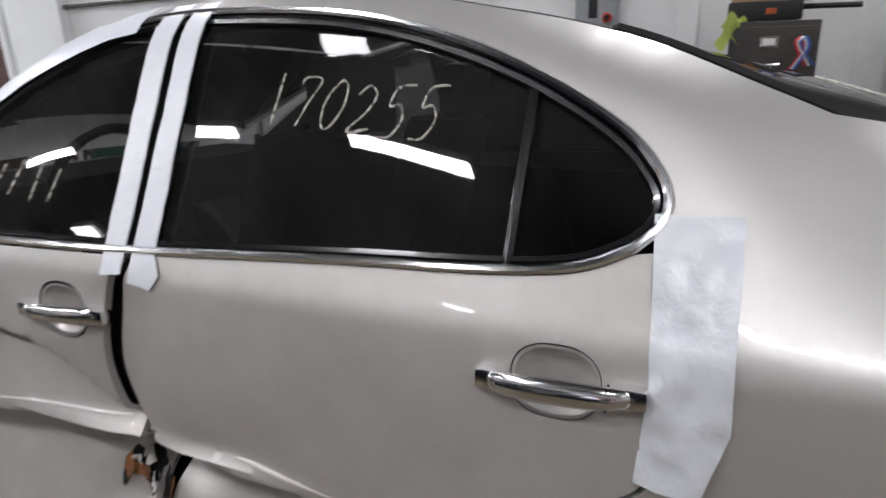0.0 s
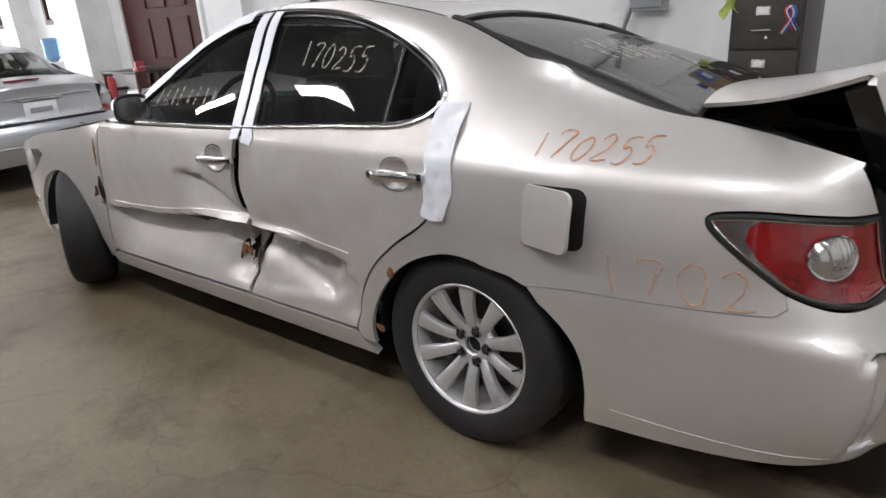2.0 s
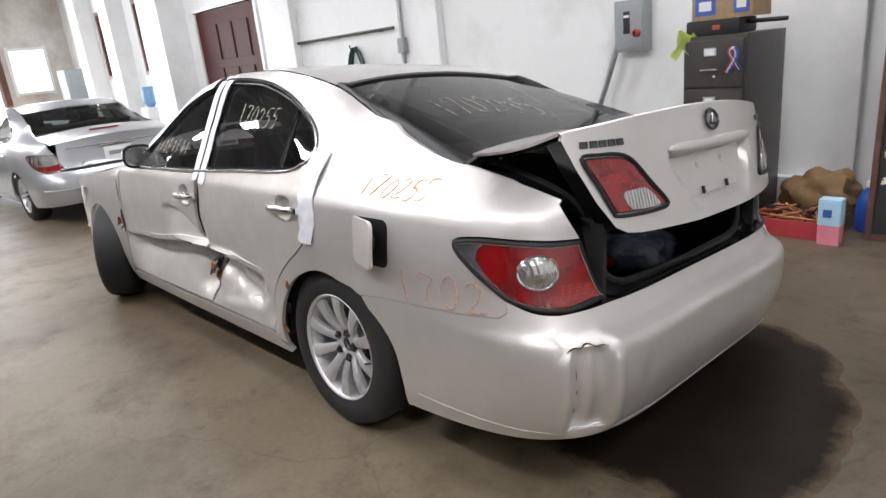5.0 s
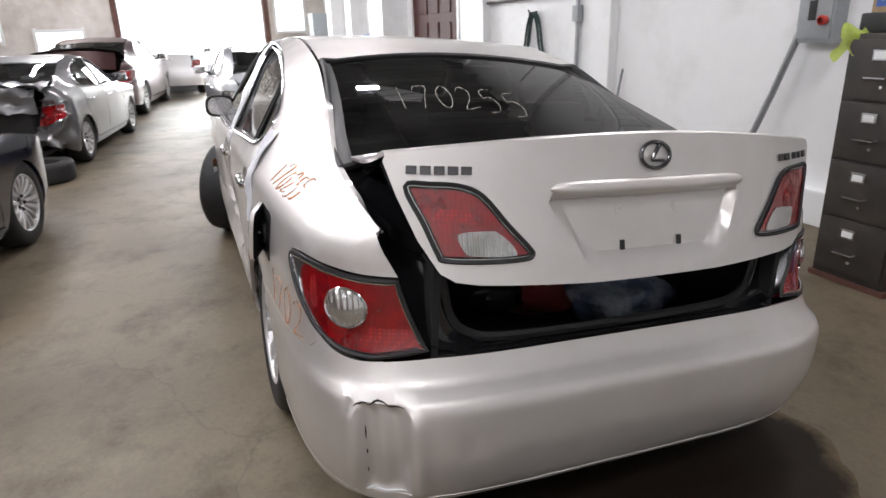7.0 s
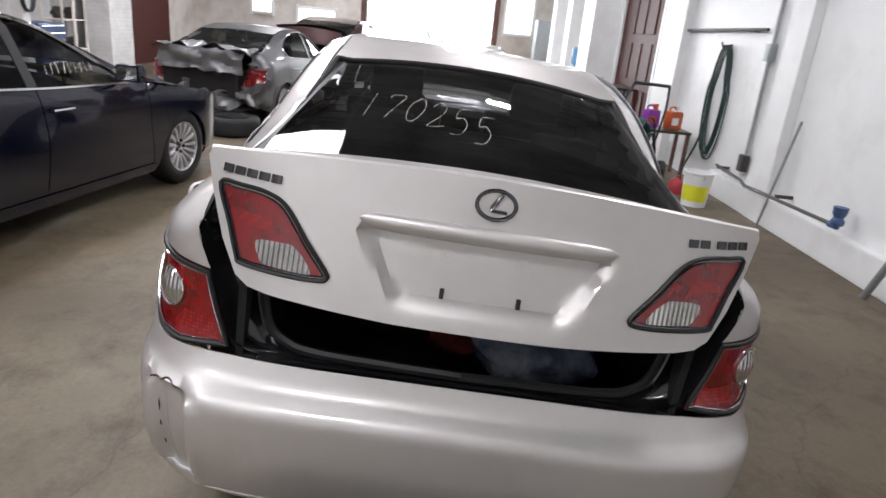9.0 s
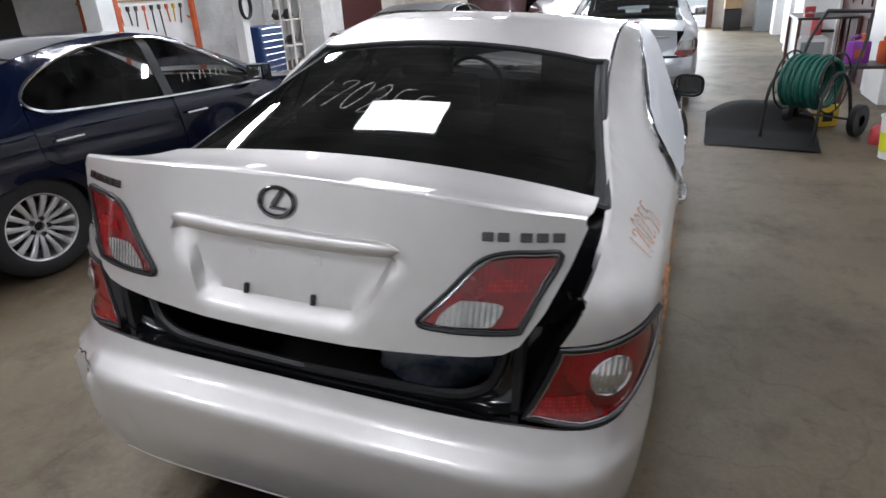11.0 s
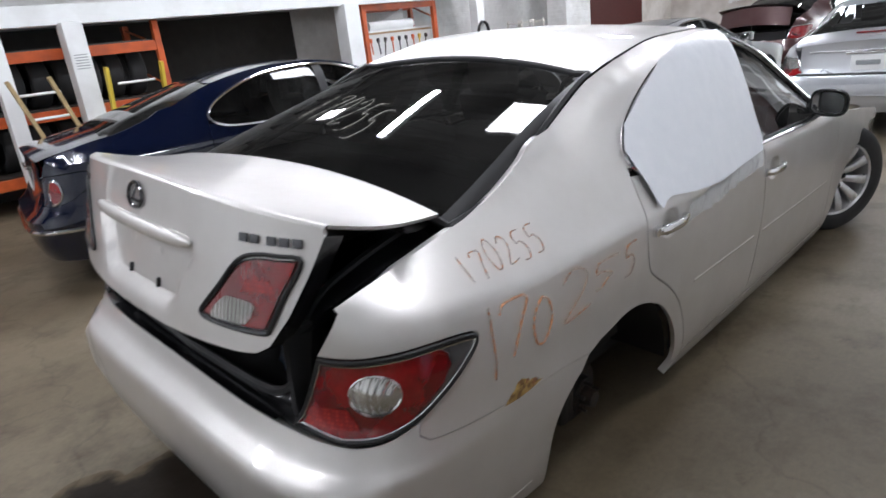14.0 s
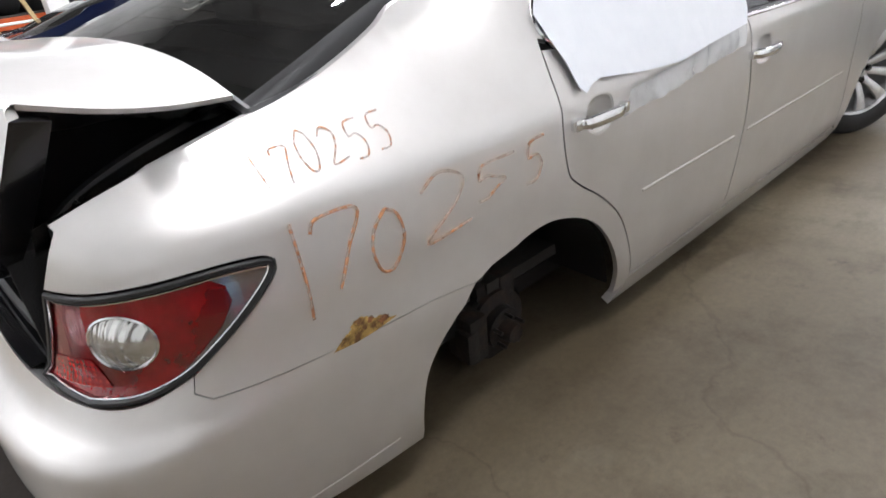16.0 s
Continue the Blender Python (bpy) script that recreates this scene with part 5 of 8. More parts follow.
# inner black frame of the lid
bm = grid_bm(lambda v, y: lid_top(v, y) + Vector((0, 0, -0.035 - 0.012 * math.sin(9 * v))), lin(0.02, 0.95, 10), lin(-0.66, 0.66, 15))
grid_bm(lambda z, y: Vector((lid_face(y, z) - 0.055 + 0.01 * math.cos(20 * z), y, z)), lin(0.89, 1.15, 8), lin(-0.56, 0.56, 15), bm)
part("lid_liner", bm, GLOSSBLACK, lid, "black inner panel")
for s in (-1, 1):
    flankbm = grid_bm(lambda v, t: lid_top(v, s * 0.695) + Vector((0, -s * 0.006 * t, -0.010 * t)), lin(0, 1, 12), lin(0, 1, 3))
    part("lid_edge", flankbm, PAINT, lid)
    sidebm = bmesh.new()
    side_pts = [Vector((s * y, z)) for y, z in [(0.69, 1.168)] + LID_SIDE_R]
    rows = [[face_surface(q.x, q.y)[0] + Vector((-0.058 * t, -s * 0.012 * t, -0.016 * t)) for t in (0, 0.35, 1)] for q in side_pts]
    vs = [[sidebm.verts.new(p) for p in r] for r in rows]
    for a, b in zip(vs, vs[1:]):
        for i in range(2):
            sidebm.faces.new((a[i], a[i + 1], b[i + 1], b[i]))
    part("lid_edge", sidebm, GLOSSBLACK, lid)
    hinge = spline([(0.50, s * 0.55, 1.02), (0.56, s * 0.56, 1.06), (0.66, s * 0.57, 1.10), (0.72, s * 0.57, 1.12)], 6)
    part("lid_hinge", tube_bm(hinge, 0.012, 6), GLOSSBLACK, lid, "black gooseneck hinge")
    # lamp in the lid
    L = [(0.655, 1.105), (0.60, 1.112), (0.53, 1.108), (0.48, 1.085), (0.425, 1.02), (0.372, 0.962), (0.365, 0.945), (0.385, 0.936), (0.47, 0.932), (0.575, 0.935), (0.592, 0.95), (0.62, 1.02)]
    shape = [Vector((s * v.x, v.y)) for v in curve2(L, 4, True)]
    def lamp_surface(y, z, d=0.004):
        c, n = face_surface(y, z)
        return c + n * d, n
    ll = part("lid_lamp", skin_bm(lamp_surface, shape, step=0.02, gap=0.008, depth=0.02), REDLENS, lid, "red lid lamp with a clear reversing lens")
    rim = [lamp_surface(v.x, v.y, 0.004)[0] for v in dense(shape, 0.03)]
    part("lamp_seal", tube_bm(rim, 0.0058, 6, closed=True), SEAL, ll)
    part("lamp_trim", tube_bm([lamp_surface(v.x, v.y, 0.006)[0] for v in shrink(dense(shape, 0.03), 0.010)], 0.002, 5, closed=True), DARKCHROME, ll)
    R = [(0.405, 0.95), (0.42, 0.975), (0.45, 1.0), (0.47, 1.004), (0.535, 1.0), (0.545, 0.985), (0.53, 0.955), (0.51, 0.946), (0.42, 0.944)]
    part("reversing_lens", skin_bm(lambda y, z: lamp_surface(y, z, 0.007), [Vector((s * v.x, v.y)) for v in curve2(R, 4, True)], step=0.02, depth=0.004), CLEARLENS, ll, "clear ribbed reversing lens")
    N = [(0.50, 1.02), (0.515, 1.05), (0.58, 1.055), (0.60, 1.03)]
    part("reflector", skin_bm(lambda y, z: lamp_surface(y, z, 0.006), [Vector((s * y, z)) for y, z in N], step=0.02, depth=0.001), REFLECTOR, ll, "red prism reflector")
# grab bar over the plate bay
bar = bmesh.new()
def bar_at(u, a):
    y = 0.312 * u
    e = (1 - abs(u) ** 8) ** 0.5
    c, n = face_surface(0.0, 1.095)
    return Vector((lid_face(y, 1.098) + 0.004 + 0.018 * math.cos(a) * e, y, 1.098 - 0.0 * y * y + 0.021 * math.sin(a) * e))
grid_bm(bar_at, lin(-1, 1, 35), lin(-2.2, 2.2, 11), bar)
part("grab_bar", bar, PAINT, lid)
# badges as plain shapes
c, n = face_surface(0, 1.172)
face_turn = n.to_track_quat("Y", "Z").to_matrix().to_4x4()
ring = [c + n * 0.006 + face_turn.to_3x3() @ Vector((0.046 * math.cos(a), 0, 0.034 * math.sin(a))) for a in lin(0, 6.283, 33)[:-1]]
part("badge_ring", tube_bm(ring, 0.0052, 7, closed=True), DARKCHROME, lid, "oval chrome badge ring")
arm = [c + n * 0.007 + face_turn.to_3x3() @ Vector((-x, 0, z)) for x, z in ((0.012, 0.026), (-0.010, -0.006), (-0.014, -0.014), (0.026, -0.015))]
part("badge_arm", tube_bm(arm, 0.0058, 6, flat=0.6), DARKCHROME, lid)
for y0, count, wide in ((-0.655, 5, 0.031), (0.482, 5, 0.031)):
    for k in range(count):
        y = y0 + k * wide * (1.0 if y0 < 0 else 1.06) + 0.016 + (0.014 if y0 > 0 and k > 1 else 0)
        q, nn = face_surface(y, 1.143)
        part("badge_letter", box_bm((0.006, wide * 0.84, 0.0205), q + nn * 0.003, 0.002, turn=nn.to_track_quat("X", "Z").to_matrix().to_4x4()), DARKCHROME, lid, "plain dark chrome badge bar")
for y in (-0.093, 0.093):
    q, nn = face_surface(y, 0.945)
    part("plate_slot", box_bm((0.012, 0.011, 0.026), q + nn * 0.002, 0.002, turn=nn.to_track_quat("X", "Z").to_matrix().to_4x4()), SEAL, lid, "black plate-screw slot")
    q, nn = face_surface(y * 0.98, 1.035)
    part("plate_stud", lathe_bm([(0, 0.003), (0.006, 0.003), (0.007, 0.001), (0.017, 0.0015), (0.019, -0.004)], 18, m=Matrix.Translation(q) @ nn.to_track_quat("Y", "Z").to_matrix().to_4x4()), PAINT, lid)

# ---- wheels ----
TYRE = [(0.208, -0.09), (0.222, -0.100), (0.240, -0.107), (0.270, -0.109), (0.306, -0.104), (0.325, -0.090), (0.333, -0.065), (0.335, -0.03), (0.335, 0.03), (0.333, 0.065), (0.325, 0.090), (0.306, 0.104), (0.270, 0.109), (0.240, 0.107), (0.222, 0.100), (0.208, 0.09)]


def wheel(parent, spokes=10, radius=1.0, tread=True, name="wheel", label="silver ten-spoke alloy wheel with a black tyre", broad=0.031):
    """A wheel whose face looks along +y."""
    w = part(name, bmesh.new(), ALLOY, parent, label)
    bm = lathe_bm(TYRE, 56, closed=False)
    part("tyre", bm, RUBBER, w, "black rubber tyre")
    bm = lathe_bm([(0.212, 0.090), (0.2195, 0.099), (0.2225, 0.1015), (0.2205, 0.1035), (0.2145, 0.101), (0.2105, 0.095), (0.2065, 0.082), (0.198, 0.05), (0.194, -0.085), (0.212, -0.09)], 56)
    part("rim", bm, ALLOY, w)
    part("brake_disc", lathe_bm([(0.05, -0.01), (0.15, -0.012), (0.15, -0.03), (0.186, -0.05)], 32), DARKSTEEL, w)
    one = bmesh.new()
    prof = lin(0, 1, 7)
    rows = []
    for t in prof:
        r = 0.045 + 0.163 * t
        half = broad * (0.48 + 0.10 * (1 - t) + 0.46 * t * t)
        y = 0.054 + 0.020 * math.sin(math.pi * min(1, t * 0.8)) + 0.027 * t
        rows.append([one.verts.new(v) for v in ((r, y - 0.025, -half), (r, y - 0.006, -half), (r, y, -half * 0.6), (r, y, half * 0.6), (r, y - 0.006, half), (r, y - 0.025, half))])
    for a, b in zip(rows, rows[1:]):
        for i in range(5):
            one.faces.new((a[i], b[i], b[i + 1], a[i + 1]))
    bmesh.ops.recalc_face_normals(one, faces=one.faces)
    for k in range(spokes):
        b2 = one.copy()
        b2.transform(Matrix.Rotation(2 * math.pi * k / spokes, 4, "Y"))
        part("spoke", b2, ALLOY, w)
    one.free()
    part("hub", lathe_bm([(0.029, 0.035), (0.030, 0.058), (0.034, 0.062), (0.072, 0.056), (0.082, 0.045), (0.082, 0.02)], 32), ALLOY, w)
    part("hub_bore", lathe_bm([(0.0, 0.03), (0.0295, 0.032), (0.0295, 0.05)], 20), SEAL, w, "open dark hub bore")
    for k in range(5):
        m = Matrix.Rotation(2 * math.pi * k / 5 + 0.3, 4, "Y") @ Matrix.Translation((0.055, 0.054, 0)) @ Matrix.Diagonal((1.3, 1.3, 1.3, 1))
        part("lug_nut", lathe_bm([(0, 0.018), (0.007, 0.018), (0.0105, 0.012), (0.0105, 0.0), (0.015, 0.009), (0.016, 0.004)], 6, m=m), DARKCHROME, w)
    m = Matrix.Translation((-0.17, 0.082, -0.085))
    part("valve", tube_bm([m @ Vector((0, 0, 0)), m @ Vector((0.012, 0.022, 0.006))], 0.004, 6), SEAL, w)
    if radius != 1.0:
        w.scale = (radius,) * 3
    return w


def set_wheel(w, x, y, z, turn, spin=0.0):
    w.matrix_basis = pose(x, y, z, 0, 0, turn) @ Matrix.Rotation(spin, 4, "Y") @ Matrix.Diagonal((*w.scale, 1))


w = wheel(car)
set_wheel(w, 0.0, -0.765, 0.329, 180, 0.35)
w = wheel(car)
set_wheel(w, -2.72, -0.79, 0.329, 180 - 30, 0.1)
w = wheel(car)
set_wheel(w, -2.72, 0.76, 0.437, -30, 0.5)
# bare hub where the right rear wheel is gone
HX, HY, HZ = -0.075, 0.665, 0.205
hub = part("brake_hub", lathe_bm([(0, 0.075), (0.030, 0.075), (0.034, 0.06), (0.036, 0.03), (0.068, 0.028), (0.072, 0.0), (0.118, -0.004), (0.122, -0.022), (0.08, -0.03)], 36), GRIME, car, "bare dark steel brake hub")
hub.matrix_basis = pose(HX, HY, HZ)
for k in range(5):
    a = 2 * math.pi * k / 5 + 0.4
    part("wheel_stud", tube_bm([(0.052 * math.cos(a), 0.026, 0.052 * math.sin(a)), (0.052 * math.cos(a), 0.062, 0.052 * math.sin(a))], 0.0065, 7), DARKSTEEL, hub)
part("back_plate", lathe_bm([(0.03, 0.0), (0.128, -0.002), (0.136, 0.012), (0.138, -0.015), (0.05, -0.03)], 32, m=pose(HX, HY - 0.035, HZ)), SEAL, car, "black brake back plate")
part("subframe", box_bm((0.66, 0.55, 0.14), (0.0, 0.22, 0.25), 0.03), SEAL, car, "black rear subframe")
part("spring", tube_bm([(-0.05 + 0.058 * math.cos(a), 0.55 + 0.058 * math.sin(a), 0.36 + 0.0085 * a) for a in lin(0, 31, 90)], 0.009, 6), SEAL, car, "black coil spring")
cal = box_bm((0.075, 0.11, 0.16), (HX + 0.125, HY - 0.01, HZ + 0.03), 0.022)
box_bm((0.05, 0.06, 0.11), (HX + 0.155, HY + 0.02, HZ + 0.02), 0.016, cal)
part("brake_caliper", cal, GRIME, car)
knuckle = box_bm((0.11, 0.10, 0.19), (HX + 0.01, HY - 0.07, HZ + 0.06), 0.03)
box_bm((0.07, 0.09, 0.12), (HX - 0.06, HY - 0.05, HZ + 0.10), 0.025, knuckle)
part("knuckle", knuckle, GRIME, car, "greasy cast knuckle")
part("damper", tube_bm([(HX + 0.02, 0.60, HZ + 0.13), (HX + 0.02, 0.58, 0.45), (HX + 0.02, 0.555, 0.86)], lambda t: 0.031 if t > 0.4 else 0.024, 10), GRIME, car)
for xa, xb, z in ((HX + 0.02, 0.12, 0.20), (HX - 0.05, -0.28, 0.22), (HX + 0.06, 0.22, 0.26)):
    part("control_arm", tube_bm(spline([(xa, HY - 0.03, z), (0.5 * (xa + xb), 0.45, z - 0.02), (xb, 0.16, z + 0.01)], 5), 0.020, 8), GRIME, car)
part("brake_hose", tube_bm(spline([(HX + 0.12, HY - 0.02, HZ + 0.10), (HX + 0.17, HY - 0.08, HZ + 0.20), (HX + 0.08, 0.55, HZ + 0.30), (HX + 0.16, 0.50, 0.62)], 7), 0.008, 6), SEAL, car)

# door mirrors
for s in (-1, 1):
    m = part("door_mirror", bmesh.new(), PAINT, car, "beige door mirror with a black rim")
    my, mz, tilt = (0.885, 1.022, 0.0) if s < 0 else (0.925, 1.032, -0.32)
    def shell_at(a, t, s=s):
        c = math.cos(a)
        e = math.sin(a)
        k = (1 - t ** 2.2) ** 0.5
        return Vector((-1.83 - 0.10 * t, s * (my + 0.081 * c * k * (abs(c) ** -0.35 if abs(c) > 1e-3 else 0)), mz + 0.061 * e * k * (abs(e) ** -0.35 if abs(e) > 1e-3 else 0)))
    part("mirror_shell", grid_bm(shell_at, lin(0, 6.2832, 29), lin(0, 0.999, 9)), PAINT, m)
    gl = bmesh.new()
    gl.faces.new([gl.verts.new(shell_at(a, 0.0) * 1.0 + Vector((-0.006, 0, 0))) for a in lin(0, 6.2832, 29)[:-1]])
    for v in gl.verts:
        v.co = Vector((v.co.x - tilt * (s * v.co.y - my), s * my + (v.co.y - s * my) * 0.86, mz + (v.co.z - mz) * 0.84))
    part("mirror_glass", gl, CHROME, m, "mirror glass")
    part("mirror_rim", tube_bm([shell_at(a, 0.0) + Vector((-0.002, 0, 0)) for a in lin(0, 6.2832, 29)[:-1]], 0.006, 6, closed=True), SEAL, m, "black mirror rim")
    part("mirror_foot", tube_bm([(-1.88, s * 0.78, 0.985), (-1.88, s * 0.83, 0.99), (-1.88, s * 0.89, 1.005)], 0.026, 8), SEAL, m)

# ---- marks, tape and torn metal on the sedan ----
def wrinkled(s, lift=0.004, amp=0.004, seed=0.0, dented=False):
    base = flank(s, dented, lift)
    def place(p, z):
        c, n = base(p, z)
        return c + n * amp * (noise.noise(Vector((p * 26, z * 9, seed))) + 0.6 * noise.noise(Vector((p * 60, z * 40, seed + 5)))), n
    return place


V2 = lambda *q: [Vector(a) for a in q]
part("tape", skin_bm(wrinkled(-1, 0.006, 0.003, 1), V2((-1.085, 0.935), (-1.035, 0.94), (-1.04, 1.2), (-1.05, 1.42), (-1.105, 1.418), (-1.095, 1.2)), step=0.02, depth=0.003), TAPE, car, "strip of white masking film")
part("tape", skin_bm(wrinkled(-1, 0.006, 0.003, 2), V2((-1.015, 0.928), (-0.965, 0.92), (-0.945, 0.945), (-0.965, 0.98), (-0.97, 1.2), (-0.98, 1.42), (-1.025, 1.42), (-1.02, 1.2)), step=0.02, depth=0.003), TAPE, car, "strip of white masking film")
def roof_tape(v, t):
    q = LIGHT_TOP[v]
    c, n = flank(-1, False, 0.013)(q.x, q.y - 0.035 + 0.07 * t)
    return c + n * 0.004 * noise.noise(Vector((q.x * 30, t * 3, 3))) + Vector((0, 0.01 * t * t, 0.004 * t))
_lt = [k for k, v in enumerate(LIGHT_TOP) if -1.86 < v.x < -1.13]
part("tape", grid_bm(roof_tape, _lt, lin(0, 1, 5)), TAPE, car, "strip of white masking film")
part("tape", skin_bm(wrinkled(-1, 0.007, 0.011, 4), V2((-0.135, 1.10), (-0.08, 1.098), (-0.025, 1.10), (-0.022, 0.95), (-0.018, 0.85), (-0.045, 0.762), (-0.085, 0.755), (-0.128, 0.765), (-0.118, 0.9), (-0.125, 1.0)), step=0.014, depth=0.003), TAPE, car, "wrinkled strip of white masking film")
film = V2((-0.122, 1.08), (-0.108, 1.13), (-0.16, 1.20), (-0.32, 1.285), (-0.50, 1.355), (-0.70, 1.402), (-0.90, 1.415), (-1.10, 1.412), (-1.09, 1.2), (-1.06, 1.0), (-1.03, 0.958), (-0.85, 0.948), (-0.6, 0.935), (-0.4, 0.945), (-0.30, 0.958), (-0.24, 0.966), (-0.20, 0.960), (-0.165, 0.945), (-0.150, 0.962), (-0.142, 1.02))
part("window_film", skin_bm(wrinkled(1, 0.019, 0.0018, 7), film, step=0.025, depth=0.002), TAPE, car, "white plastic film taped over the window")
CLING = material("creased_clear_film", (0.78, 0.80, 0.82), 0.18, grain=0.2, scale=30, bump=0.5, Alpha=0.62)
part("film_edge", skin_bm(wrinkled(1, 0.010, 0.012, 9), V2((-1.05, 0.985), (-1.02, 0.90), (-0.8, 0.885), (-0.55, 0.86), (-0.33, 0.85), (-0.36, 0.915), (-0.6, 0.93), (-0.85, 0.95)), step=0.02, depth=0), CLING, car, "creased clear film")

# fuel flap, swung open
shape = []
for cx, cz, a0 in ((0.315, 0.872, 0), (0.196, 0.872, 90), (0.196, 0.766, 180), (0.315, 0.766, 270)):
    shape += [Vector((cx + 0.03 * math.cos(radians(a0 + a)), cz + 0.03 * math.sin(radians(a0 + a)))) for a in (0, 22, 45, 68, 90)]
part("fuel_recess", skin_bm(flank(-1, False, 0.0015), [v + Vector((0.01, 0)) for v in shape], step=0.03, depth=0.004), SEAL, car, "dark fuel filler recess")
hinge = flank(-1)(0.168, 0.815)[0]
flap_turn = Matrix.Translation(hinge) @ Matrix.Rotation(radians(-19), 4, "Z") @ Matrix.Translation(-hinge)
def flap_at(p, z):
    c, n = flank(-1, False, 0.006)(p, z)
    return flap_turn @ c, (flap_turn.to_3x3() @ n)
flap = part("fuel_flap", skin_bm(flap_at, shape, step=0.03, depth=0.012), PAINT, car, "open beige fuel flap")
part("flap_back", skin_bm(lambda p, z: (flap_at(p, z)[0] - flap_at(p, z)[1] * 0.012, -flap_at(p, z)[1]), shrink(shape, 0.004), step=0.04, depth=0.002), SEAL, flap)
cap = flank(-1)(0.262, 0.819)[0]
part("fuel_cap", lathe_bm([(0, 0.012), (0.03, 0.012), (0.036, 0.006), (0.038, -0.01)], 20, m=Matrix.Translation(cap) @ Matrix.Rotation(math.pi, 4, "Z")), SEAL, car)
part("cap_latch", box_bm((0.03, 0.012, 0.012), cap + Vector((0, -0.02, 0)), 0.003), DARKCHROME, car)

# stock number in crayon and marker
scrawl("crayon_number", "170255", flank(-1, False, 0.001), (px(0.165), 0.97), 0.0565, 0.060, CHALK_O, car, 0.0030, 0.35, label="orange crayon number")
scrawl("crayon_number", "1702", flank(-1, False, 0.001), (px(0.385), 0.655), 0.105, 0.10, CHALK_FAINT, car, 0.0022, 0.1, label="faint orange crayon number")
scrawl("crayon_number", "170255", flank(1, False, 0.001), (px(0.638), 0.975), 0.0545, 0.056, CHALK_FAINT, car, 0.0022, 0.1, flip=-1, label="thin orange crayon number")
for ch, x, z, step, height, mat in (("1", 0.645, 0.725, 0.085, 0.178, CHALK_O), ("7", 0.588, 0.762, 0.165, 0.142, CHALK_O), ("0", 0.462, 0.748, 0.118, 0.142, CHALK_O), ("2", 0.335, 0.762, 0.185, 0.130, CHALK_GHOST), ("5", 0.155, 0.802, 0.080, 0.072, CHALK_GHOST), ("5", 0.062, 0.792, 0.092, 0.095, CHALK_GHOST)):
    scrawl("crayon_number", ch, flank(1, False, 0.001), (px(x), z), step, height, mat, car, 0.0036, 0.06, flip=-1, jitter=0.0, label="large orange crayon digit")
scrawl("marker_number", "170255", flank(-1, False, -0.010), (-0.805, 1.212), 0.057, 0.080, CHALK_W, car, 0.0022, 0.3, rise=-0.005, label="white marker number")
rnd = random.Random(4)
for k in range(8):
    bm = bmesh.new()
    u = -1.74 + k * 0.062
    tube_bm([flank(-1, False, -0.010)(u + rnd.uniform(0, 0.02), 1.055 + rnd.uniform(-0.008, 0.008))[0], flank(-1, False, -0.010)(u + rnd.uniform(0.015, 0.035), 1.12 + rnd.uniform(-0.008, 0.008))[0]], 0.0022, 5, bm)
    part("marker_stroke", bm, CHALK_W, car, "white marker stroke")
for k, ch in enumerate("170255"):
    bm = bmesh.new()
    for stroke in DIGITS[ch]:
        pts = [screen_at(0.30 - 0.17 * v.y + 0.012 * k * k * 0.3, -0.66 + 0.125 * (k + 0.8 * v.x + 0.2 * v.y), 0.003) for v in spline([(a, b, 0) for a, b in stroke], 6)]
        tube_bm(pts, 0.0011, 5, bm)
    part("marker_number", bm, CHALK_THIN, car, "white marker number")
# heater lines of the rear screen
bm = bmesh.new()
for k in range(12):
    x_ = -0.12 + 0.05 * k
    tube_bm([screen_at(x_, u, -0.002) for u in lin(-0.86, 0.86, 14)], 0.0012, 4, bm)
part("heater_lines", bm, DARKSTEEL, car)
part("parcel_strap", tube_bm([screen_at(x_, -0.72 + 0.1 * x_, -0.03) for x_ in lin(-0.2, 0.56, 10)], 0.008, 6), LEATHER, car)

# torn and rusty spots
def scab(place, size, seed, mat, name, label, s, flat=0.25):
    c, n = place
    bm = bmesh.new()
    bmesh.ops.create_icosphere(bm, subdivisions=3, radius=1)
    for v in bm.verts:
        d = 1 + 0.45 * noise.noise(v.co * 2.2 + Vector((seed, 0, 0))) + 0.25 * noise.noise(v.co * 6 + Vector((0, seed, 0)))
        v.co = Vector((v.co.x * d * size[0], v.co.y * flat * size[0] * d * 0.6, v.co.z * d * size[1]))
    bm.transform(Matrix.Translation(c))
    return part(name, bm, mat, car, label)


def torn(u, z, ru, rz, seed, mat, label, lift=0.003, bend=0.0, name="torn_metal"):
    """An uneven scrap of sheet lying on or curling off the left flank."""
    rnd = random.Random(seed)
    edge = [Vector((u + ru * math.cos(a) * rnd.uniform(0.55, 1.2), z + rz * math.sin(a) * rnd.uniform(0.55, 1.2))) for a in lin(0, 2 * math.pi, 15)[:-1]]
    def lay(p, q):
        c, n = flank(-1, True, lift)(p, q)
        return c + n * (bend * soft((p - u + ru) / (2 * ru)) + 0.5 * abs(bend) * noise.noise(Vector((p * 60, q * 60, seed)))), n
    return part(name, skin_bm(lay, edge, step=0.012, depth=0.002), mat, car, label)


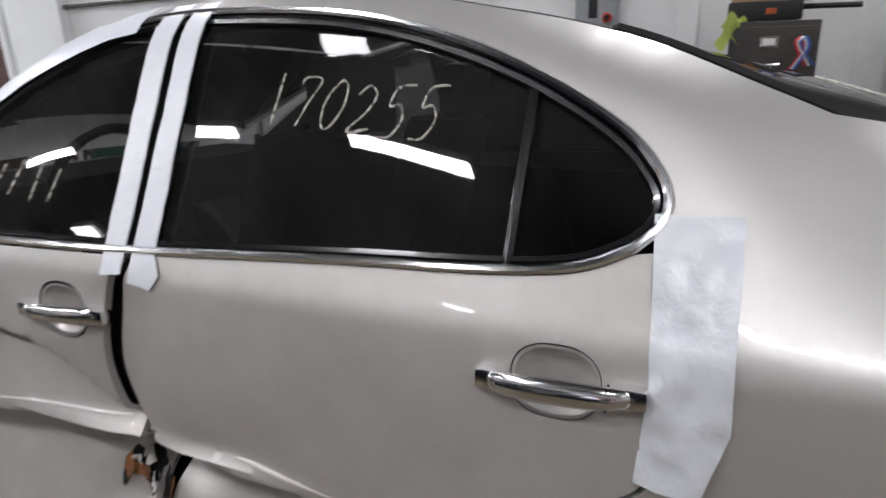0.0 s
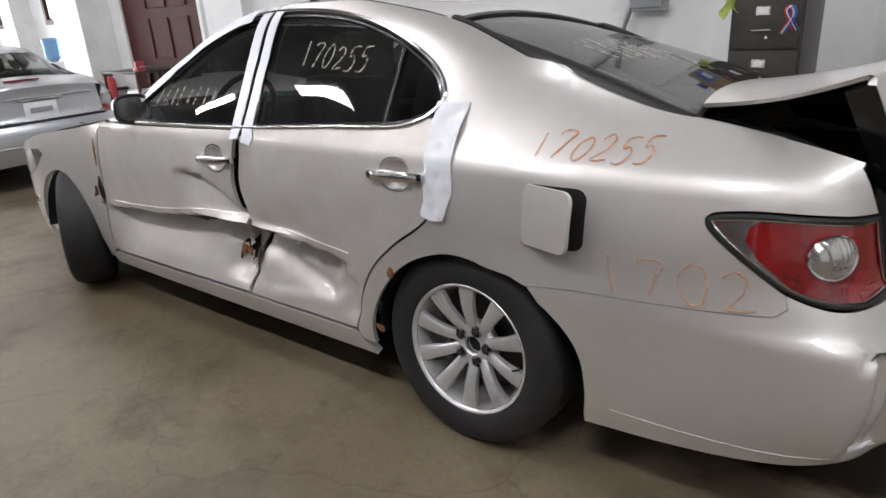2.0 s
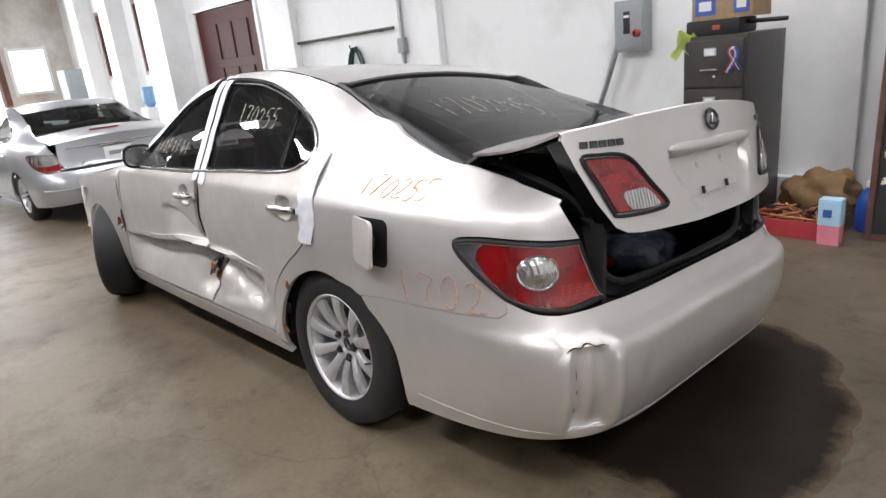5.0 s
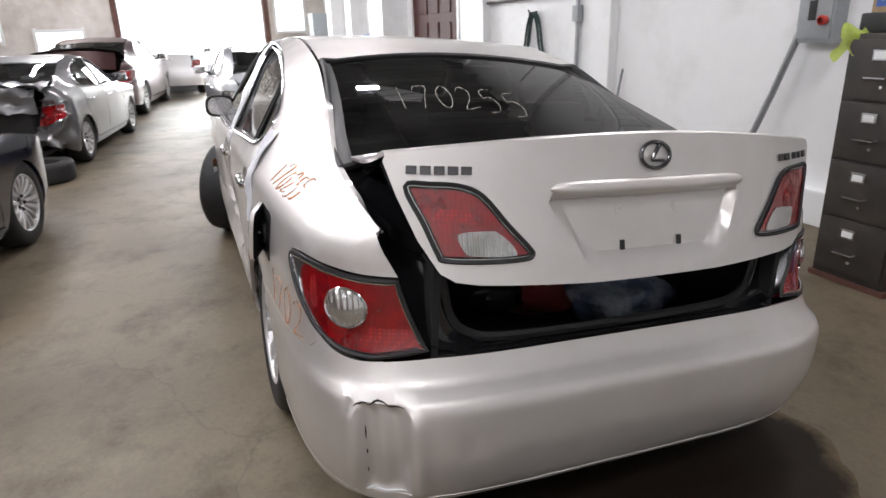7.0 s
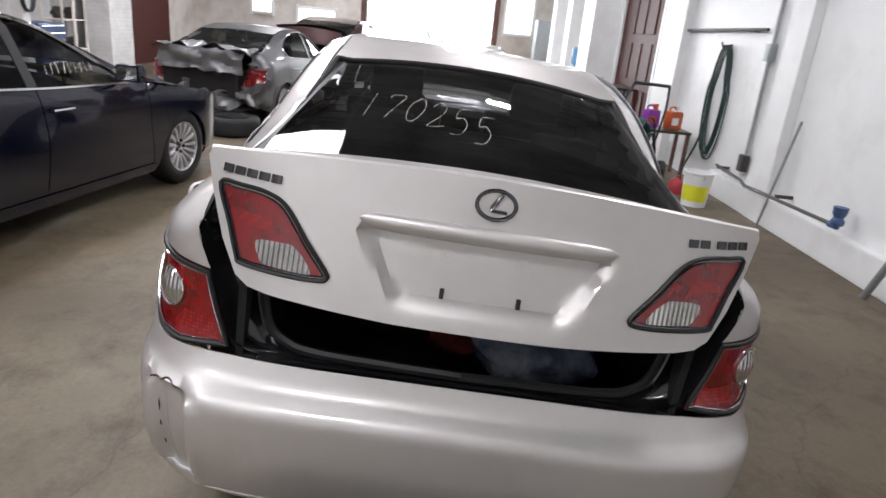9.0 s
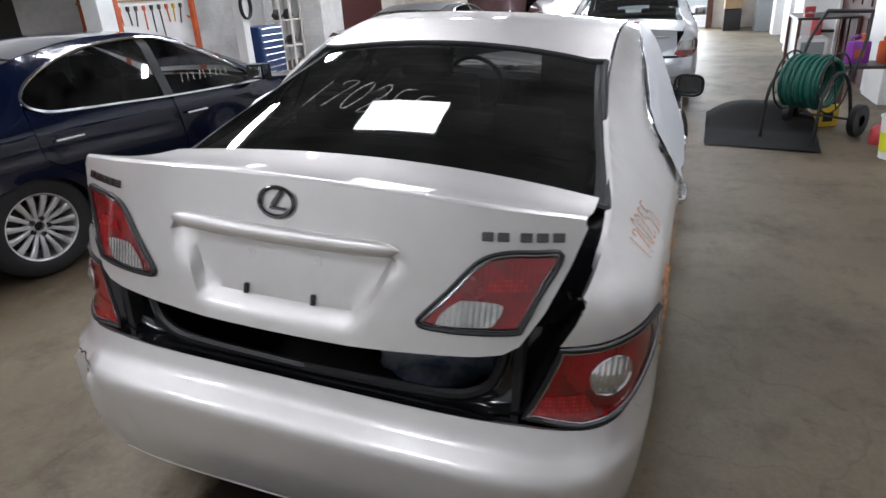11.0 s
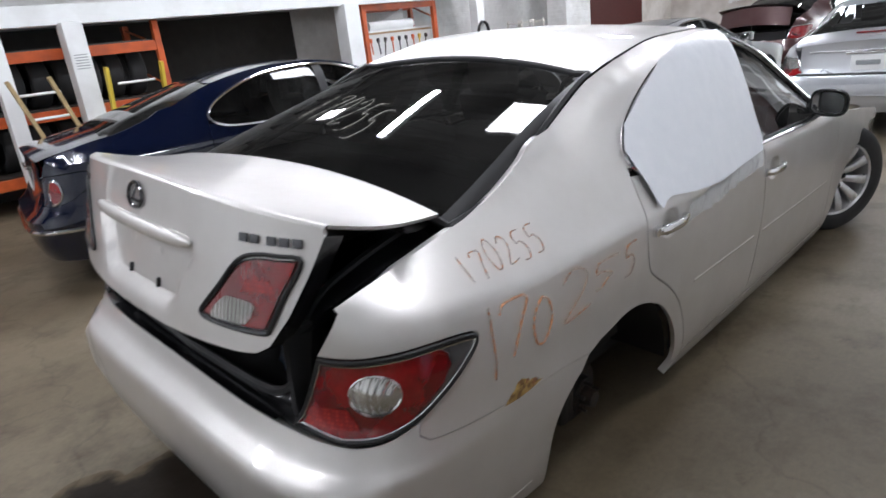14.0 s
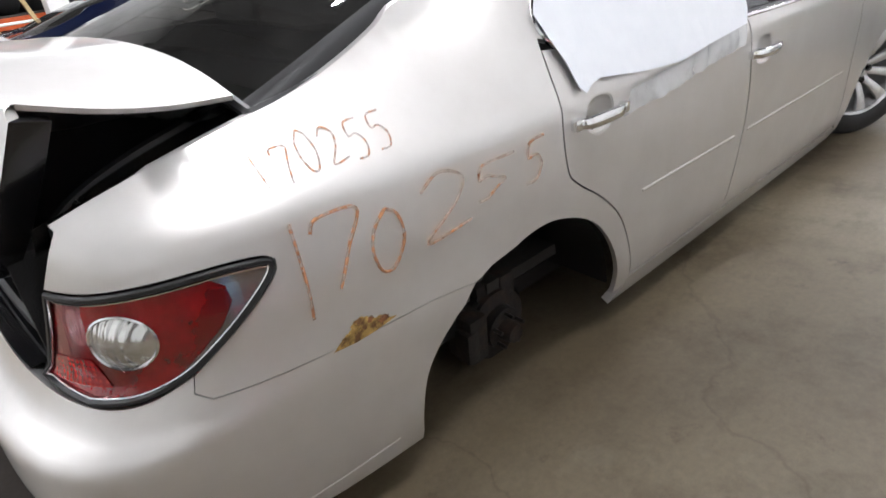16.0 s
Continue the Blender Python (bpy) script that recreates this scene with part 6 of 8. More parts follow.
torn(-1.155, 0.455, 0.062, 0.058, 1, SEAL, "black tear at the pillar", 0.003)
torn(-1.085, 0.405, 0.022, 0.075, 2, SEAL, "black tear at the pillar", 0.004)
torn(-1.165, 0.440, 0.040, 0.020, 3, RUST, "torn rusty sheet metal", 0.010, 0.020)
torn(-1.130, 0.418, 0.032, 0.018, 14, RUST, "torn rusty sheet metal", 0.014, 0.016)
torn(-1.205, 0.452, 0.018, 0.030, 4, RUST, "torn rusty sheet metal", 0.006, 0.014)
torn(-1.150, 0.492, 0.050, 0.026, 5, SCUFFED, "bent scrap of painted metal", 0.014, 0.030)
torn(-1.118, 0.440, 0.026, 0.014, 15, TAPE, "pale curled scrap of primer", 0.018, 0.018)
torn(-1.175, 0.468, 0.022, 0.012, 16, SCUFFED, "bent scrap of painted metal", 0.016, 0.022)
torn(-1.215, 0.425, 0.008, 0.030, 17, SEAL, "black tear at the pillar", 0.006)
torn(-1.052, 0.445, 0.010, 0.034, 18, RUST, "torn rusty door edge", 0.006, 0.012)
torn(-2.235, 0.60, 0.030, 0.075, 6, SEAL, "black tear at the fender edge", 0.003)
torn(-2.25, 0.60, 0.020, 0.035, 7, RUST, "torn rusty fender edge", 0.007, 0.03)
torn(-2.21, 0.565, 0.016, 0.020, 8, PAINT, "bent scrap of painted metal", 0.007, 0.03)
torn(-2.235, 0.80, 0.010, 0.07, 9, RUST, "rusty streak along the door seam", 0.003)
torn(-0.345, 0.33, 0.020, 0.016, 10, RUST, "rusty chip at the sill", 0.003)
scab(flank(-1)(-0.275, 0.55), (0.014, 0.02), 6.0, RUST, "rust_spot", "small rust spot", -1)
rnd = random.Random(21)
for k in range(11):
    x = 0.44 + 0.085 * k / 10 + rnd.uniform(-0.006, 0.006)
    size = rnd.uniform(0.008, 0.017) * (1.25 if 3 < k < 8 else 0.8)
    scab(flank(1)(px(x), 0.646 + 0.012 * math.sin(k * 0.3) + rnd.uniform(-0.006, 0.010)), (size * 1.2, size * 0.8), k * 1.7, FILLER if k % 4 else RUST, "filler_crumb", "ochre crumb of cracked body filler", 1, 0.3)
part("filler_stain", skin_bm(flank(1, False, 0.0012), [Vector((px(x), z)) for x, z in ((0.40, 0.642), (0.44, 0.653), (0.48, 0.667), (0.52, 0.662), (0.545, 0.648), (0.555, 0.636), (0.50, 0.632), (0.45, 0.634))], step=0.012, depth=0), FILLER, car, "ochre filler smear along the bumper seam")
for k, (ua, ub) in enumerate(((-0.085, -0.03), (-0.035, 0.03), (0.02, 0.075))):
    gash = [tail()(-(P_END - px(1.0) - u), 0.598 - 2.6 * (u - 0.005) ** 2 + 0.003 * math.sin(u * 90 + k))[0] for u in lin(ua, ub, 12)]
    part("scrape", tube_bm(gash, lambda t: 0.001 + (0.005 if k < 2 else 0.0025) * math.sin(math.pi * t), 5, flat=0.5), DARKSTEEL, car, "dark scrape on the bumper corner")
for za, zb in ((0.52, 0.48), (0.45, 0.43), (0.38, 0.36)):
    part("scrape", tube_bm([tail()(-(P_END - px(1.0) + 0.055), z)[0] for z in lin(za, zb, 5)], lambda t: 0.0006 + 0.0018 * math.sin(math.pi * t), 5), DARKSTEEL, car, "dark scrape on the bumper corner")
chip = [tail()(-(P_END - px(1.0) - u), 0.30)[0] for u in lin(-0.06, 0.06, 9)]
part("scrape", tube_bm(chip, lambda t: 0.003 + 0.006 * math.sin(math.pi * t), 5, flat=0.5), TAPE, car, "pale cracked plastic edge")
part("bumper_crease", tube_bm([tail()(w, 0.296)[0] for w in lin(-(P_END - px(0.43)), P_END - px(0.43), 70)], 0.002, 5), PAINT, car)
part("tow_eye", tube_bm([(1.0, 0.42 + 0.04 * math.cos(a), 0.24 + 0.03 * math.sin(a)) for a in lin(0, 6.28, 13)[:-1]], 0.008, 6, closed=True), DARKSTEEL, car)

# things left in the boot
CLOUD = material("printed_plastic", (0.16, 0.20, 0.30), 0.25, grain=0.3, scale=14, stain=(0.5, 0.55, 0.62), stain_scale=9, bump=0.1)
REDCLOTH = material("red_cloth", (0.16, 0.02, 0.02), 0.9, grain=0.5, scale=90, bump=0.3)
BLACKBAG = material("black_plastic_bag", (0.01, 0.01, 0.011), 0.25, grain=0.2, scale=20, bump=0.4)


def crumpled(name, label, category, at, size, seed, mat, rough=0.35):
    bm = bmesh.new()
    bmesh.ops.create_icosphere(bm, subdivisions=4, radius=1)
    for v in bm.verts:
        d = 1 + rough * noise.noise(v.co * 1.6 + Vector((seed, 1, 2))) + 0.5 * rough * abs(noise.noise(v.co * 4.5 + Vector((2, seed, 0))))
        v.co = Vector((v.co.x * size[0] * d, v.co.y * size[1] * d, max(-1.0, v.co.z * d * 1.1) * size[2]))
    ob = part(name, bm, mat)
    ob.matrix_world = CAR_POSE @ pose(at[0], at[1], at[2] + size[2])
    return tagged(ob, label, category)


crumpled("plastic_bag", "pale blue printed plastic bag lying in the boot", "bag", (0.66, 0.26, 0.512), (0.16, 0.2, 0.08), 2, CLOUD)
crumpled("cloth", "dark red cloth bundle lying in the boot", "cloth", (0.45, 0.02, 0.512), (0.2, 0.16, 0.08), 5, REDCLOTH)
crumpled("rubbish_bag", "glossy black rubbish bag lying in the boot", "bag", (0.42, -0.2, 0.512), (0.2, 0.22, 0.11), 7, BLACKBAG)

# ---- other cars ----
def other_car(label, paint, m, lamp=None, glass=GLASS, spokes=10, trim=CHROME, crushed=0.0, lid_up=0.0, detail=0.06, broad=0.03, group="parked cars", plate=True, radius=1.0, oval=False):
    c = thing("sedan", label, "car", m, group)
    lamp = lamp or REDLENS
    def rough_at(f):
        def g(p, z):
            q, n = f(p, z)
            if crushed and q.x > 0.5:
                k = crushed * bump01(q.x, 0.75, 2, 0.3)
                q = q - n * k * (0.10 + 0.16 * noise.noise(q * 5) + 0.06 * noise.noise(q * 14)) - Vector((0.12 * k, 0, 0))
            return q, n
        return g
    for s in (-1, 1):
        F = rough_at(flank(s))
        part("quarter_panel", skin_bm(F, quarter_outline(), step=detail, gap=0.002), paint, c)
        part("rear_door", skin_bm(F, BELT[10:] + DOOR_REAR[1:] + [Vector((-0.75, 0.285))] + PILLAR_B[::-1], step=detail, gap=0.004), paint, c)
        part("front_door", skin_bm(F, PILLAR_B + [Vector((-1.6, 0.28))] + SEAM_A[::-1] + BELT[:11], step=detail, gap=0.004), paint, c)
        sill = [Vector((-0.45, 0.245)), Vector((-0.465, 0.277)), Vector((-1.09, 0.277)), Vector((-2.26, 0.267)), Vector((-2.33, 0.24)), Vector((-2.31, 0.19)), Vector((-0.41, 0.185))]
        part("sill", skin_bm(F, sill, step=detail, depth=0.08), paint, c)
        fender = SEAM_A + [Vector((-2.31, 0.24))] + [v for v in ARCH_F[::-1]] + flat_pts([(-3.16, 0.24), (-3.5, 0.26), (-3.62, 0.36), (-3.64, 0.5), (-3.5, 0.64), (-3.25, 0.765), (-3.0, 0.83), (-2.7, 0.875), (-2.4, 0.91), (-2.2, 0.945)])
        part("front_fender", skin_bm(F, fender, step=detail, gap=0.004), paint, c)
        part("inner_shell", skin_bm(flank(s, False, -0.045), [Vector((-2.3, 0.26))] + [Vector((x, z_shoulder(x) - 0.01)) for x in (-2.3, -1.6, -1, -0.2)] + [Vector((-0.12, 0.7)), Vector((-0.36, 0.5)), Vector((-0.45, 0.26))], step=0.12, depth=0), SEAL, c)
        GL = flank(s, False, -0.014)
        fg = [v for v in BELT if v.x < -1.11] + [Vector((-1.11, 0.978)), Vector((-1.12, 1.40))] + [v for v in LIGHT_TOP if v.x < -1.13]
        rg = [Vector((-1.05, 0.98))] + [v for v in BELT if v.x > -1.03] + [v for v in LIGHT_TOP[1:] if v.x > -1.03] + [Vector((-1.06, 1.405))]
        part("front_window", skin_bm(GL, fg, step=0.08, depth=0.003), glass, c)
        part("rear_window", skin_bm(GL, rg, step=0.08, depth=0.003), glass, c)
        part("pillar", skin_bm(flank(s, False, -0.006), [Vector((-1.12, 0.975)), Vector((-1.045, 0.98)), Vector((-1.055, 1.408)), Vector((-1.13, 1.402))], step=0.06, depth=0.01), SEAL, c)
        part("window_trim", tube_bm([flank(s, False, 0.002)(v.x, v.y)[0] for v in (BELT + LIGHT_TOP[1:-1])[::2]], 0.011, 5, closed=True), trim, c)
        for hx, hz in ((-0.27, 0.86), (-1.25, 0.84)):
            part("door_handle", tube_bm([F(hx + u, hz)[0] + Vector((0, s * 0.022, 0)) for u in lin(-0.09, 0.09, 5)], 0.011, 6), trim, c)
        if oval:
            part("lamp_surround", skin_bm(rough_at(flank(s)), lamp_outline(), step=0.04, depth=0), paint, c)
            shape = [Vector((px(0.97) + 0.06 * math.cos(a), 0.765 + 0.085 * math.sin(a))) for a in lin(0, 6.283, 25)[:-1]]
        else:
            shape = lamp_outline()
        la = part("tail_lamp", skin_bm(rough_at(flank(s, False, 0.004 if oval else 0.0)), shape, step=0.04, gap=0.008, depth=0.02), lamp, c, "red tail lamp")
        part("lamp_seal", tube_bm([rough_at(flank(s, False, 0.002))(v.x, v.y)[0] for v in dense(shape, 0.06)], 0.006, 5, closed=True), trim, la)
        mir = part("door_mirror", box_bm((0.10, 0.19, 0.13), (-1.87, s * 0.985, 1.045), 0.035), paint, c)
        part("mirror_glass", box_bm((0.004, 0.15, 0.10), (-1.818, s * 0.985, 1.045), 0.001), CHROME, mir)
        part("mirror_foot", tube_bm([(-1.88, s * 0.80, 0.985), (-1.88, s * 0.92, 1.0)], 0.02, 6), SEAL, mir)
        for cx in (0.01, -2.71):
            hb = grid_bm(lambda a, t: Vector((cx + 0.40 * math.cos(a), s * (0.52 + 0.33 * t), 0.27 + 0.395 * math.sin(a))), lin(0.02, math.pi - 0.02, 12), lin(0, 1, 2))
            hb.faces.new([hb.verts.new((cx + 0.40 * math.cos(a), s * 0.52, 0.27 + 0.395 * math.sin(a))) for a in lin(0.02, math.pi - 0.02, 12)])
            part("wheel_house", hb, SEAL, c)
            w = wheel(c, spokes, radius, label="alloy wheel with a black tyre", broad=broad)
            set_wheel(w, cx, s * 0.765, 0.335, 90 - 90 * s, 0.2)
    T = rough_at(tail(False))
    part("rear_bumper", skin_bm(T, bumper_outline(), step=detail, depth=0.02), paint, c)
    if not lid_up:
        def back(i, w):
            q = T(w, min(0.675 + 0.05 * i, 0.955))[0]
            return q if i < 6 else Vector((1.02 + 0.045 * (1 - (q.y / 0.67) ** 2), q.y, z_rail(1.02) + 0.045 * (1 - min(1.0, abs(q.y) / 0.67) ** 2) + 0.002))
        part("tail_panel", grid_bm(back, range(7), lin(-(P_END - py(0.6)), P_END - py(0.6), 21), flip=True), paint, c)
        if plate:
            q = T(0.0001, 0.8)[0]
            part("number_plate", box_bm((0.012, 0.32, 0.16), q + Vector((0.008, 0, 0)), 0.003), WALLPAINT, c, "pale blank plate")
            part("tail_trim", box_bm((0.025, 0.42, 0.022), q + Vector((0.01, 0, 0.105)), 0.006), trim, c)
    turn = Matrix.Translation((0.6, 0, 1.1)) @ Matrix.Rotation(radians(-lid_up), 4, "Y") @ Matrix.Translation((-0.6, 0, -1.1))
    def deck(x, u):
        q = Vector((x + 0.045 * (1 - u * u) * (x > 0.9), u * (y_rail(x) - 0.004), z_rail(x) + 0.045 * (1 - u * u)))
        if crushed:
            q += Vector((-0.05 * (x > 0.9), 0, 0.12 * crushed * noise.noise(q * 5)))
        return turn @ q
    part("boot_lid", grid_bm(deck, lin(0.56, 1.02, 10), lin(-1, 1, 17)), paint, c)
    if lid_up:
        def lid_back(z, u):
            q = Vector((1.03 - 0.10 * u * u - 0.25 * (0.98 - z), u * 0.64, z))
            q += Vector((0.10 * crushed * noise.noise(q * 6 + Vector((3, 0, 0))), 0, 0.05 * crushed * noise.noise(q * 9)))
            return turn @ q
        part("lid_face", grid_bm(lid_back, lin(0.70, 1.0, 9), lin(-1, 1, 19)), paint, c)
        part("boot_well", box_bm((0.7, 1.1, 0.3), (0.6, 0, 0.66)), SEAL, c, smooth=False)
    part("roof", grid_bm(lambda x, u: roof_at(u, x), lin(-1.42, -0.235, 12), lin(-1, 1, 13)), paint, c)
    part("rear_screen", grid_bm(lambda x, u: screen_at(x, u), lin(-0.232, 0.60, 10), lin(-1, 1, 13), flip=True), glass, c)
    part("windscreen", grid_bm(lambda t, u: Vector((-1.42 - 0.78 * t - 0.10 * (1 - u * u), u * (0.60 + 0.13 * t), z_rail(-1.42) + 0.02 * (1 - u * u) - 0.355 * t)), lin(0, 1, 6), lin(-1, 1, 9)), LIGHTGLASS, c)
    part("bonnet", grid_bm(bonnet_at, lin(-3.66, -2.16, 10), lin(-1, 1, 11), flip=True), paint, c)
    part("front_bumper", grid_bm(lambda z, u: Vector((-3.62 - 0.06 * (1 - u * u) + 0.2 * u ** 4, u * 0.66, z)), lin(0.22, 0.64, 6), lin(-1, 1, 15)), paint, c)
    bm = box_bm((3.2, 1.2, 0.06), (-1.35, 0, 0.24))
    box_bm((1.0, 1.2, 0.06), (0.45, 0, 0.28), bm=bm)
    box_bm((0.5, 1.24, 0.04), (0.26, 0, 1.06), bm=bm)
    part("underbody", bm, SEAL, c, smooth=False)
    for y in (-0.36, 0.36):
        part("front_seat", seat(-1.25, y, 0.5), INTERIOR, c)
        part("headrest", box_bm((0.1, 0.27, 0.18), (-0.86, y, 1.22), 0.045), INTERIOR, c)
    part("rear_bench", seat(-0.35, 0, 1.2), INTERIOR, c)
    return c


blue = other_car("dark blue sedan with chrome window trim and multi-spoke wheels", BLUE, pose(-0.49, -3.57, 0, 0, 0, -9.7) @ Matrix.Diagonal((1, 1, 0.945, 1)), spokes=15, broad=0.022, detail=0.05, oval=True)
bm = bmesh.new()
rnd = random.Random(9)
for k in range(9):
    u = -1.25 - k * 0.055
    tube_bm([flank(1, False, -0.010)(u, 1.06)[0], flank(1, False, -0.010)(u - rnd.uniform(0.01, 0.04), 1.12)[0]], 0.0025, 5, bm)
part("marker_number", bm, CHALK_W, blue, "row of white marker strokes")
part("bumper_strip", tube_bm([tail(False)(w, 0.50)[0] + Vector((0.004, 0, 0)) for w in lin(-(P_END - px(0.45)), P_END - px(0.45), 40)], 0.016, 6), CHROME, blue, "chrome bumper strip")
silver = other_car("silver sedan with clear tail lamps and a black mirror", SILVER, pose(-6.75, 0.21, 0, 0, 0, 1.0) @ Matrix.Diagonal((0.94, 0.93, 0.90, 1)), glass=LIGHTGLASS)
for sd in (-1, 1):
    glassy = [Vector((px(x), z)) for x, z in ((0.70, 0.872), (0.80, 0.882), (0.95, 0.88))] + [Vector((py(0.645), 0.868)), Vector((py(0.60), 0.765))] + [Vector((px(x), z)) for x, z in ((0.99, 0.75), (0.86, 0.755), (0.76, 0.81))]
    lens = part("clear_lens", skin_bm(flank(sd, False, 0.006), glassy, step=0.03, depth=0.004), CLEARLENS, silver, "clear cracked upper lamp lens")
    for k in range(3):
        part("lens_rib", tube_bm([flank(sd, False, 0.010)(px(0.78 + 0.07 * k), z)[0] for z in lin(0.775, 0.875, 5)], 0.004, 5), SEAL, lens)
part("lid_gap", tube_bm([tail(False)(w, 0.682)[0] for w in lin(-0.62, 0.62, 25)], 0.016, 6), SEAL, silver, "dark gap under the boot lid")
part("lid_bar", tube_bm([tail(False)(w, 0.925)[0] + Vector((0.012, 0, 0)) for w in lin(-0.50, 0.50, 21)], 0.013, 7, flat=0.6), CHROME, silver, "chrome bar across the boot lid")
part("brake_lamp", box_bm((0.03, 0.34, 0.016), (0.80, 0, z_rail(0.8) + 0.055), 0.005), REDLENS, silver, "red high brake lamp")
part("bumper_lip", tube_bm([tail(False)(w, 0.46)[0] + Vector((0.003, 0, 0)) for w in lin(-0.9, 0.9, 31)], 0.010, 6), SILVER, silver)
part("text_bar", box_bm((0.004, 0.22, 0.05), tail(False)(0.0001, 0.8)[0] + Vector((0.018, 0, 0)), 0.001), GREYPAINT, silver, "grey bar of unreadable plate text")
other_car("grey sedan with its crushed tail and boot lid bent up", GREYSILVER, pose(-6.74, -2.98, 0, 0, 0, -8.5) @ Matrix.Diagonal((0.92, 0.90, 0.87, 1)), crushed=1.0, lid_up=18, glass=LIGHTGLASS)
other_car("dark red sedan with its boot lid raised", REDPAINT, pose(-11.9, -2.55, 0, 0, 0, -8), lid_up=32, detail=0.1)
other_car("white sedan standing beside the open bay door", WHITEPAINT, pose(-16.2, -1.25, 0, 0, 0, -4), detail=0.1, glass=LIGHTGLASS)

# ---- oil stain on the floor ----
rim = spline([(0.55, 0.55, 0), (0.95, 0.82, 0), (1.25, 0.72, 0), (1.40, 0.46, 0), (1.50, 0.26, 0), (1.50, 0.08, 0), (1.52, -0.10, 0), (1.49, -0.30, 0), (1.40, -0.57, 0), (1.28, -0.60, 0), (1.22, -0.48, 0), (0.95, -0.5, 0), (0.6, -0.45, 0), (0.3, -0.2, 0), (0.3, 0.3, 0)], 10, closed=True)
rim = [Vector((v.x + 0.035 * noise.noise(v * 9), v.y + 0.035 * noise.noise(v * 9 + Vector((5, 0, 0))))) for v in rim]


def floor_stain(rim, mat, label, soak=0.14):
    rim = shrink(rim, -0.07)
    bm = skin_bm(lambda x, y: (Vector((x, y, 0.004)), Vector((0, 0, 1))), rim, step=0.06, depth=0)
    ob = structure("floor_stain", bm, mat, label, "stain")
    a = ob.data.attributes.new("soaked", "FLOAT", "POINT")
    for v in ob.data.vertices:
        a.data[v.index].value = min(1.0, min((Vector((v.co.x, v.co.y)) - q).length for q in rim) / soak)
    return ob


floor_stain(rim, WET, "dark wet oil stain on the concrete")
rim = [Vector((2.14 + 0.34 * math.cos(a) * (1 + 0.3 * noise.noise(Vector((math.cos(a) * 2, math.sin(a) * 2, 7)))), -0.12 + 0.36 * math.sin(a))) for a in lin(0, 6.283, 40)[:-1]]
OLDSTAIN = floor_material("old_oil_stain", (0.11, 0.09, 0.06))
floor_stain(rim, OLDSTAIN, "brown old oil stain on the concrete")



# ---- beside the right wall ----
def filing_cabinet(x0, x1, y0, h):
    c = thing("filing_cabinet", "dark brown steel four-drawer filing cabinet", "cabinet")
    w, depth = x1 - x0, 0.68
    part("body", box_bm((w, depth, h), ((x0 + x1) / 2, y0 + depth / 2 + 0.012, h / 2), 0.008), DARKSTEEL, c)
    part("plinth", box_bm((w + 0.03, depth + 0.03, 0.03), ((x0 + x1) / 2, y0 + depth / 2 + 0.012, 0.015), 0.004), RUSTFRAME, c, smooth=False)
    dh = (h - 0.08) / 4
    for k in range(4):
        z = 0.06 + dh * (k + 0.5)
        d = part("drawer", box_bm((w - 0.03, 0.022, dh - 0.016), ((x0 + x1) / 2, y0 + 0.004, z), 0.006), DARKSTEEL, c)
        part("label_holder", box_bm((0.085, 0.008, 0.055), ((x0 + x1) / 2 - 0.02, y0 - 0.010, z + dh * 0.24), 0.003), CHROME, d, smooth=False)
        part("label_card", box_bm((0.06, 0.004, 0.034), ((x0 + x1) / 2 - 0.02, y0 - 0.016, z + dh * 0.24), 0.001), WALLPAINT, d, smooth=False)
        cx, zz = (x0 + x1) / 2 - 0.02, z - dh * 0.10
        part("handle", tube_bm([(cx - 0.06, y0 - 0.006, zz), (cx - 0.055, y0 - 0.03, zz - 0.005), (cx + 0.055, y0 - 0.03, zz - 0.005), (cx + 0.06, y0 - 0.006, zz)], 0.007, 7), CHROME, d)
        part("lock", lathe_bm([(0, 0.0), (0.009, 0.0), (0.010, 0.008)], 12, m=Matrix.Translation((cx + 0.03, y0 - 0.014, z - dh * 0.26))), CHROME, d)
    return c


filing_cabinet(-0.08, 0.345, 2.235, 1.355)
t = thing("tool_case", "flat black plastic tool case with a long handle", "case", pose(-0.05, -0.035, 0.015))
part("shell", box_bm((0.36, 0.30, 0.10), (0.13, 2.5, 1.392), 0.02), SEAL, t)
part("barrel", tube_bm([(0.2, 2.5, 1.41), (0.58, 2.42, 1.405)], 0.014, 8), SEAL, t)
part("sticker", box_bm((0.05, 0.004, 0.03), (0.16, 2.347, 1.39), 0.001), ORANGE, t)
bx = thing("cardboard_box", "open blue and brown cardboard box of supplies", "box", pose(-0.05, -0.035, 0.015))
CARD = material("brown_cardboard", (0.36, 0.25, 0.14), 0.8, grain=0.3, scale=40, stain=(0.28, 0.19, 0.1), stain_scale=6)
BLUECARD = material("blue_printed_card", (0.05, 0.12, 0.42), 0.5, grain=0.2, scale=10)
for dx, dy, sx, sy in ((0, -0.15, 0.40, 0.012), (0, 0.15, 0.40, 0.012), (-0.2, 0, 0.012, 0.30), (0.2, 0, 0.012, 0.30)):
    part("wall", box_bm((sx, sy, 0.24), (0.17 + dx, 2.56 + dy, 1.562), 0.002), CARD, bx, smooth=False)
part("base", box_bm((0.38, 0.28, 0.01), (0.17, 2.56, 1.448)), CARD, bx, smooth=False)
for x, wd in ((0.06, 0.14), (0.30, 0.1)):
    part("print", box_bm((wd, 0.004, 0.16), (x, 2.402, 1.55), 0.001), BLUECARD, bx, smooth=False)
    part("print", box_bm((wd * 0.6, 0.004, 0.06), (x, 2.3985, 1.53), 0.001), WALLPAINT, bx, smooth=False)
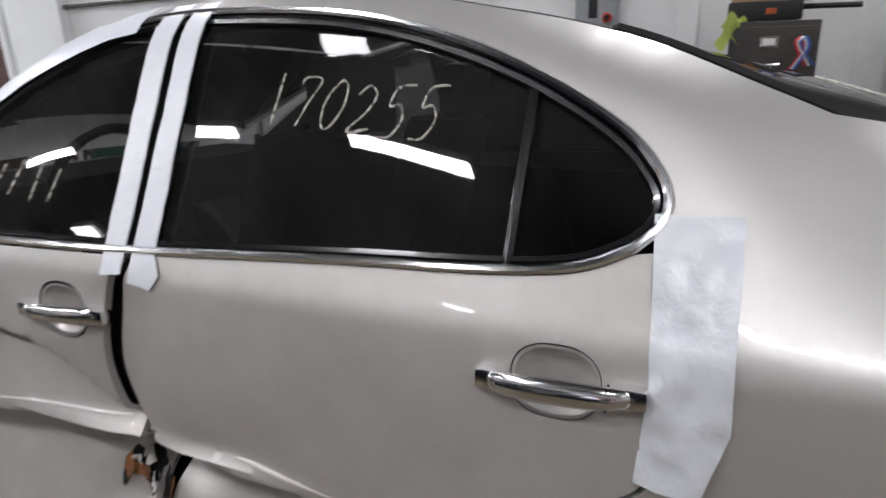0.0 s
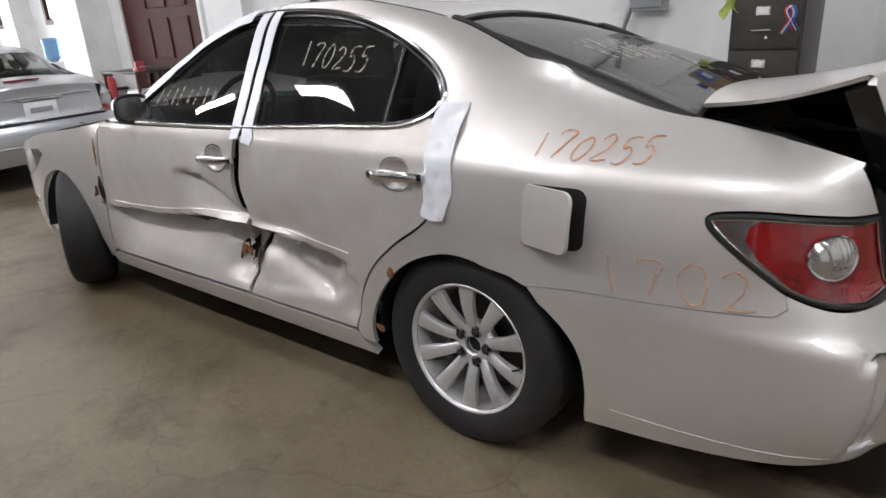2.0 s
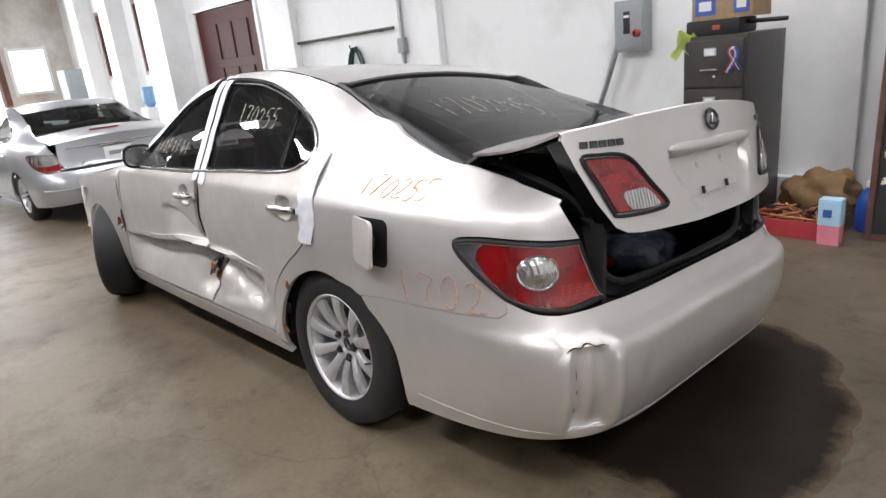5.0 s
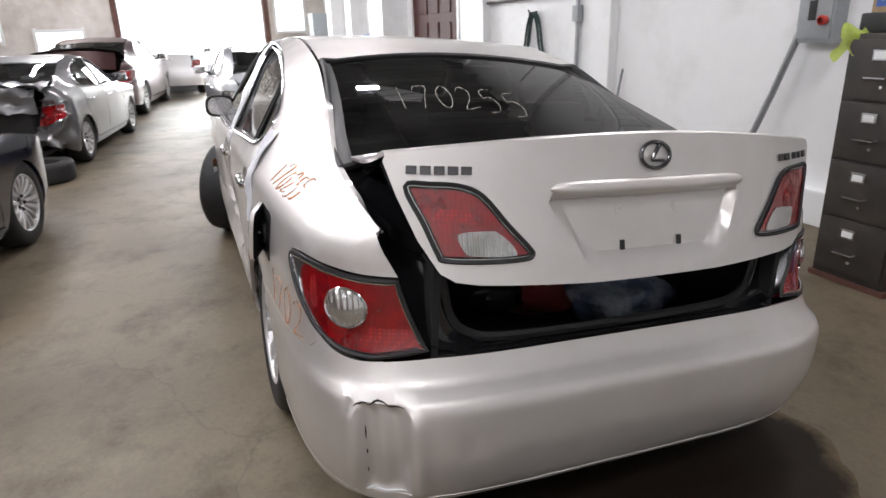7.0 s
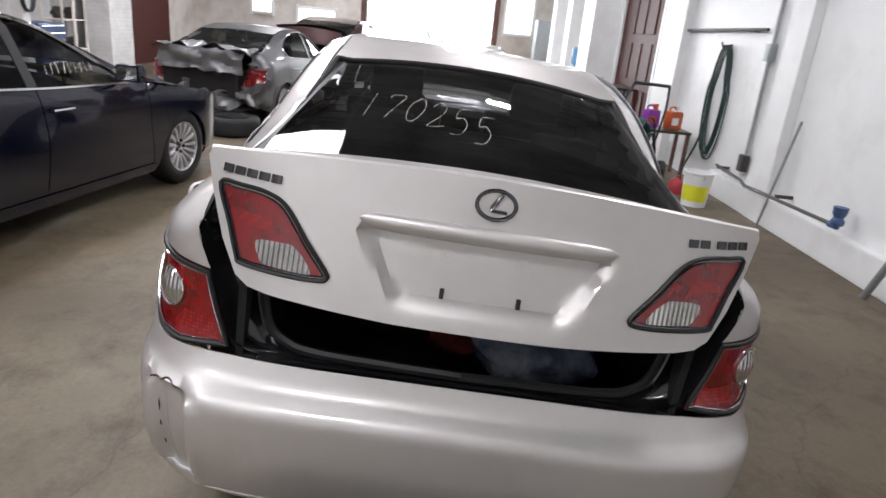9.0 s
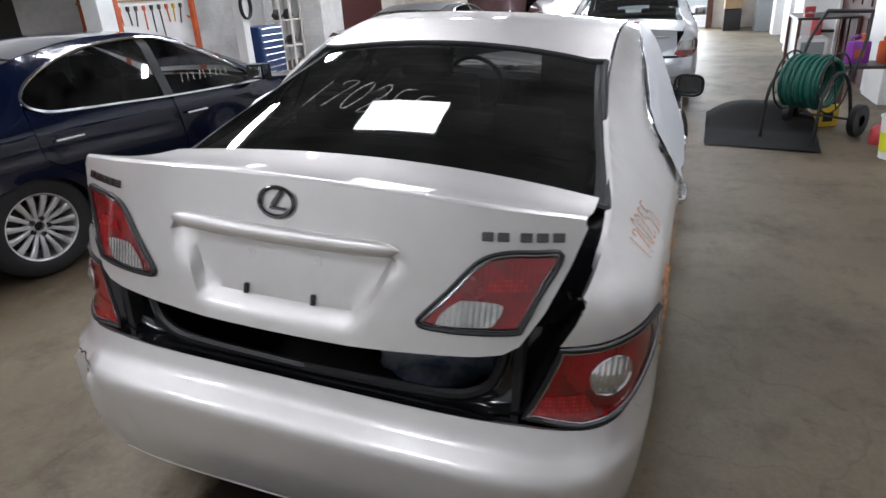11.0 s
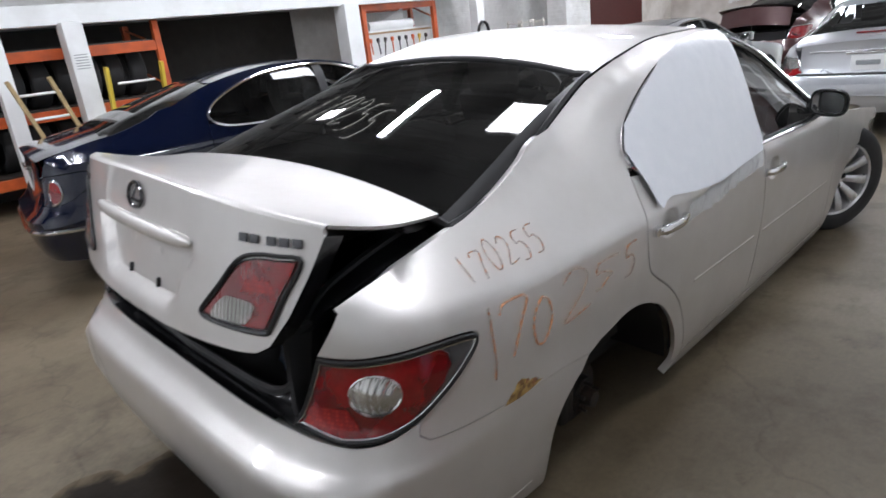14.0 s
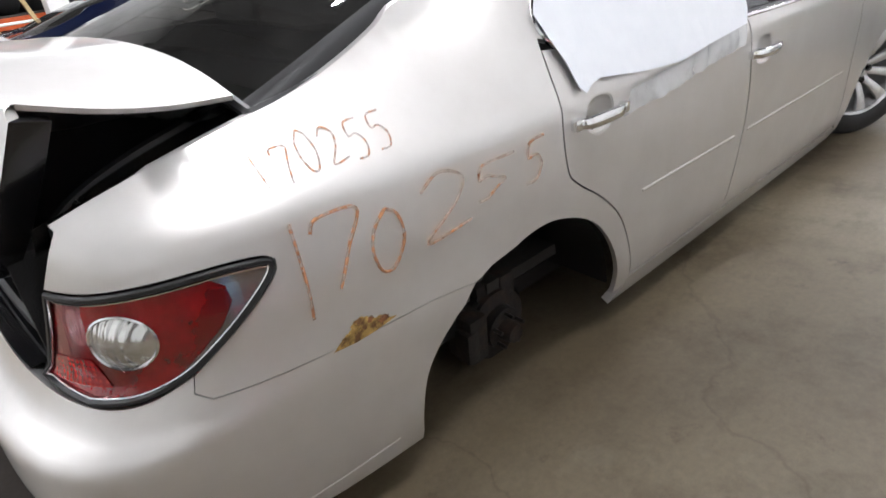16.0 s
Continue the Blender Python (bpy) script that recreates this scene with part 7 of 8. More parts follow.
for x, mt in ((0.08, BLUECARD), (0.2, WALLPAINT), (0.28, BLUECARD)):
    part("contents", tube_bm([(x, 2.56, 1.46), (x + 0.02, 2.55, 1.78)], 0.04, 10), mt, bx)
HIVIS = material("yellow_green_cloth", (0.62, 0.72, 0.22), 0.8, grain=0.3, scale=60, bump=0.3)
g2 = bmesh.new()
grid_bm(lambda u, v: Vector((-0.065 - 0.065 * u + 0.02 * math.sin(7 * v), 2.227 - 0.02 * math.sin(5 * u + 3 * v) - 0.03 * math.sin(u * 2.5), 1.395 - 0.13 * v - 0.05 * u * u + 0.02 * math.sin(6 * u))), lin(-0.7, 1, 14), lin(0, 1, 12), g2)
bmesh.ops.solidify(g2, geom=g2.faces[:], thickness=0.012)
tagged(part("work_glove", g2, HIVIS), "limp yellow-green work glove hung over the cabinet corner", "glove")
rb = thing("ribbon", "red white and blue looped ribbon magnet", "ribbon", pose(-0.05, -0.036, 0.015))
for k, (mt, dx) in enumerate(((material("red_ribbon", (0.5, 0.03, 0.04), 0.5, grain=0.1), -0.01), (WALLPAINT, 0.0), (BLUECARD, 0.012))):
    loop = spline([(0.315 + dx - 0.035, 2.252 - 0.002 * k, 1.10), (0.315 + dx + 0.02, 2.252 - 0.002 * k, 1.20), (0.315 + dx + 0.005, 2.252 - 0.002 * k, 1.255), (0.315 + dx - 0.02, 2.252 - 0.002 * k, 1.225), (0.315 + dx + 0.035 + 0.01 * k, 2.252 - 0.002 * k, 1.115)], 8)
    part("strand", tube_bm(loop, 0.009, 6, flat=0.25), mt, rb)


def letters(text, size, m, mat, parent, name="lettering"):
    cu = bpy.data.curves.new(name, "FONT")
    cu.body, cu.size, cu.extrude, cu.offset = text, size, 0.0015, 0.004
    tmp = new("tmp", cu)
    bpy.context.view_layer.update()
    me = bpy.data.meshes.new_from_object(tmp.evaluated_get(bpy.context.evaluated_depsgraph_get()))
    bpy.data.objects.remove(tmp)
    me.materials.clear()
    me.materials.append(mat)
    ob = new(name, me)
    ob.parent = parent
    ob.matrix_basis = m
    return ob


SIGNBLACK = material("black_chipped_board", (0.018, 0.018, 0.018), 0.55, grain=0.3, scale=30, stain=(0.42, 0.41, 0.39), stain_scale=9, stain_at=(0.66, 0.72), bump=0.1)
SIGNWHITE = material("cream_sign_paint", (0.66, 0.63, 0.55), 0.6, grain=0.3, scale=30, stain=(0.05, 0.05, 0.045), stain_scale=11, stain_at=(0.54, 0.58))
sg = thing("sign_board", "tall black sign board with cream letters, stood on end", "sign", pose(1.03, 2.50, 0.0, -7.5, 0, 6))
SW, SH = 0.60, 2.75
part("board", box_bm((SW - 0.06, 0.03, SH - 0.06), (SW / 2, 0.02, SH / 2), 0.004), SIGNBLACK, sg, smooth=False)
for x in (0.018, SW - 0.018):
    part("frame", box_bm((0.036, 0.055, SH), (x, 0.015, SH / 2), 0.005), RUSTFRAME, sg, smooth=False)
for z in (0.018, SH - 0.018):
    part("frame", box_bm((SW - 0.072, 0.055, 0.036), (SW / 2, 0.015, z), 0.005), RUSTFRAME, sg, smooth=False)
up = Matrix(((0, -1, 0, 0), (0, 0, -1, 0), (1, 0, 0, 0), (0, 0, 0, 1)))
letters("WATER", 0.37, Matrix.Translation((0.315, 0.003, 0.36)) @ up @ Matrix.Diagonal((0.98, 1, 1, 1)), SIGNWHITE, sg)
letters("IRON-WO", 0.285, Matrix.Translation((0.555, 0.003, 0.28)) @ up @ Matrix.Diagonal((1.0, 1, 1, 1)), SIGNWHITE, sg)
# a bag, cables and boxes on the floor by the wall
PINK = material("pink_white_carton", (0.75, 0.25, 0.32), 0.5, grain=0.2, scale=15)
CYAN = material("pale_blue_carton", (0.42, 0.66, 0.82), 0.5, grain=0.2, scale=15)
cb = thing("carton", "pale blue and pink carton standing on the floor", "carton")
part("upper", box_bm((0.13, 0.10, 0.17), (0.88, 2.32, 0.215), 0.006), CYAN, cb, smooth=False)
part("lower", box_bm((0.128, 0.098, 0.13), (0.88, 2.32, 0.065), 0.006), PINK, cb, smooth=False)
part("print", box_bm((0.05, 0.004, 0.05), (0.87, 2.268, 0.21), 0.001), BLUECARD, cb, smooth=False)
tub = thing("storage_tub", "red plastic tub filled with cables", "tub")
REDPLASTIC = material("red_plastic", (0.45, 0.05, 0.06), 0.45, grain=0.2, scale=20)
for dx, dy, sx, sy in ((0, -0.16, 0.5, 0.012), (0, 0.16, 0.5, 0.012), (-0.25, 0, 0.012, 0.32), (0.25, 0, 0.012, 0.32)):
    part("side", box_bm((sx, sy, 0.12), (0.62 + dx, 2.5 + dy, 0.062), 0.004), REDPLASTIC, tub, smooth=False)
part("base", box_bm((0.5, 0.32, 0.01), (0.62, 2.5, 0.006)), REDPLASTIC, tub, smooth=False)
cab = thing("cable_heap", "tangled black and copper cables", "cables")
rnd = random.Random(3)
COPPER = material("copper_wire", (0.5, 0.22, 0.1), 0.4, 0.5, grain=0.2)
for k in range(14):
    pts = [(0.62 + rnd.uniform(-0.22, 0.2), 2.5 + rnd.uniform(-0.13, 0.13), 0.03 + rnd.uniform(0, 0.17)) for _ in range(5)]
    part("cable", tube_bm(spline(pts, 7), 0.006, 5), COPPER if k % 3 else SEAL, cab)
sack = bmesh.new()
bmesh.ops.create_icosphere(sack, subdivisions=4, radius=1)
for v in sack.verts:
    dd = 1 + 0.3 * noise.noise(v.co * 1.8) + 0.1 * noise.noise(v.co * 6)
    v.co = Vector((0.68 + 0.26 * v.co.x * dd, 2.82 + 0.17 * v.co.y * dd, 0.19 + max(-1, v.co.z * dd) * 0.19))
TAN = material("tan_leather_bag", (0.2, 0.12, 0.05), 0.7, grain=0.4, scale=20, bump=0.3)
tagged(part("tool_bag", sack, TAN), "slumped tan leather tool bag on the floor", "bag")
jug = thing("jug", "blue plastic jug standing beside the sign", "jug")
part("body", lathe_bm([(0, 0), (0.075, 0), (0.08, 0.02), (0.08, 0.2), (0.05, 0.27), (0.025, 0.29), (0.025, 0.32), (0, 0.32)], 20, m=Matrix.Translation((1.0, 2.72, 0)) @ Matrix.Rotation(radians(90), 4, "X")), material("blue_plastic", (0.02, 0.08, 0.4), 0.35, grain=0.1), jug)
part("cap", lathe_bm([(0.03, 0.30), (0.03, 0.335), (0, 0.335)], 14, m=Matrix.Translation((1.0, 2.72, 0)) @ Matrix.Rotation(radians(90), 4, "X")), WALLPAINT, jug)

# garden hose on the wall
HOSE = material("green_hose", (0.012, 0.04, 0.036), 0.4, grain=0.2, scale=40)
h = thing("garden_hose", "dark green garden hose coiled on a wall hook", "hose")
rnd = random.Random(6)
for k in range(6):
    w, dz = rnd.uniform(0.16, 0.25), rnd.uniform(0, 0.12)
    cx = -4.85 + rnd.uniform(-0.05, 0.05)
    loop = [(cx + w * math.sin(a) * (1.0 if math.cos(a) < 0.3 else 0.8), WALL_R - 0.05 - 0.012 * k, 1.0 + 0.58 * math.cos(a) - dz * (1 - math.cos(a)) / 2) for a in lin(0, 6.283, 29)[:-1]]
    part("coil", tube_bm(loop, 0.009, 7, closed=True), HOSE, h)
part("hook", tube_bm([(-4.85, WALL_R, 1.60), (-4.85, WALL_R - 0.14, 1.575), (-4.85, WALL_R - 0.15, 1.62)], 0.012, 6), DARKSTEEL, h)
part("tail", tube_bm(spline([(-5.02, 3.06, 0.9), (-5.1, 3.05, 0.5), (-5.2, 3.0, 0.2), (-5.1, 2.9, 0.02)], 8), 0.012, 7), HOSE, h)


# hose reel cart, mat, bucket, jugs
def hose_reel(m):
    c = thing("hose_reel_cart", "black steel hose reel cart wound with green hose", "hose reel", m)
    for s in (-1, 1):
        part("side_frame", tube_bm(spline([(-0.35, s * 0.25, 0.02), (-0.3, s * 0.25, 0.45), (-0.1, s * 0.25, 0.62), (0.12, s * 0.25, 0.5), (0.28, s * 0.25, 0.12)], 6), 0.016, 8), SEAL, c)
        part("handle_arm", tube_bm(spline([(0.1, s * 0.25, 0.5), (0.28, s * 0.25, 0.85), (0.42, s * 0.2, 1.1)], 6), 0.015, 8), SEAL, c)
        hoop = part("reel_hoop", tube_bm([(-0.05 + 0.265 * math.cos(a), s * 0.205, 0.52 + 0.265 * math.sin(a)) for a in lin(0, 6.283, 33)[:-1]], 0.009, 6, closed=True), SEAL, c, "black wire reel hoop")
        for k in range(4):
            part("hoop_spoke", tube_bm([(-0.05, s * 0.205, 0.52), (-0.05 + 0.265 * math.cos(k * 1.571 + 0.4), s * 0.205, 0.52 + 0.265 * math.sin(k * 1.571 + 0.4))], 0.006, 5), SEAL, hoop)
        w = part("cart_wheel", lathe_bm([(0.0, 0.03), (0.05, 0.035), (0.055, 0.02), (0.10, 0.02), (0.105, 0.035), (0.145, 0.03), (0.152, 0), (0.145, -0.03), (0.05, -0.035)], 24), SEAL, c, "black solid cart wheel")
        w.matrix_basis = pose(0.28, s * 0.31, 0.152)
    part("handle_bar", tube_bm([(0.42, -0.2, 1.1), (0.42, 0.2, 1.1)], 0.018, 8), SEAL, c)
    part("axle", tube_bm([(0.28, -0.31, 0.152), (0.28, 0.31, 0.152)], 0.012, 6), DARKSTEEL, c)
    for k in range(11):
        y = -0.17 + 0.034 * k
        r = 0.205 + 0.015 * ((k * 7) % 3)
        part("hose_turn", tube_bm([(-0.05 + r * math.cos(a), y + 0.012 * a / 6.28, 0.52 + r * math.sin(a)) for a in lin(0, 6.283, 25)[:-1]], 0.018, 7, closed=True), material("reel_hose_green", (0.012, 0.10, 0.075), 0.4, grain=0.2, scale=40) if k == 0 else bpy.data.materials["reel_hose_green"], c)
    part("loose_hose", tube_bm(spline([(0.1, 0.2, 0.5), (0.35, 0.35, 0.7), (0.55, 0.4, 0.4), (0.5, 0.3, 0.05), (0.7, 0.2, 0.02)], 8), 0.014, 7), SEAL, c)
    return c


hose_reel(pose(-4.56, 2.06, 0, 0, 0, 143))
def plastic_jug(at, mat, cap_mat, label):
    jg = thing("jug", label, "jug", pose(*at, 0, 0, 20))
    part("body", box_bm((0.13, 0.19, 0.22), (0, 0, 0.11), 0.035), mat, jg)
    part("label", box_bm((0.134, 0.10, 0.09), (0, -0.02, 0.10), 0.008), cap_mat, jg)
    part("neck", lathe_bm([(0.045, 0.20), (0.028, 0.235), (0.026, 0.255), (0.032, 0.256), (0.032, 0.285), (0, 0.285)], 14, m=Matrix.Translation((0, 0.04, 0)) @ Matrix.Rotation(radians(90), 4, "X")), cap_mat, jg)
    part("handle", tube_bm(spline([(0, -0.06, 0.20), (0, -0.075, 0.25), (0, -0.02, 0.27), (0, 0.02, 0.24)], 5), 0.012, 7), mat, jg)
    return jg


def steel_stand(x, y, sx, sy, h, label):
    sh = thing("work_stand", label, "stand")
    part("top", box_bm((sx, sy, 0.03), (x, y, h - 0.015), 0.005), DARKSTEEL, sh, smooth=False)
    for dx in (-0.5, 0.5):
        for dy in (-0.5, 0.5):
            part("leg", box_bm((0.04, 0.04, h - 0.03), (x + dx * (sx - 0.06), y + dy * (sy - 0.06), (h - 0.03) / 2), 0.004), RUSTFRAME, sh, smooth=False)
    part("stretcher", box_bm((sx - 0.1, 0.03, 0.03), (x, y - 0.5 * (sy - 0.06), 0.2), 0.003), RUSTFRAME, sh, smooth=False)
    return sh


PURPLE = material("purple_plastic", (0.25, 0.04, 0.35), 0.35, grain=0.1)
YELLOWJUG = material("yellow_plastic", (0.62, 0.42, 0.03), 0.4, grain=0.15, scale=20)
steel_stand(-5.42, 2.70, 0.42, 0.62, 0.56, "low dark steel stand against the wall")
plastic_jug((-5.42, 2.55, 0.56), PURPLE, ORANGE, "purple plastic jug with an orange cap on the stand")
plastic_jug((-5.42, 2.83, 0.56), ORANGE, WALLPAINT, "orange plastic jug with a white cap on the stand")
plastic_jug((-5.05, 2.30, 0.0), YELLOWJUG, SEAL, "yellow plastic jug standing on the floor")
can = thing("fuel_can", "small red fuel can standing on the floor", "can")
part("body", lathe_bm([(0, 0), (0.085, 0), (0.09, 0.02), (0.09, 0.12), (0.06, 0.16), (0.025, 0.17), (0.025, 0.20), (0, 0.20)], 18, m=Matrix.Translation((-4.35, 2.62, 0)) @ Matrix.Rotation(radians(90), 4, "X")), REDPLASTIC, can)
part("handle", tube_bm(spline([(-4.41, 2.62, 0.13), (-4.38, 2.62, 0.21), (-4.32, 2.62, 0.21), (-4.29, 2.62, 0.13)], 5), 0.009, 6), SEAL, can)
steel_stand(-8.3, 2.68, 1.0, 0.75, 0.84, "dark steel work table against the wall")
ic = thing("machine_box", "white enamelled machine box under the table", "machine")
part("body", box_bm((0.42, 0.36, 0.58), (-8.0, 2.52, 0.29), 0.02), WALLPAINT, ic)
part("panel", box_bm((0.012, 0.28, 0.16), (-7.786, 2.52, 0.45), 0.003), GREYPAINT, ic, smooth=False)
vs = thing("bench_vice", "red bench vice on the work table", "vice")
part("base", box_bm((0.14, 0.12, 0.05), (-7.95, 2.45, 0.866), 0.012), REDPLASTIC, vs)
part("jaw", box_bm((0.05, 0.13, 0.09), (-7.92, 2.45, 0.93), 0.012), REDPLASTIC, vs)
part("screw", tube_bm([(-7.92, 2.45, 0.90), (-7.76, 2.45, 0.90)], 0.012, 8), GREYMETAL, vs)
part("bar", tube_bm([(-7.77, 2.37, 0.90), (-7.77, 2.53, 0.90)], 0.006, 6), GREYMETAL, vs)
MAT = material("black_rubber_mat", (0.014, 0.014, 0.015), 0.7, grain=0.4, scale=50, bump=0.3)
bm = bmesh.new()
def mat_at(u, v):
    """Flat in front, its back half bowed up off the floor."""
    a, b = Vector((-4.13, 1.14, 0)), Vector((-3.9, 2.09, 0))
    e, f_ = Vector((-5.6, 1.20, 0)), Vector((-5.5, 2.25, 0))
    q = a.lerp(b, v).lerp(e.lerp(f_, v), u)
    arch = max(0.0, 1 - abs(2 * v - 1) ** 3.0)
    q.z = 0.012 + (0.05 + 0.15 * arch) * bump01(u, 0.72, 0.84, 0.26) + 0.008 * noise.noise(q * 3)
    return q
grid_bm(mat_at, lin(0, 1, 24), lin(0, 1, 14), bm)
bmesh.ops.solidify(bm, geom=bm.faces[:], thickness=0.01)
tagged(part("rubber_mat", bm, MAT), "folded black rubber mat lying on the floor", "mat")
bk = thing("bucket", "white plastic bucket with a yellow label", "bucket")
part("pail", lathe_bm([(0, 0), (0.12, 0), (0.145, 0.33), (0.155, 0.335), (0.155, 0.35), (0.14, 0.35), (0.115, 0.02), (0, 0.02)], 28, m=Matrix.Translation((-3.85, 2.62, 0)) @ Matrix.Rotation(radians(90), 4, "X")), WALLPAINT, bk)
part("label", grid_bm(lambda a, z: Vector((-3.85 + (0.124 + 0.07 * z) * math.cos(a), 2.62 + (0.124 + 0.07 * z) * math.sin(a), z)), lin(-1.6, 0.6, 14), lin(0.06, 0.22, 4)), material("yellow_label", (0.7, 0.7, 0.03), 0.5, grain=0.3, scale=20), bk)
part("handle", tube_bm([(-3.85 + 0.155 * math.cos(a), 2.62, 0.33 - 0.1 * math.sin(a)) for a in lin(0, math.pi, 13)], 0.003, 5), GREYMETAL, bk)
rc = thing("fire_extinguisher", "small red fire extinguisher on the wall", "extinguisher")
part("body", lathe_bm([(0, 0), (0.07, 0), (0.075, 0.03), (0.075, 0.4), (0.04, 0.46), (0, 0.47)], 18, m=Matrix.Translation((-9.68, 2.85, 0.25)) @ Matrix.Rotation(radians(90), 4, "X")), REDPLASTIC, rc)
part("valve", box_bm((0.03, 0.12, 0.05), (-9.68, 2.85, 0.74), 0.008), SEAL, rc)
part("bracket", box_bm((0.1, 0.25, 0.04), (-9.68, 2.98, 0.5), 0.004), SEAL, rc, smooth=False)
wc = thing("water_cooler", "white water cooler with a blue bottle", "water cooler")
part("cabinet", box_bm((0.32, 0.32, 0.95), (-11.4, 2.8, 0.475), 0.02), WALLPAINT, wc)
part("bottle", lathe_bm([(0.05, 0), (0.13, 0.08), (0.135, 0.36), (0.10, 0.40), (0, 0.40)], 20, m=Matrix.Translation((-11.4, 2.8, 0.95)) @ Matrix.Rotation(radians(90), 4, "X")), material("blue_bottle", (0.25, 0.45, 0.7), 0.15, Transmission_Weight=0.5), wc)
lk = thing("steel_locker", "tall grey steel locker near the far wall", "locker")
part("body", box_bm((0.6, 0.5, 1.9), (-15.9, 2.75, 0.95), 0.01), GREYPAINT, lk)
part("door", box_bm((0.02, 0.42, 1.75), (-15.59, 2.75, 0.95), 0.006), GREYPAINT, lk)
bn = thing("cardboard_box", "brown cardboard box on a dark bin", "box")
part("carton", box_bm((0.45, 0.4, 0.4), (-16.2, 2.0, 0.72), 0.008), CARD, bn, smooth=False)
part("bin", box_bm((0.42, 0.4, 0.5), (-16.2, 2.0, 0.25), 0.02), SEAL, bn)

# loose wheel lying on the floor near the car
lw = thing("spare_wheel", "spare alloy wheel lying flat on the floor", "wheel")
w = wheel(lw, 10)
lw.matrix_world = pose(2.27, 0.02, 0.112, 90, 0, 20)
lt = part("old_tyre", lathe_bm(TYRE + [(0.20, 0.05), (0.20, -0.05)], 40, closed=True), RUBBER)
lt.matrix_world = pose(-5.5, -2.6, 0.112, 90, 0, 0)
tagged(lt, "worn black tyre lying flat on the floor", "tyre")

# ---- racks and benches on the left ----
def pallet_rack(x0, x1, y, levels, h, depth=1.0):
    r = thing("pallet_rack", "orange steel pallet rack loaded with tyres", "rack", group="racks")
    for x in (x0, x1):
        for yy in (y, y - depth):
            part("upright", box_bm((0.08, 0.07, h), (x, yy, h / 2), 0.006), ORANGE, r, smooth=False)
        for z in lin(0.2, h - 0.3, 4):
            part("brace", tube_bm([(x, y, z), (x, y - depth, z + 0.25)], 0.015, 5), ORANGE, r)
    for z in levels:
        for yy in (y, y - depth):
            part("beam", box_bm((x1 - x0 - 0.08, 0.05, 0.12), ((x0 + x1) / 2, yy, z), 0.006), ORANGE, r, smooth=False)
        part("deck", box_bm((x1 - x0 - 0.08, depth - 0.06, 0.02), ((x0 + x1) / 2, y - depth / 2, z + 0.072)), DARKSTEEL, r, smooth=False)
    return r


pallet_rack(-1.9, 0.9, -6.75, (0.35, 1.03, 1.70), 2.0)
pallet_rack(1.0, 3.8, -6.75, (0.35, 1.03, 1.70), 2.0)
tyre_mesh = None
for z, xs in ((0.435, lin(-1.6, 0.6, 8)), (1.115, lin(-1.65, 0.65, 9)), (1.115, lin(1.3, 3.5, 8)), (0.435, lin(1.3, 3.5, 8))):
    for k, x in enumerate(xs):
        if tyre_mesh is None:
            ob = part("tyre", lathe_bm(TYRE + [(0.20, 0.05), (0.20, -0.05)], 28, closed=True), RUBBER)
            tyre_mesh = ob.data
        else:
            ob = new("tyre", tyre_mesh)
        ob.matrix_world = pose(x, -7.25, z + 0.31, 0, 0, 90 + (k * 37) % 9) @ Matrix.Diagonal((0.95, 1, 0.95, 1))
        tagged(ob, "used black tyre stored upright on the rack", "tyre", "tyres on the rack")
small = pallet_rack(-6.85, -5.25, -6.7, (1.96,), 2.02, 0.6)
small["label"] = "small orange steel shelf frame"
# pegboard with tools under it
pg = thing("slat_wall", "white slatted tool wall with hanging tools", "tool wall")
part("board", box_bm((1.7, 0.04, 1.15), (-6.0, -6.86, 1.02), 0.004), WALLPAINT, pg, smooth=False)
for k in range(9):
    part("slat", box_bm((1.68, 0.012, 0.11), (-6.0, -6.835, 0.52 + 0.125 * k), 0.003), WALLPAINT, pg, smooth=False)
rnd = random.Random(8)
for k in range(9):
    x = -6.7 + 0.16 * k
    mt = (DARKSTEEL, material("yellow_tool", (0.6, 0.4, 0.02), 0.5, grain=0.2) if k == 1 else bpy.data.materials["tyre_rubber"], ORANGE)[k % 3]
    t = thing("hand_tool", "long-handled hand tool hung on the tool wall", "tool")
    l = rnd.uniform(0.22, 0.45)
    part("shaft", tube_bm([(x, -6.80, 1.45), (x + rnd.uniform(-0.05, 0.05), -6.80, 1.45 - l)], 0.012, 6), mt, t)
    part("head", box_bm((0.05, 0.03, 0.07), (x, -6.80, 1.44), 0.01), mt, t)
roll = thing("paper_roll", "white roll of masking paper on the shelf", "roll")
part("roll", tube_bm([(-6.5, -6.95, 1.66), (-5.5, -6.95, 1.66)], 0.09, 18), WALLPAINT, roll)
part("sheet", grid_bm(lambda u, v: Vector((-6.3 + 0.5 * u, -6.9, 1.73 + 0.2 * v * (1 - u))), lin(0, 1, 6), lin(0, 1, 4)), WALLPAINT, roll)
structure("shelf_board", box_bm((1.7, 0.5, 0.03), (-6.0, -7.05, 1.55), 0.003), CARD, "plain timber shelf board", "shelf")
tc = thing("tool_chest", "blue steel roller tool chest with drawers", "tool chest")
BLUETOOL = material("blue_tool_chest", (0.02, 0.05, 0.16), 0.35, grain=0.1, scale=20)
part("body", box_bm((0.75, 0.45, 0.85), (-8.55, -6.65, 0.545), 0.01), BLUETOOL, tc)
for k in range(7):
    dd = part("drawer", box_bm((0.70, 0.02, 0.10), (-8.55, -6.415, 0.20 + 0.115 * k), 0.004), BLUETOOL, tc, smooth=False)
    part("pull", box_bm((0.64, 0.018, 0.018), (-8.55, -6.40, 0.235 + 0.115 * k), 0.004), CHROME, dd, smooth=False)
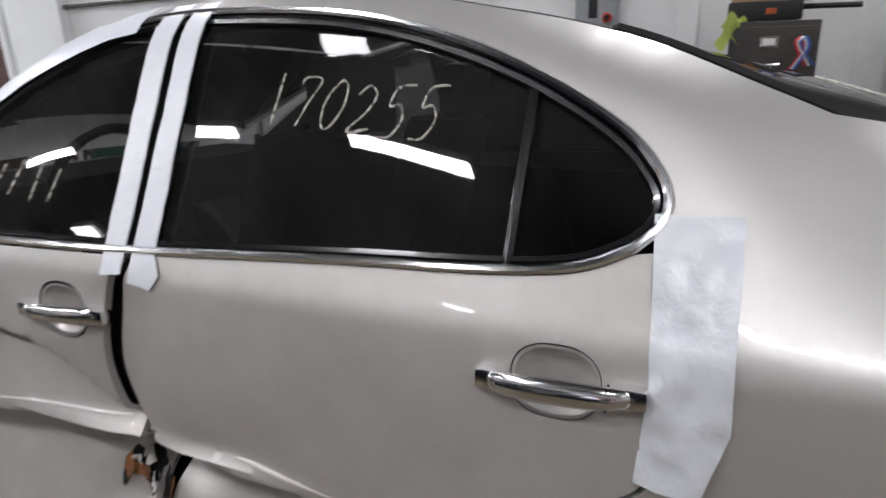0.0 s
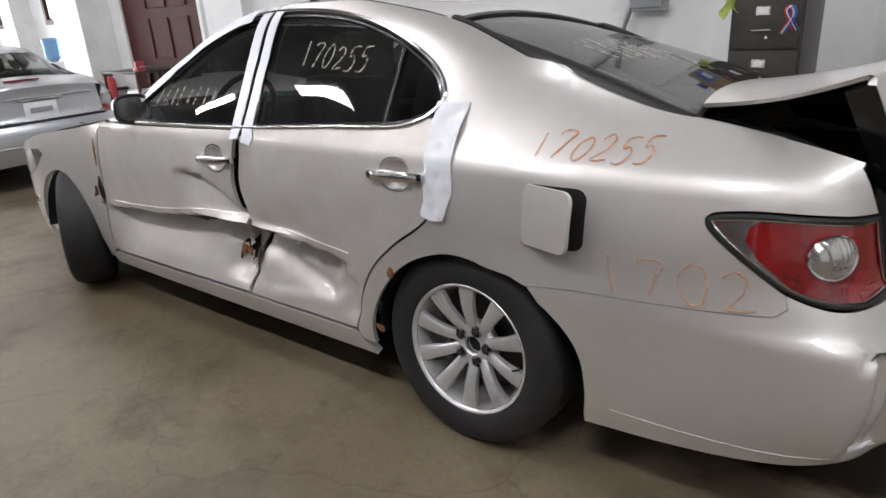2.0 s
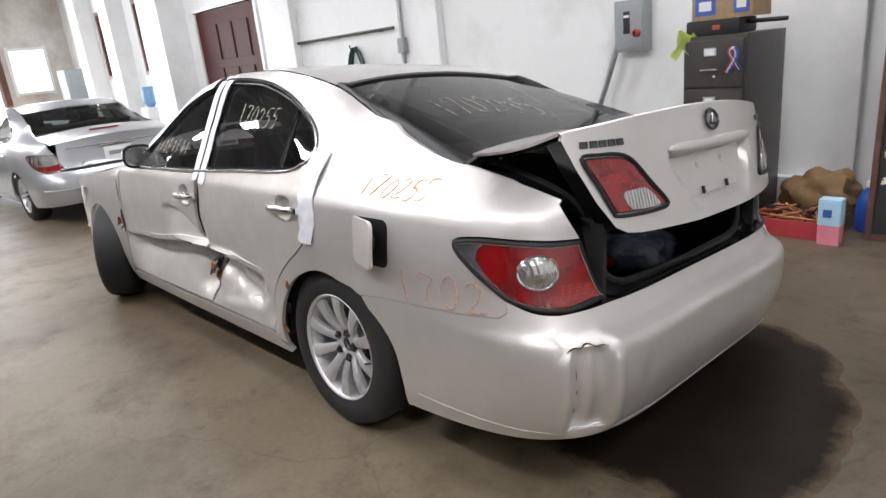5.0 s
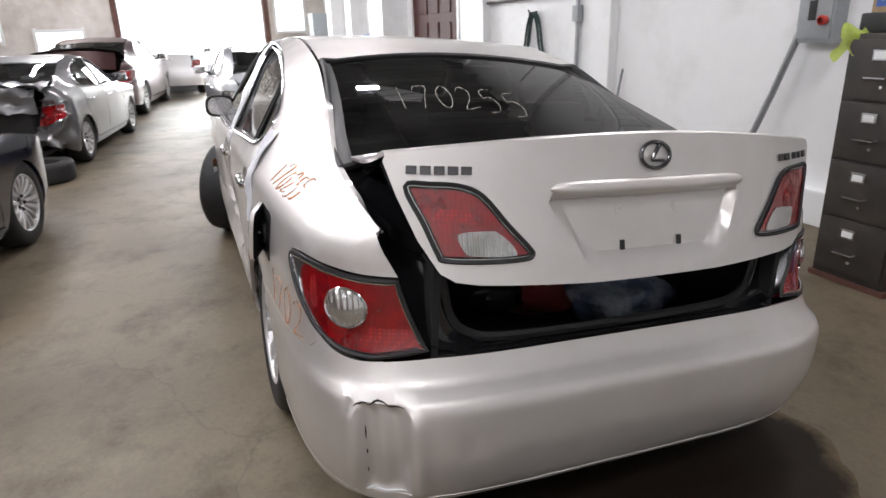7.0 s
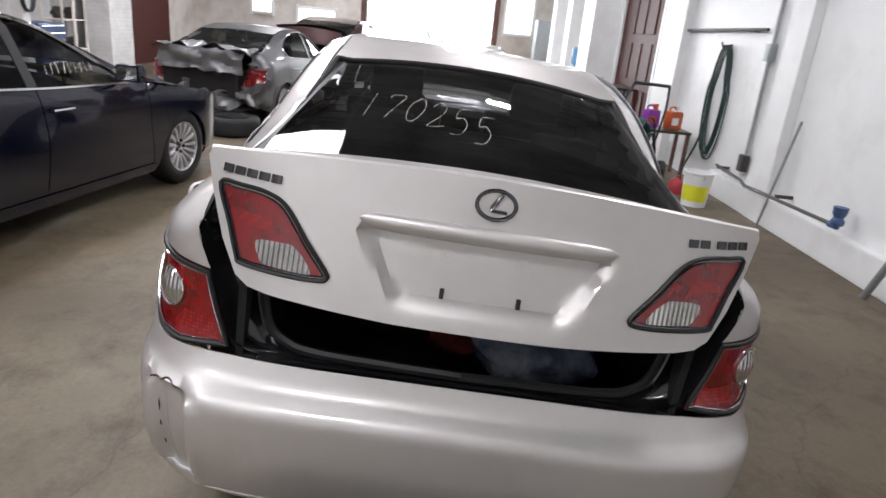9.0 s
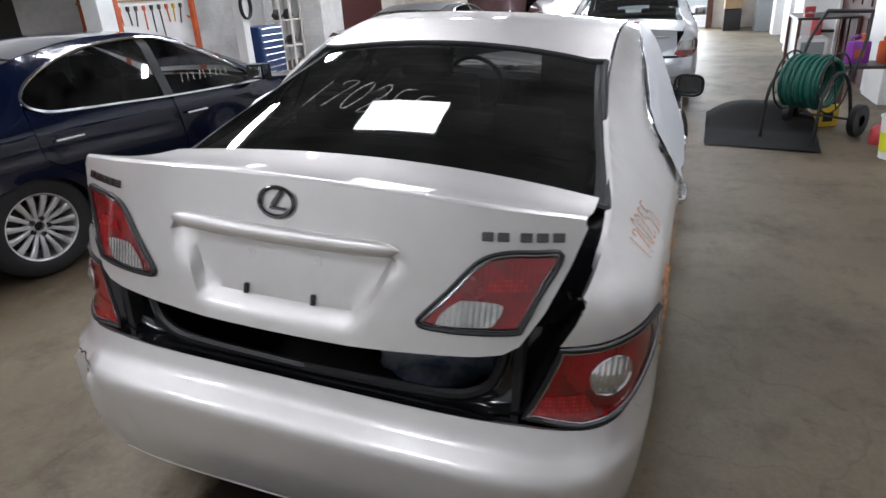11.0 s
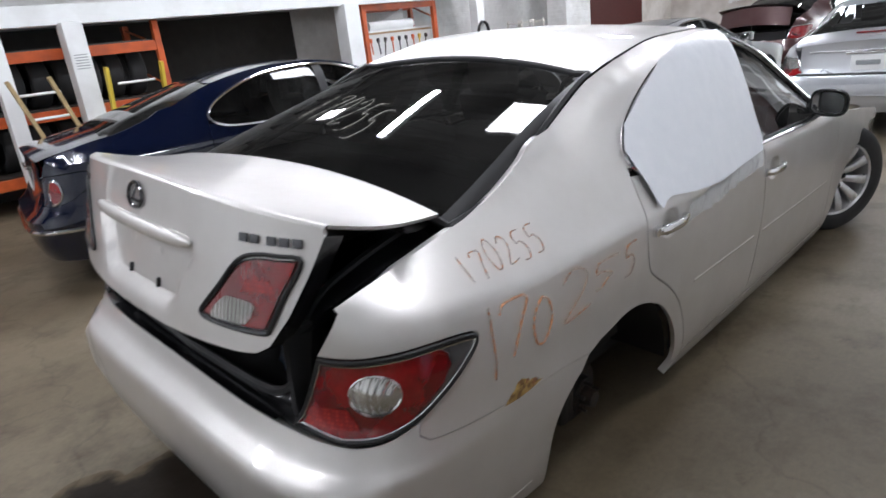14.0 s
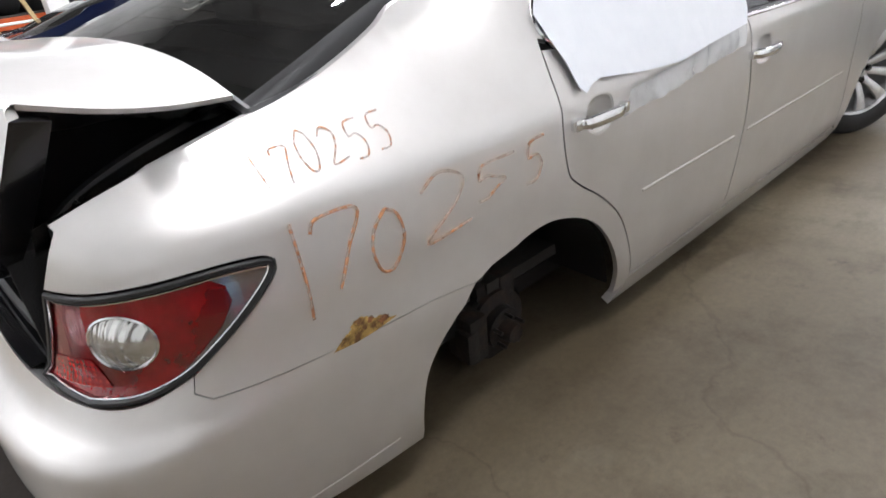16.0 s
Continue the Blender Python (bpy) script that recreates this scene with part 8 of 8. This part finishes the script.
for dx in (-0.3, 0.3):
    for dy in (-0.17, 0.17):
        part("castor", lathe_bm([(0, -0.02), (0.055, -0.02), (0.06, 0), (0.055, 0.02), (0, 0.02)], 12, m=Matrix.Translation((-8.55 + dx, -6.65 + dy, 0.06))), SEAL, tc)
for k, x in enumerate((-9.5, -9.9)):
    sl = thing("shelf_unit", "cream metal shelf with small machine parts", "shelf")
    for z in (0.5, 1.0, 1.45):
        part("shelf", box_bm((0.38, 0.4, 0.025), (x, -6.85, z), 0.003), BRICKPAINT, sl, smooth=False)
    for dx in (-0.18, 0.18):
        part("post", box_bm((0.03, 0.03, 1.5), (x + dx, -6.67, 0.75)), BRICKPAINT, sl, smooth=False)
        part("post", box_bm((0.03, 0.03, 1.5), (x + dx, -7.03, 0.75)), BRICKPAINT, sl, smooth=False)
    for z in (0.513, 1.013):
        o = crumpled("machine_part", "greasy dark machine part on a shelf", "part", (0, 0, 0), (0.1, 0.1, 0.09), x + z, DARKSTEEL)
        o.matrix_world = pose(x, -6.85, z + 0.09)
hz = thing("hose_coil", "black air hose coil hung on the column", "hose")
for k in range(4):
    part("coil", tube_bm([Vector((-7.55 + 0.14 * math.cos(a), -6.19 + 0.014 * k, 1.35 + 0.2 * math.sin(a))) for a in lin(0, 6.283, 21)[:-1]], 0.014, 6, closed=True), SEAL, hz)
part("hook", tube_bm([(-7.55, -6.22, 1.56), (-7.55, -6.12, 1.55)], 0.012, 6), DARKSTEEL, hz)
for x, y, lean in ((-0.45, -6.35, 0.32), (-1.35, -6.4, 0.0)):
    ld = thing("step_ladder", "worn wooden ladder leaning at the rack", "ladder")
    WOODY = material("worn_ladder_wood", (0.45, 0.33, 0.17), 0.7, grain=0.4, scale=30) if x > -1 else material("yellow_fibreglass", (0.6, 0.45, 0.05), 0.5, grain=0.2)
    for dx in (-0.2, 0.2):
        part("rail", box_bm((0.04, 0.07, 1.5), (x + dx * (1 if lean else 1.6), y, 0.76), 0.004, turn=Matrix.Rotation(-0.2, 4, "X") @ Matrix.Rotation(lean, 4, "Y")), WOODY, ld, smooth=False)
    for z in lin(0.25, 1.3, 5):
        part("rung", tube_bm([(x - 0.22 + lean * (z - 0.76), y + 0.2 * (z - 0.76), z), (x + 0.22 + lean * (z - 0.76), y + 0.2 * (z - 0.76), z)], 0.016, 6), WALLPAINT, ld)
nt_ = thing("notice", "white paper notice fixed to the column", "notice")
part("sheet", box_bm((0.19, 0.006, 0.24), (-0.85, -6.405, 1.58), 0.001), WALLPAINT, nt_, smooth=False)
for k in range(6):
    part("text_bar", box_bm((0.14, 0.003, 0.01), (-0.85, -6.40, 1.66 - 0.03 * k)), GREYPAINT, nt_, smooth=False)
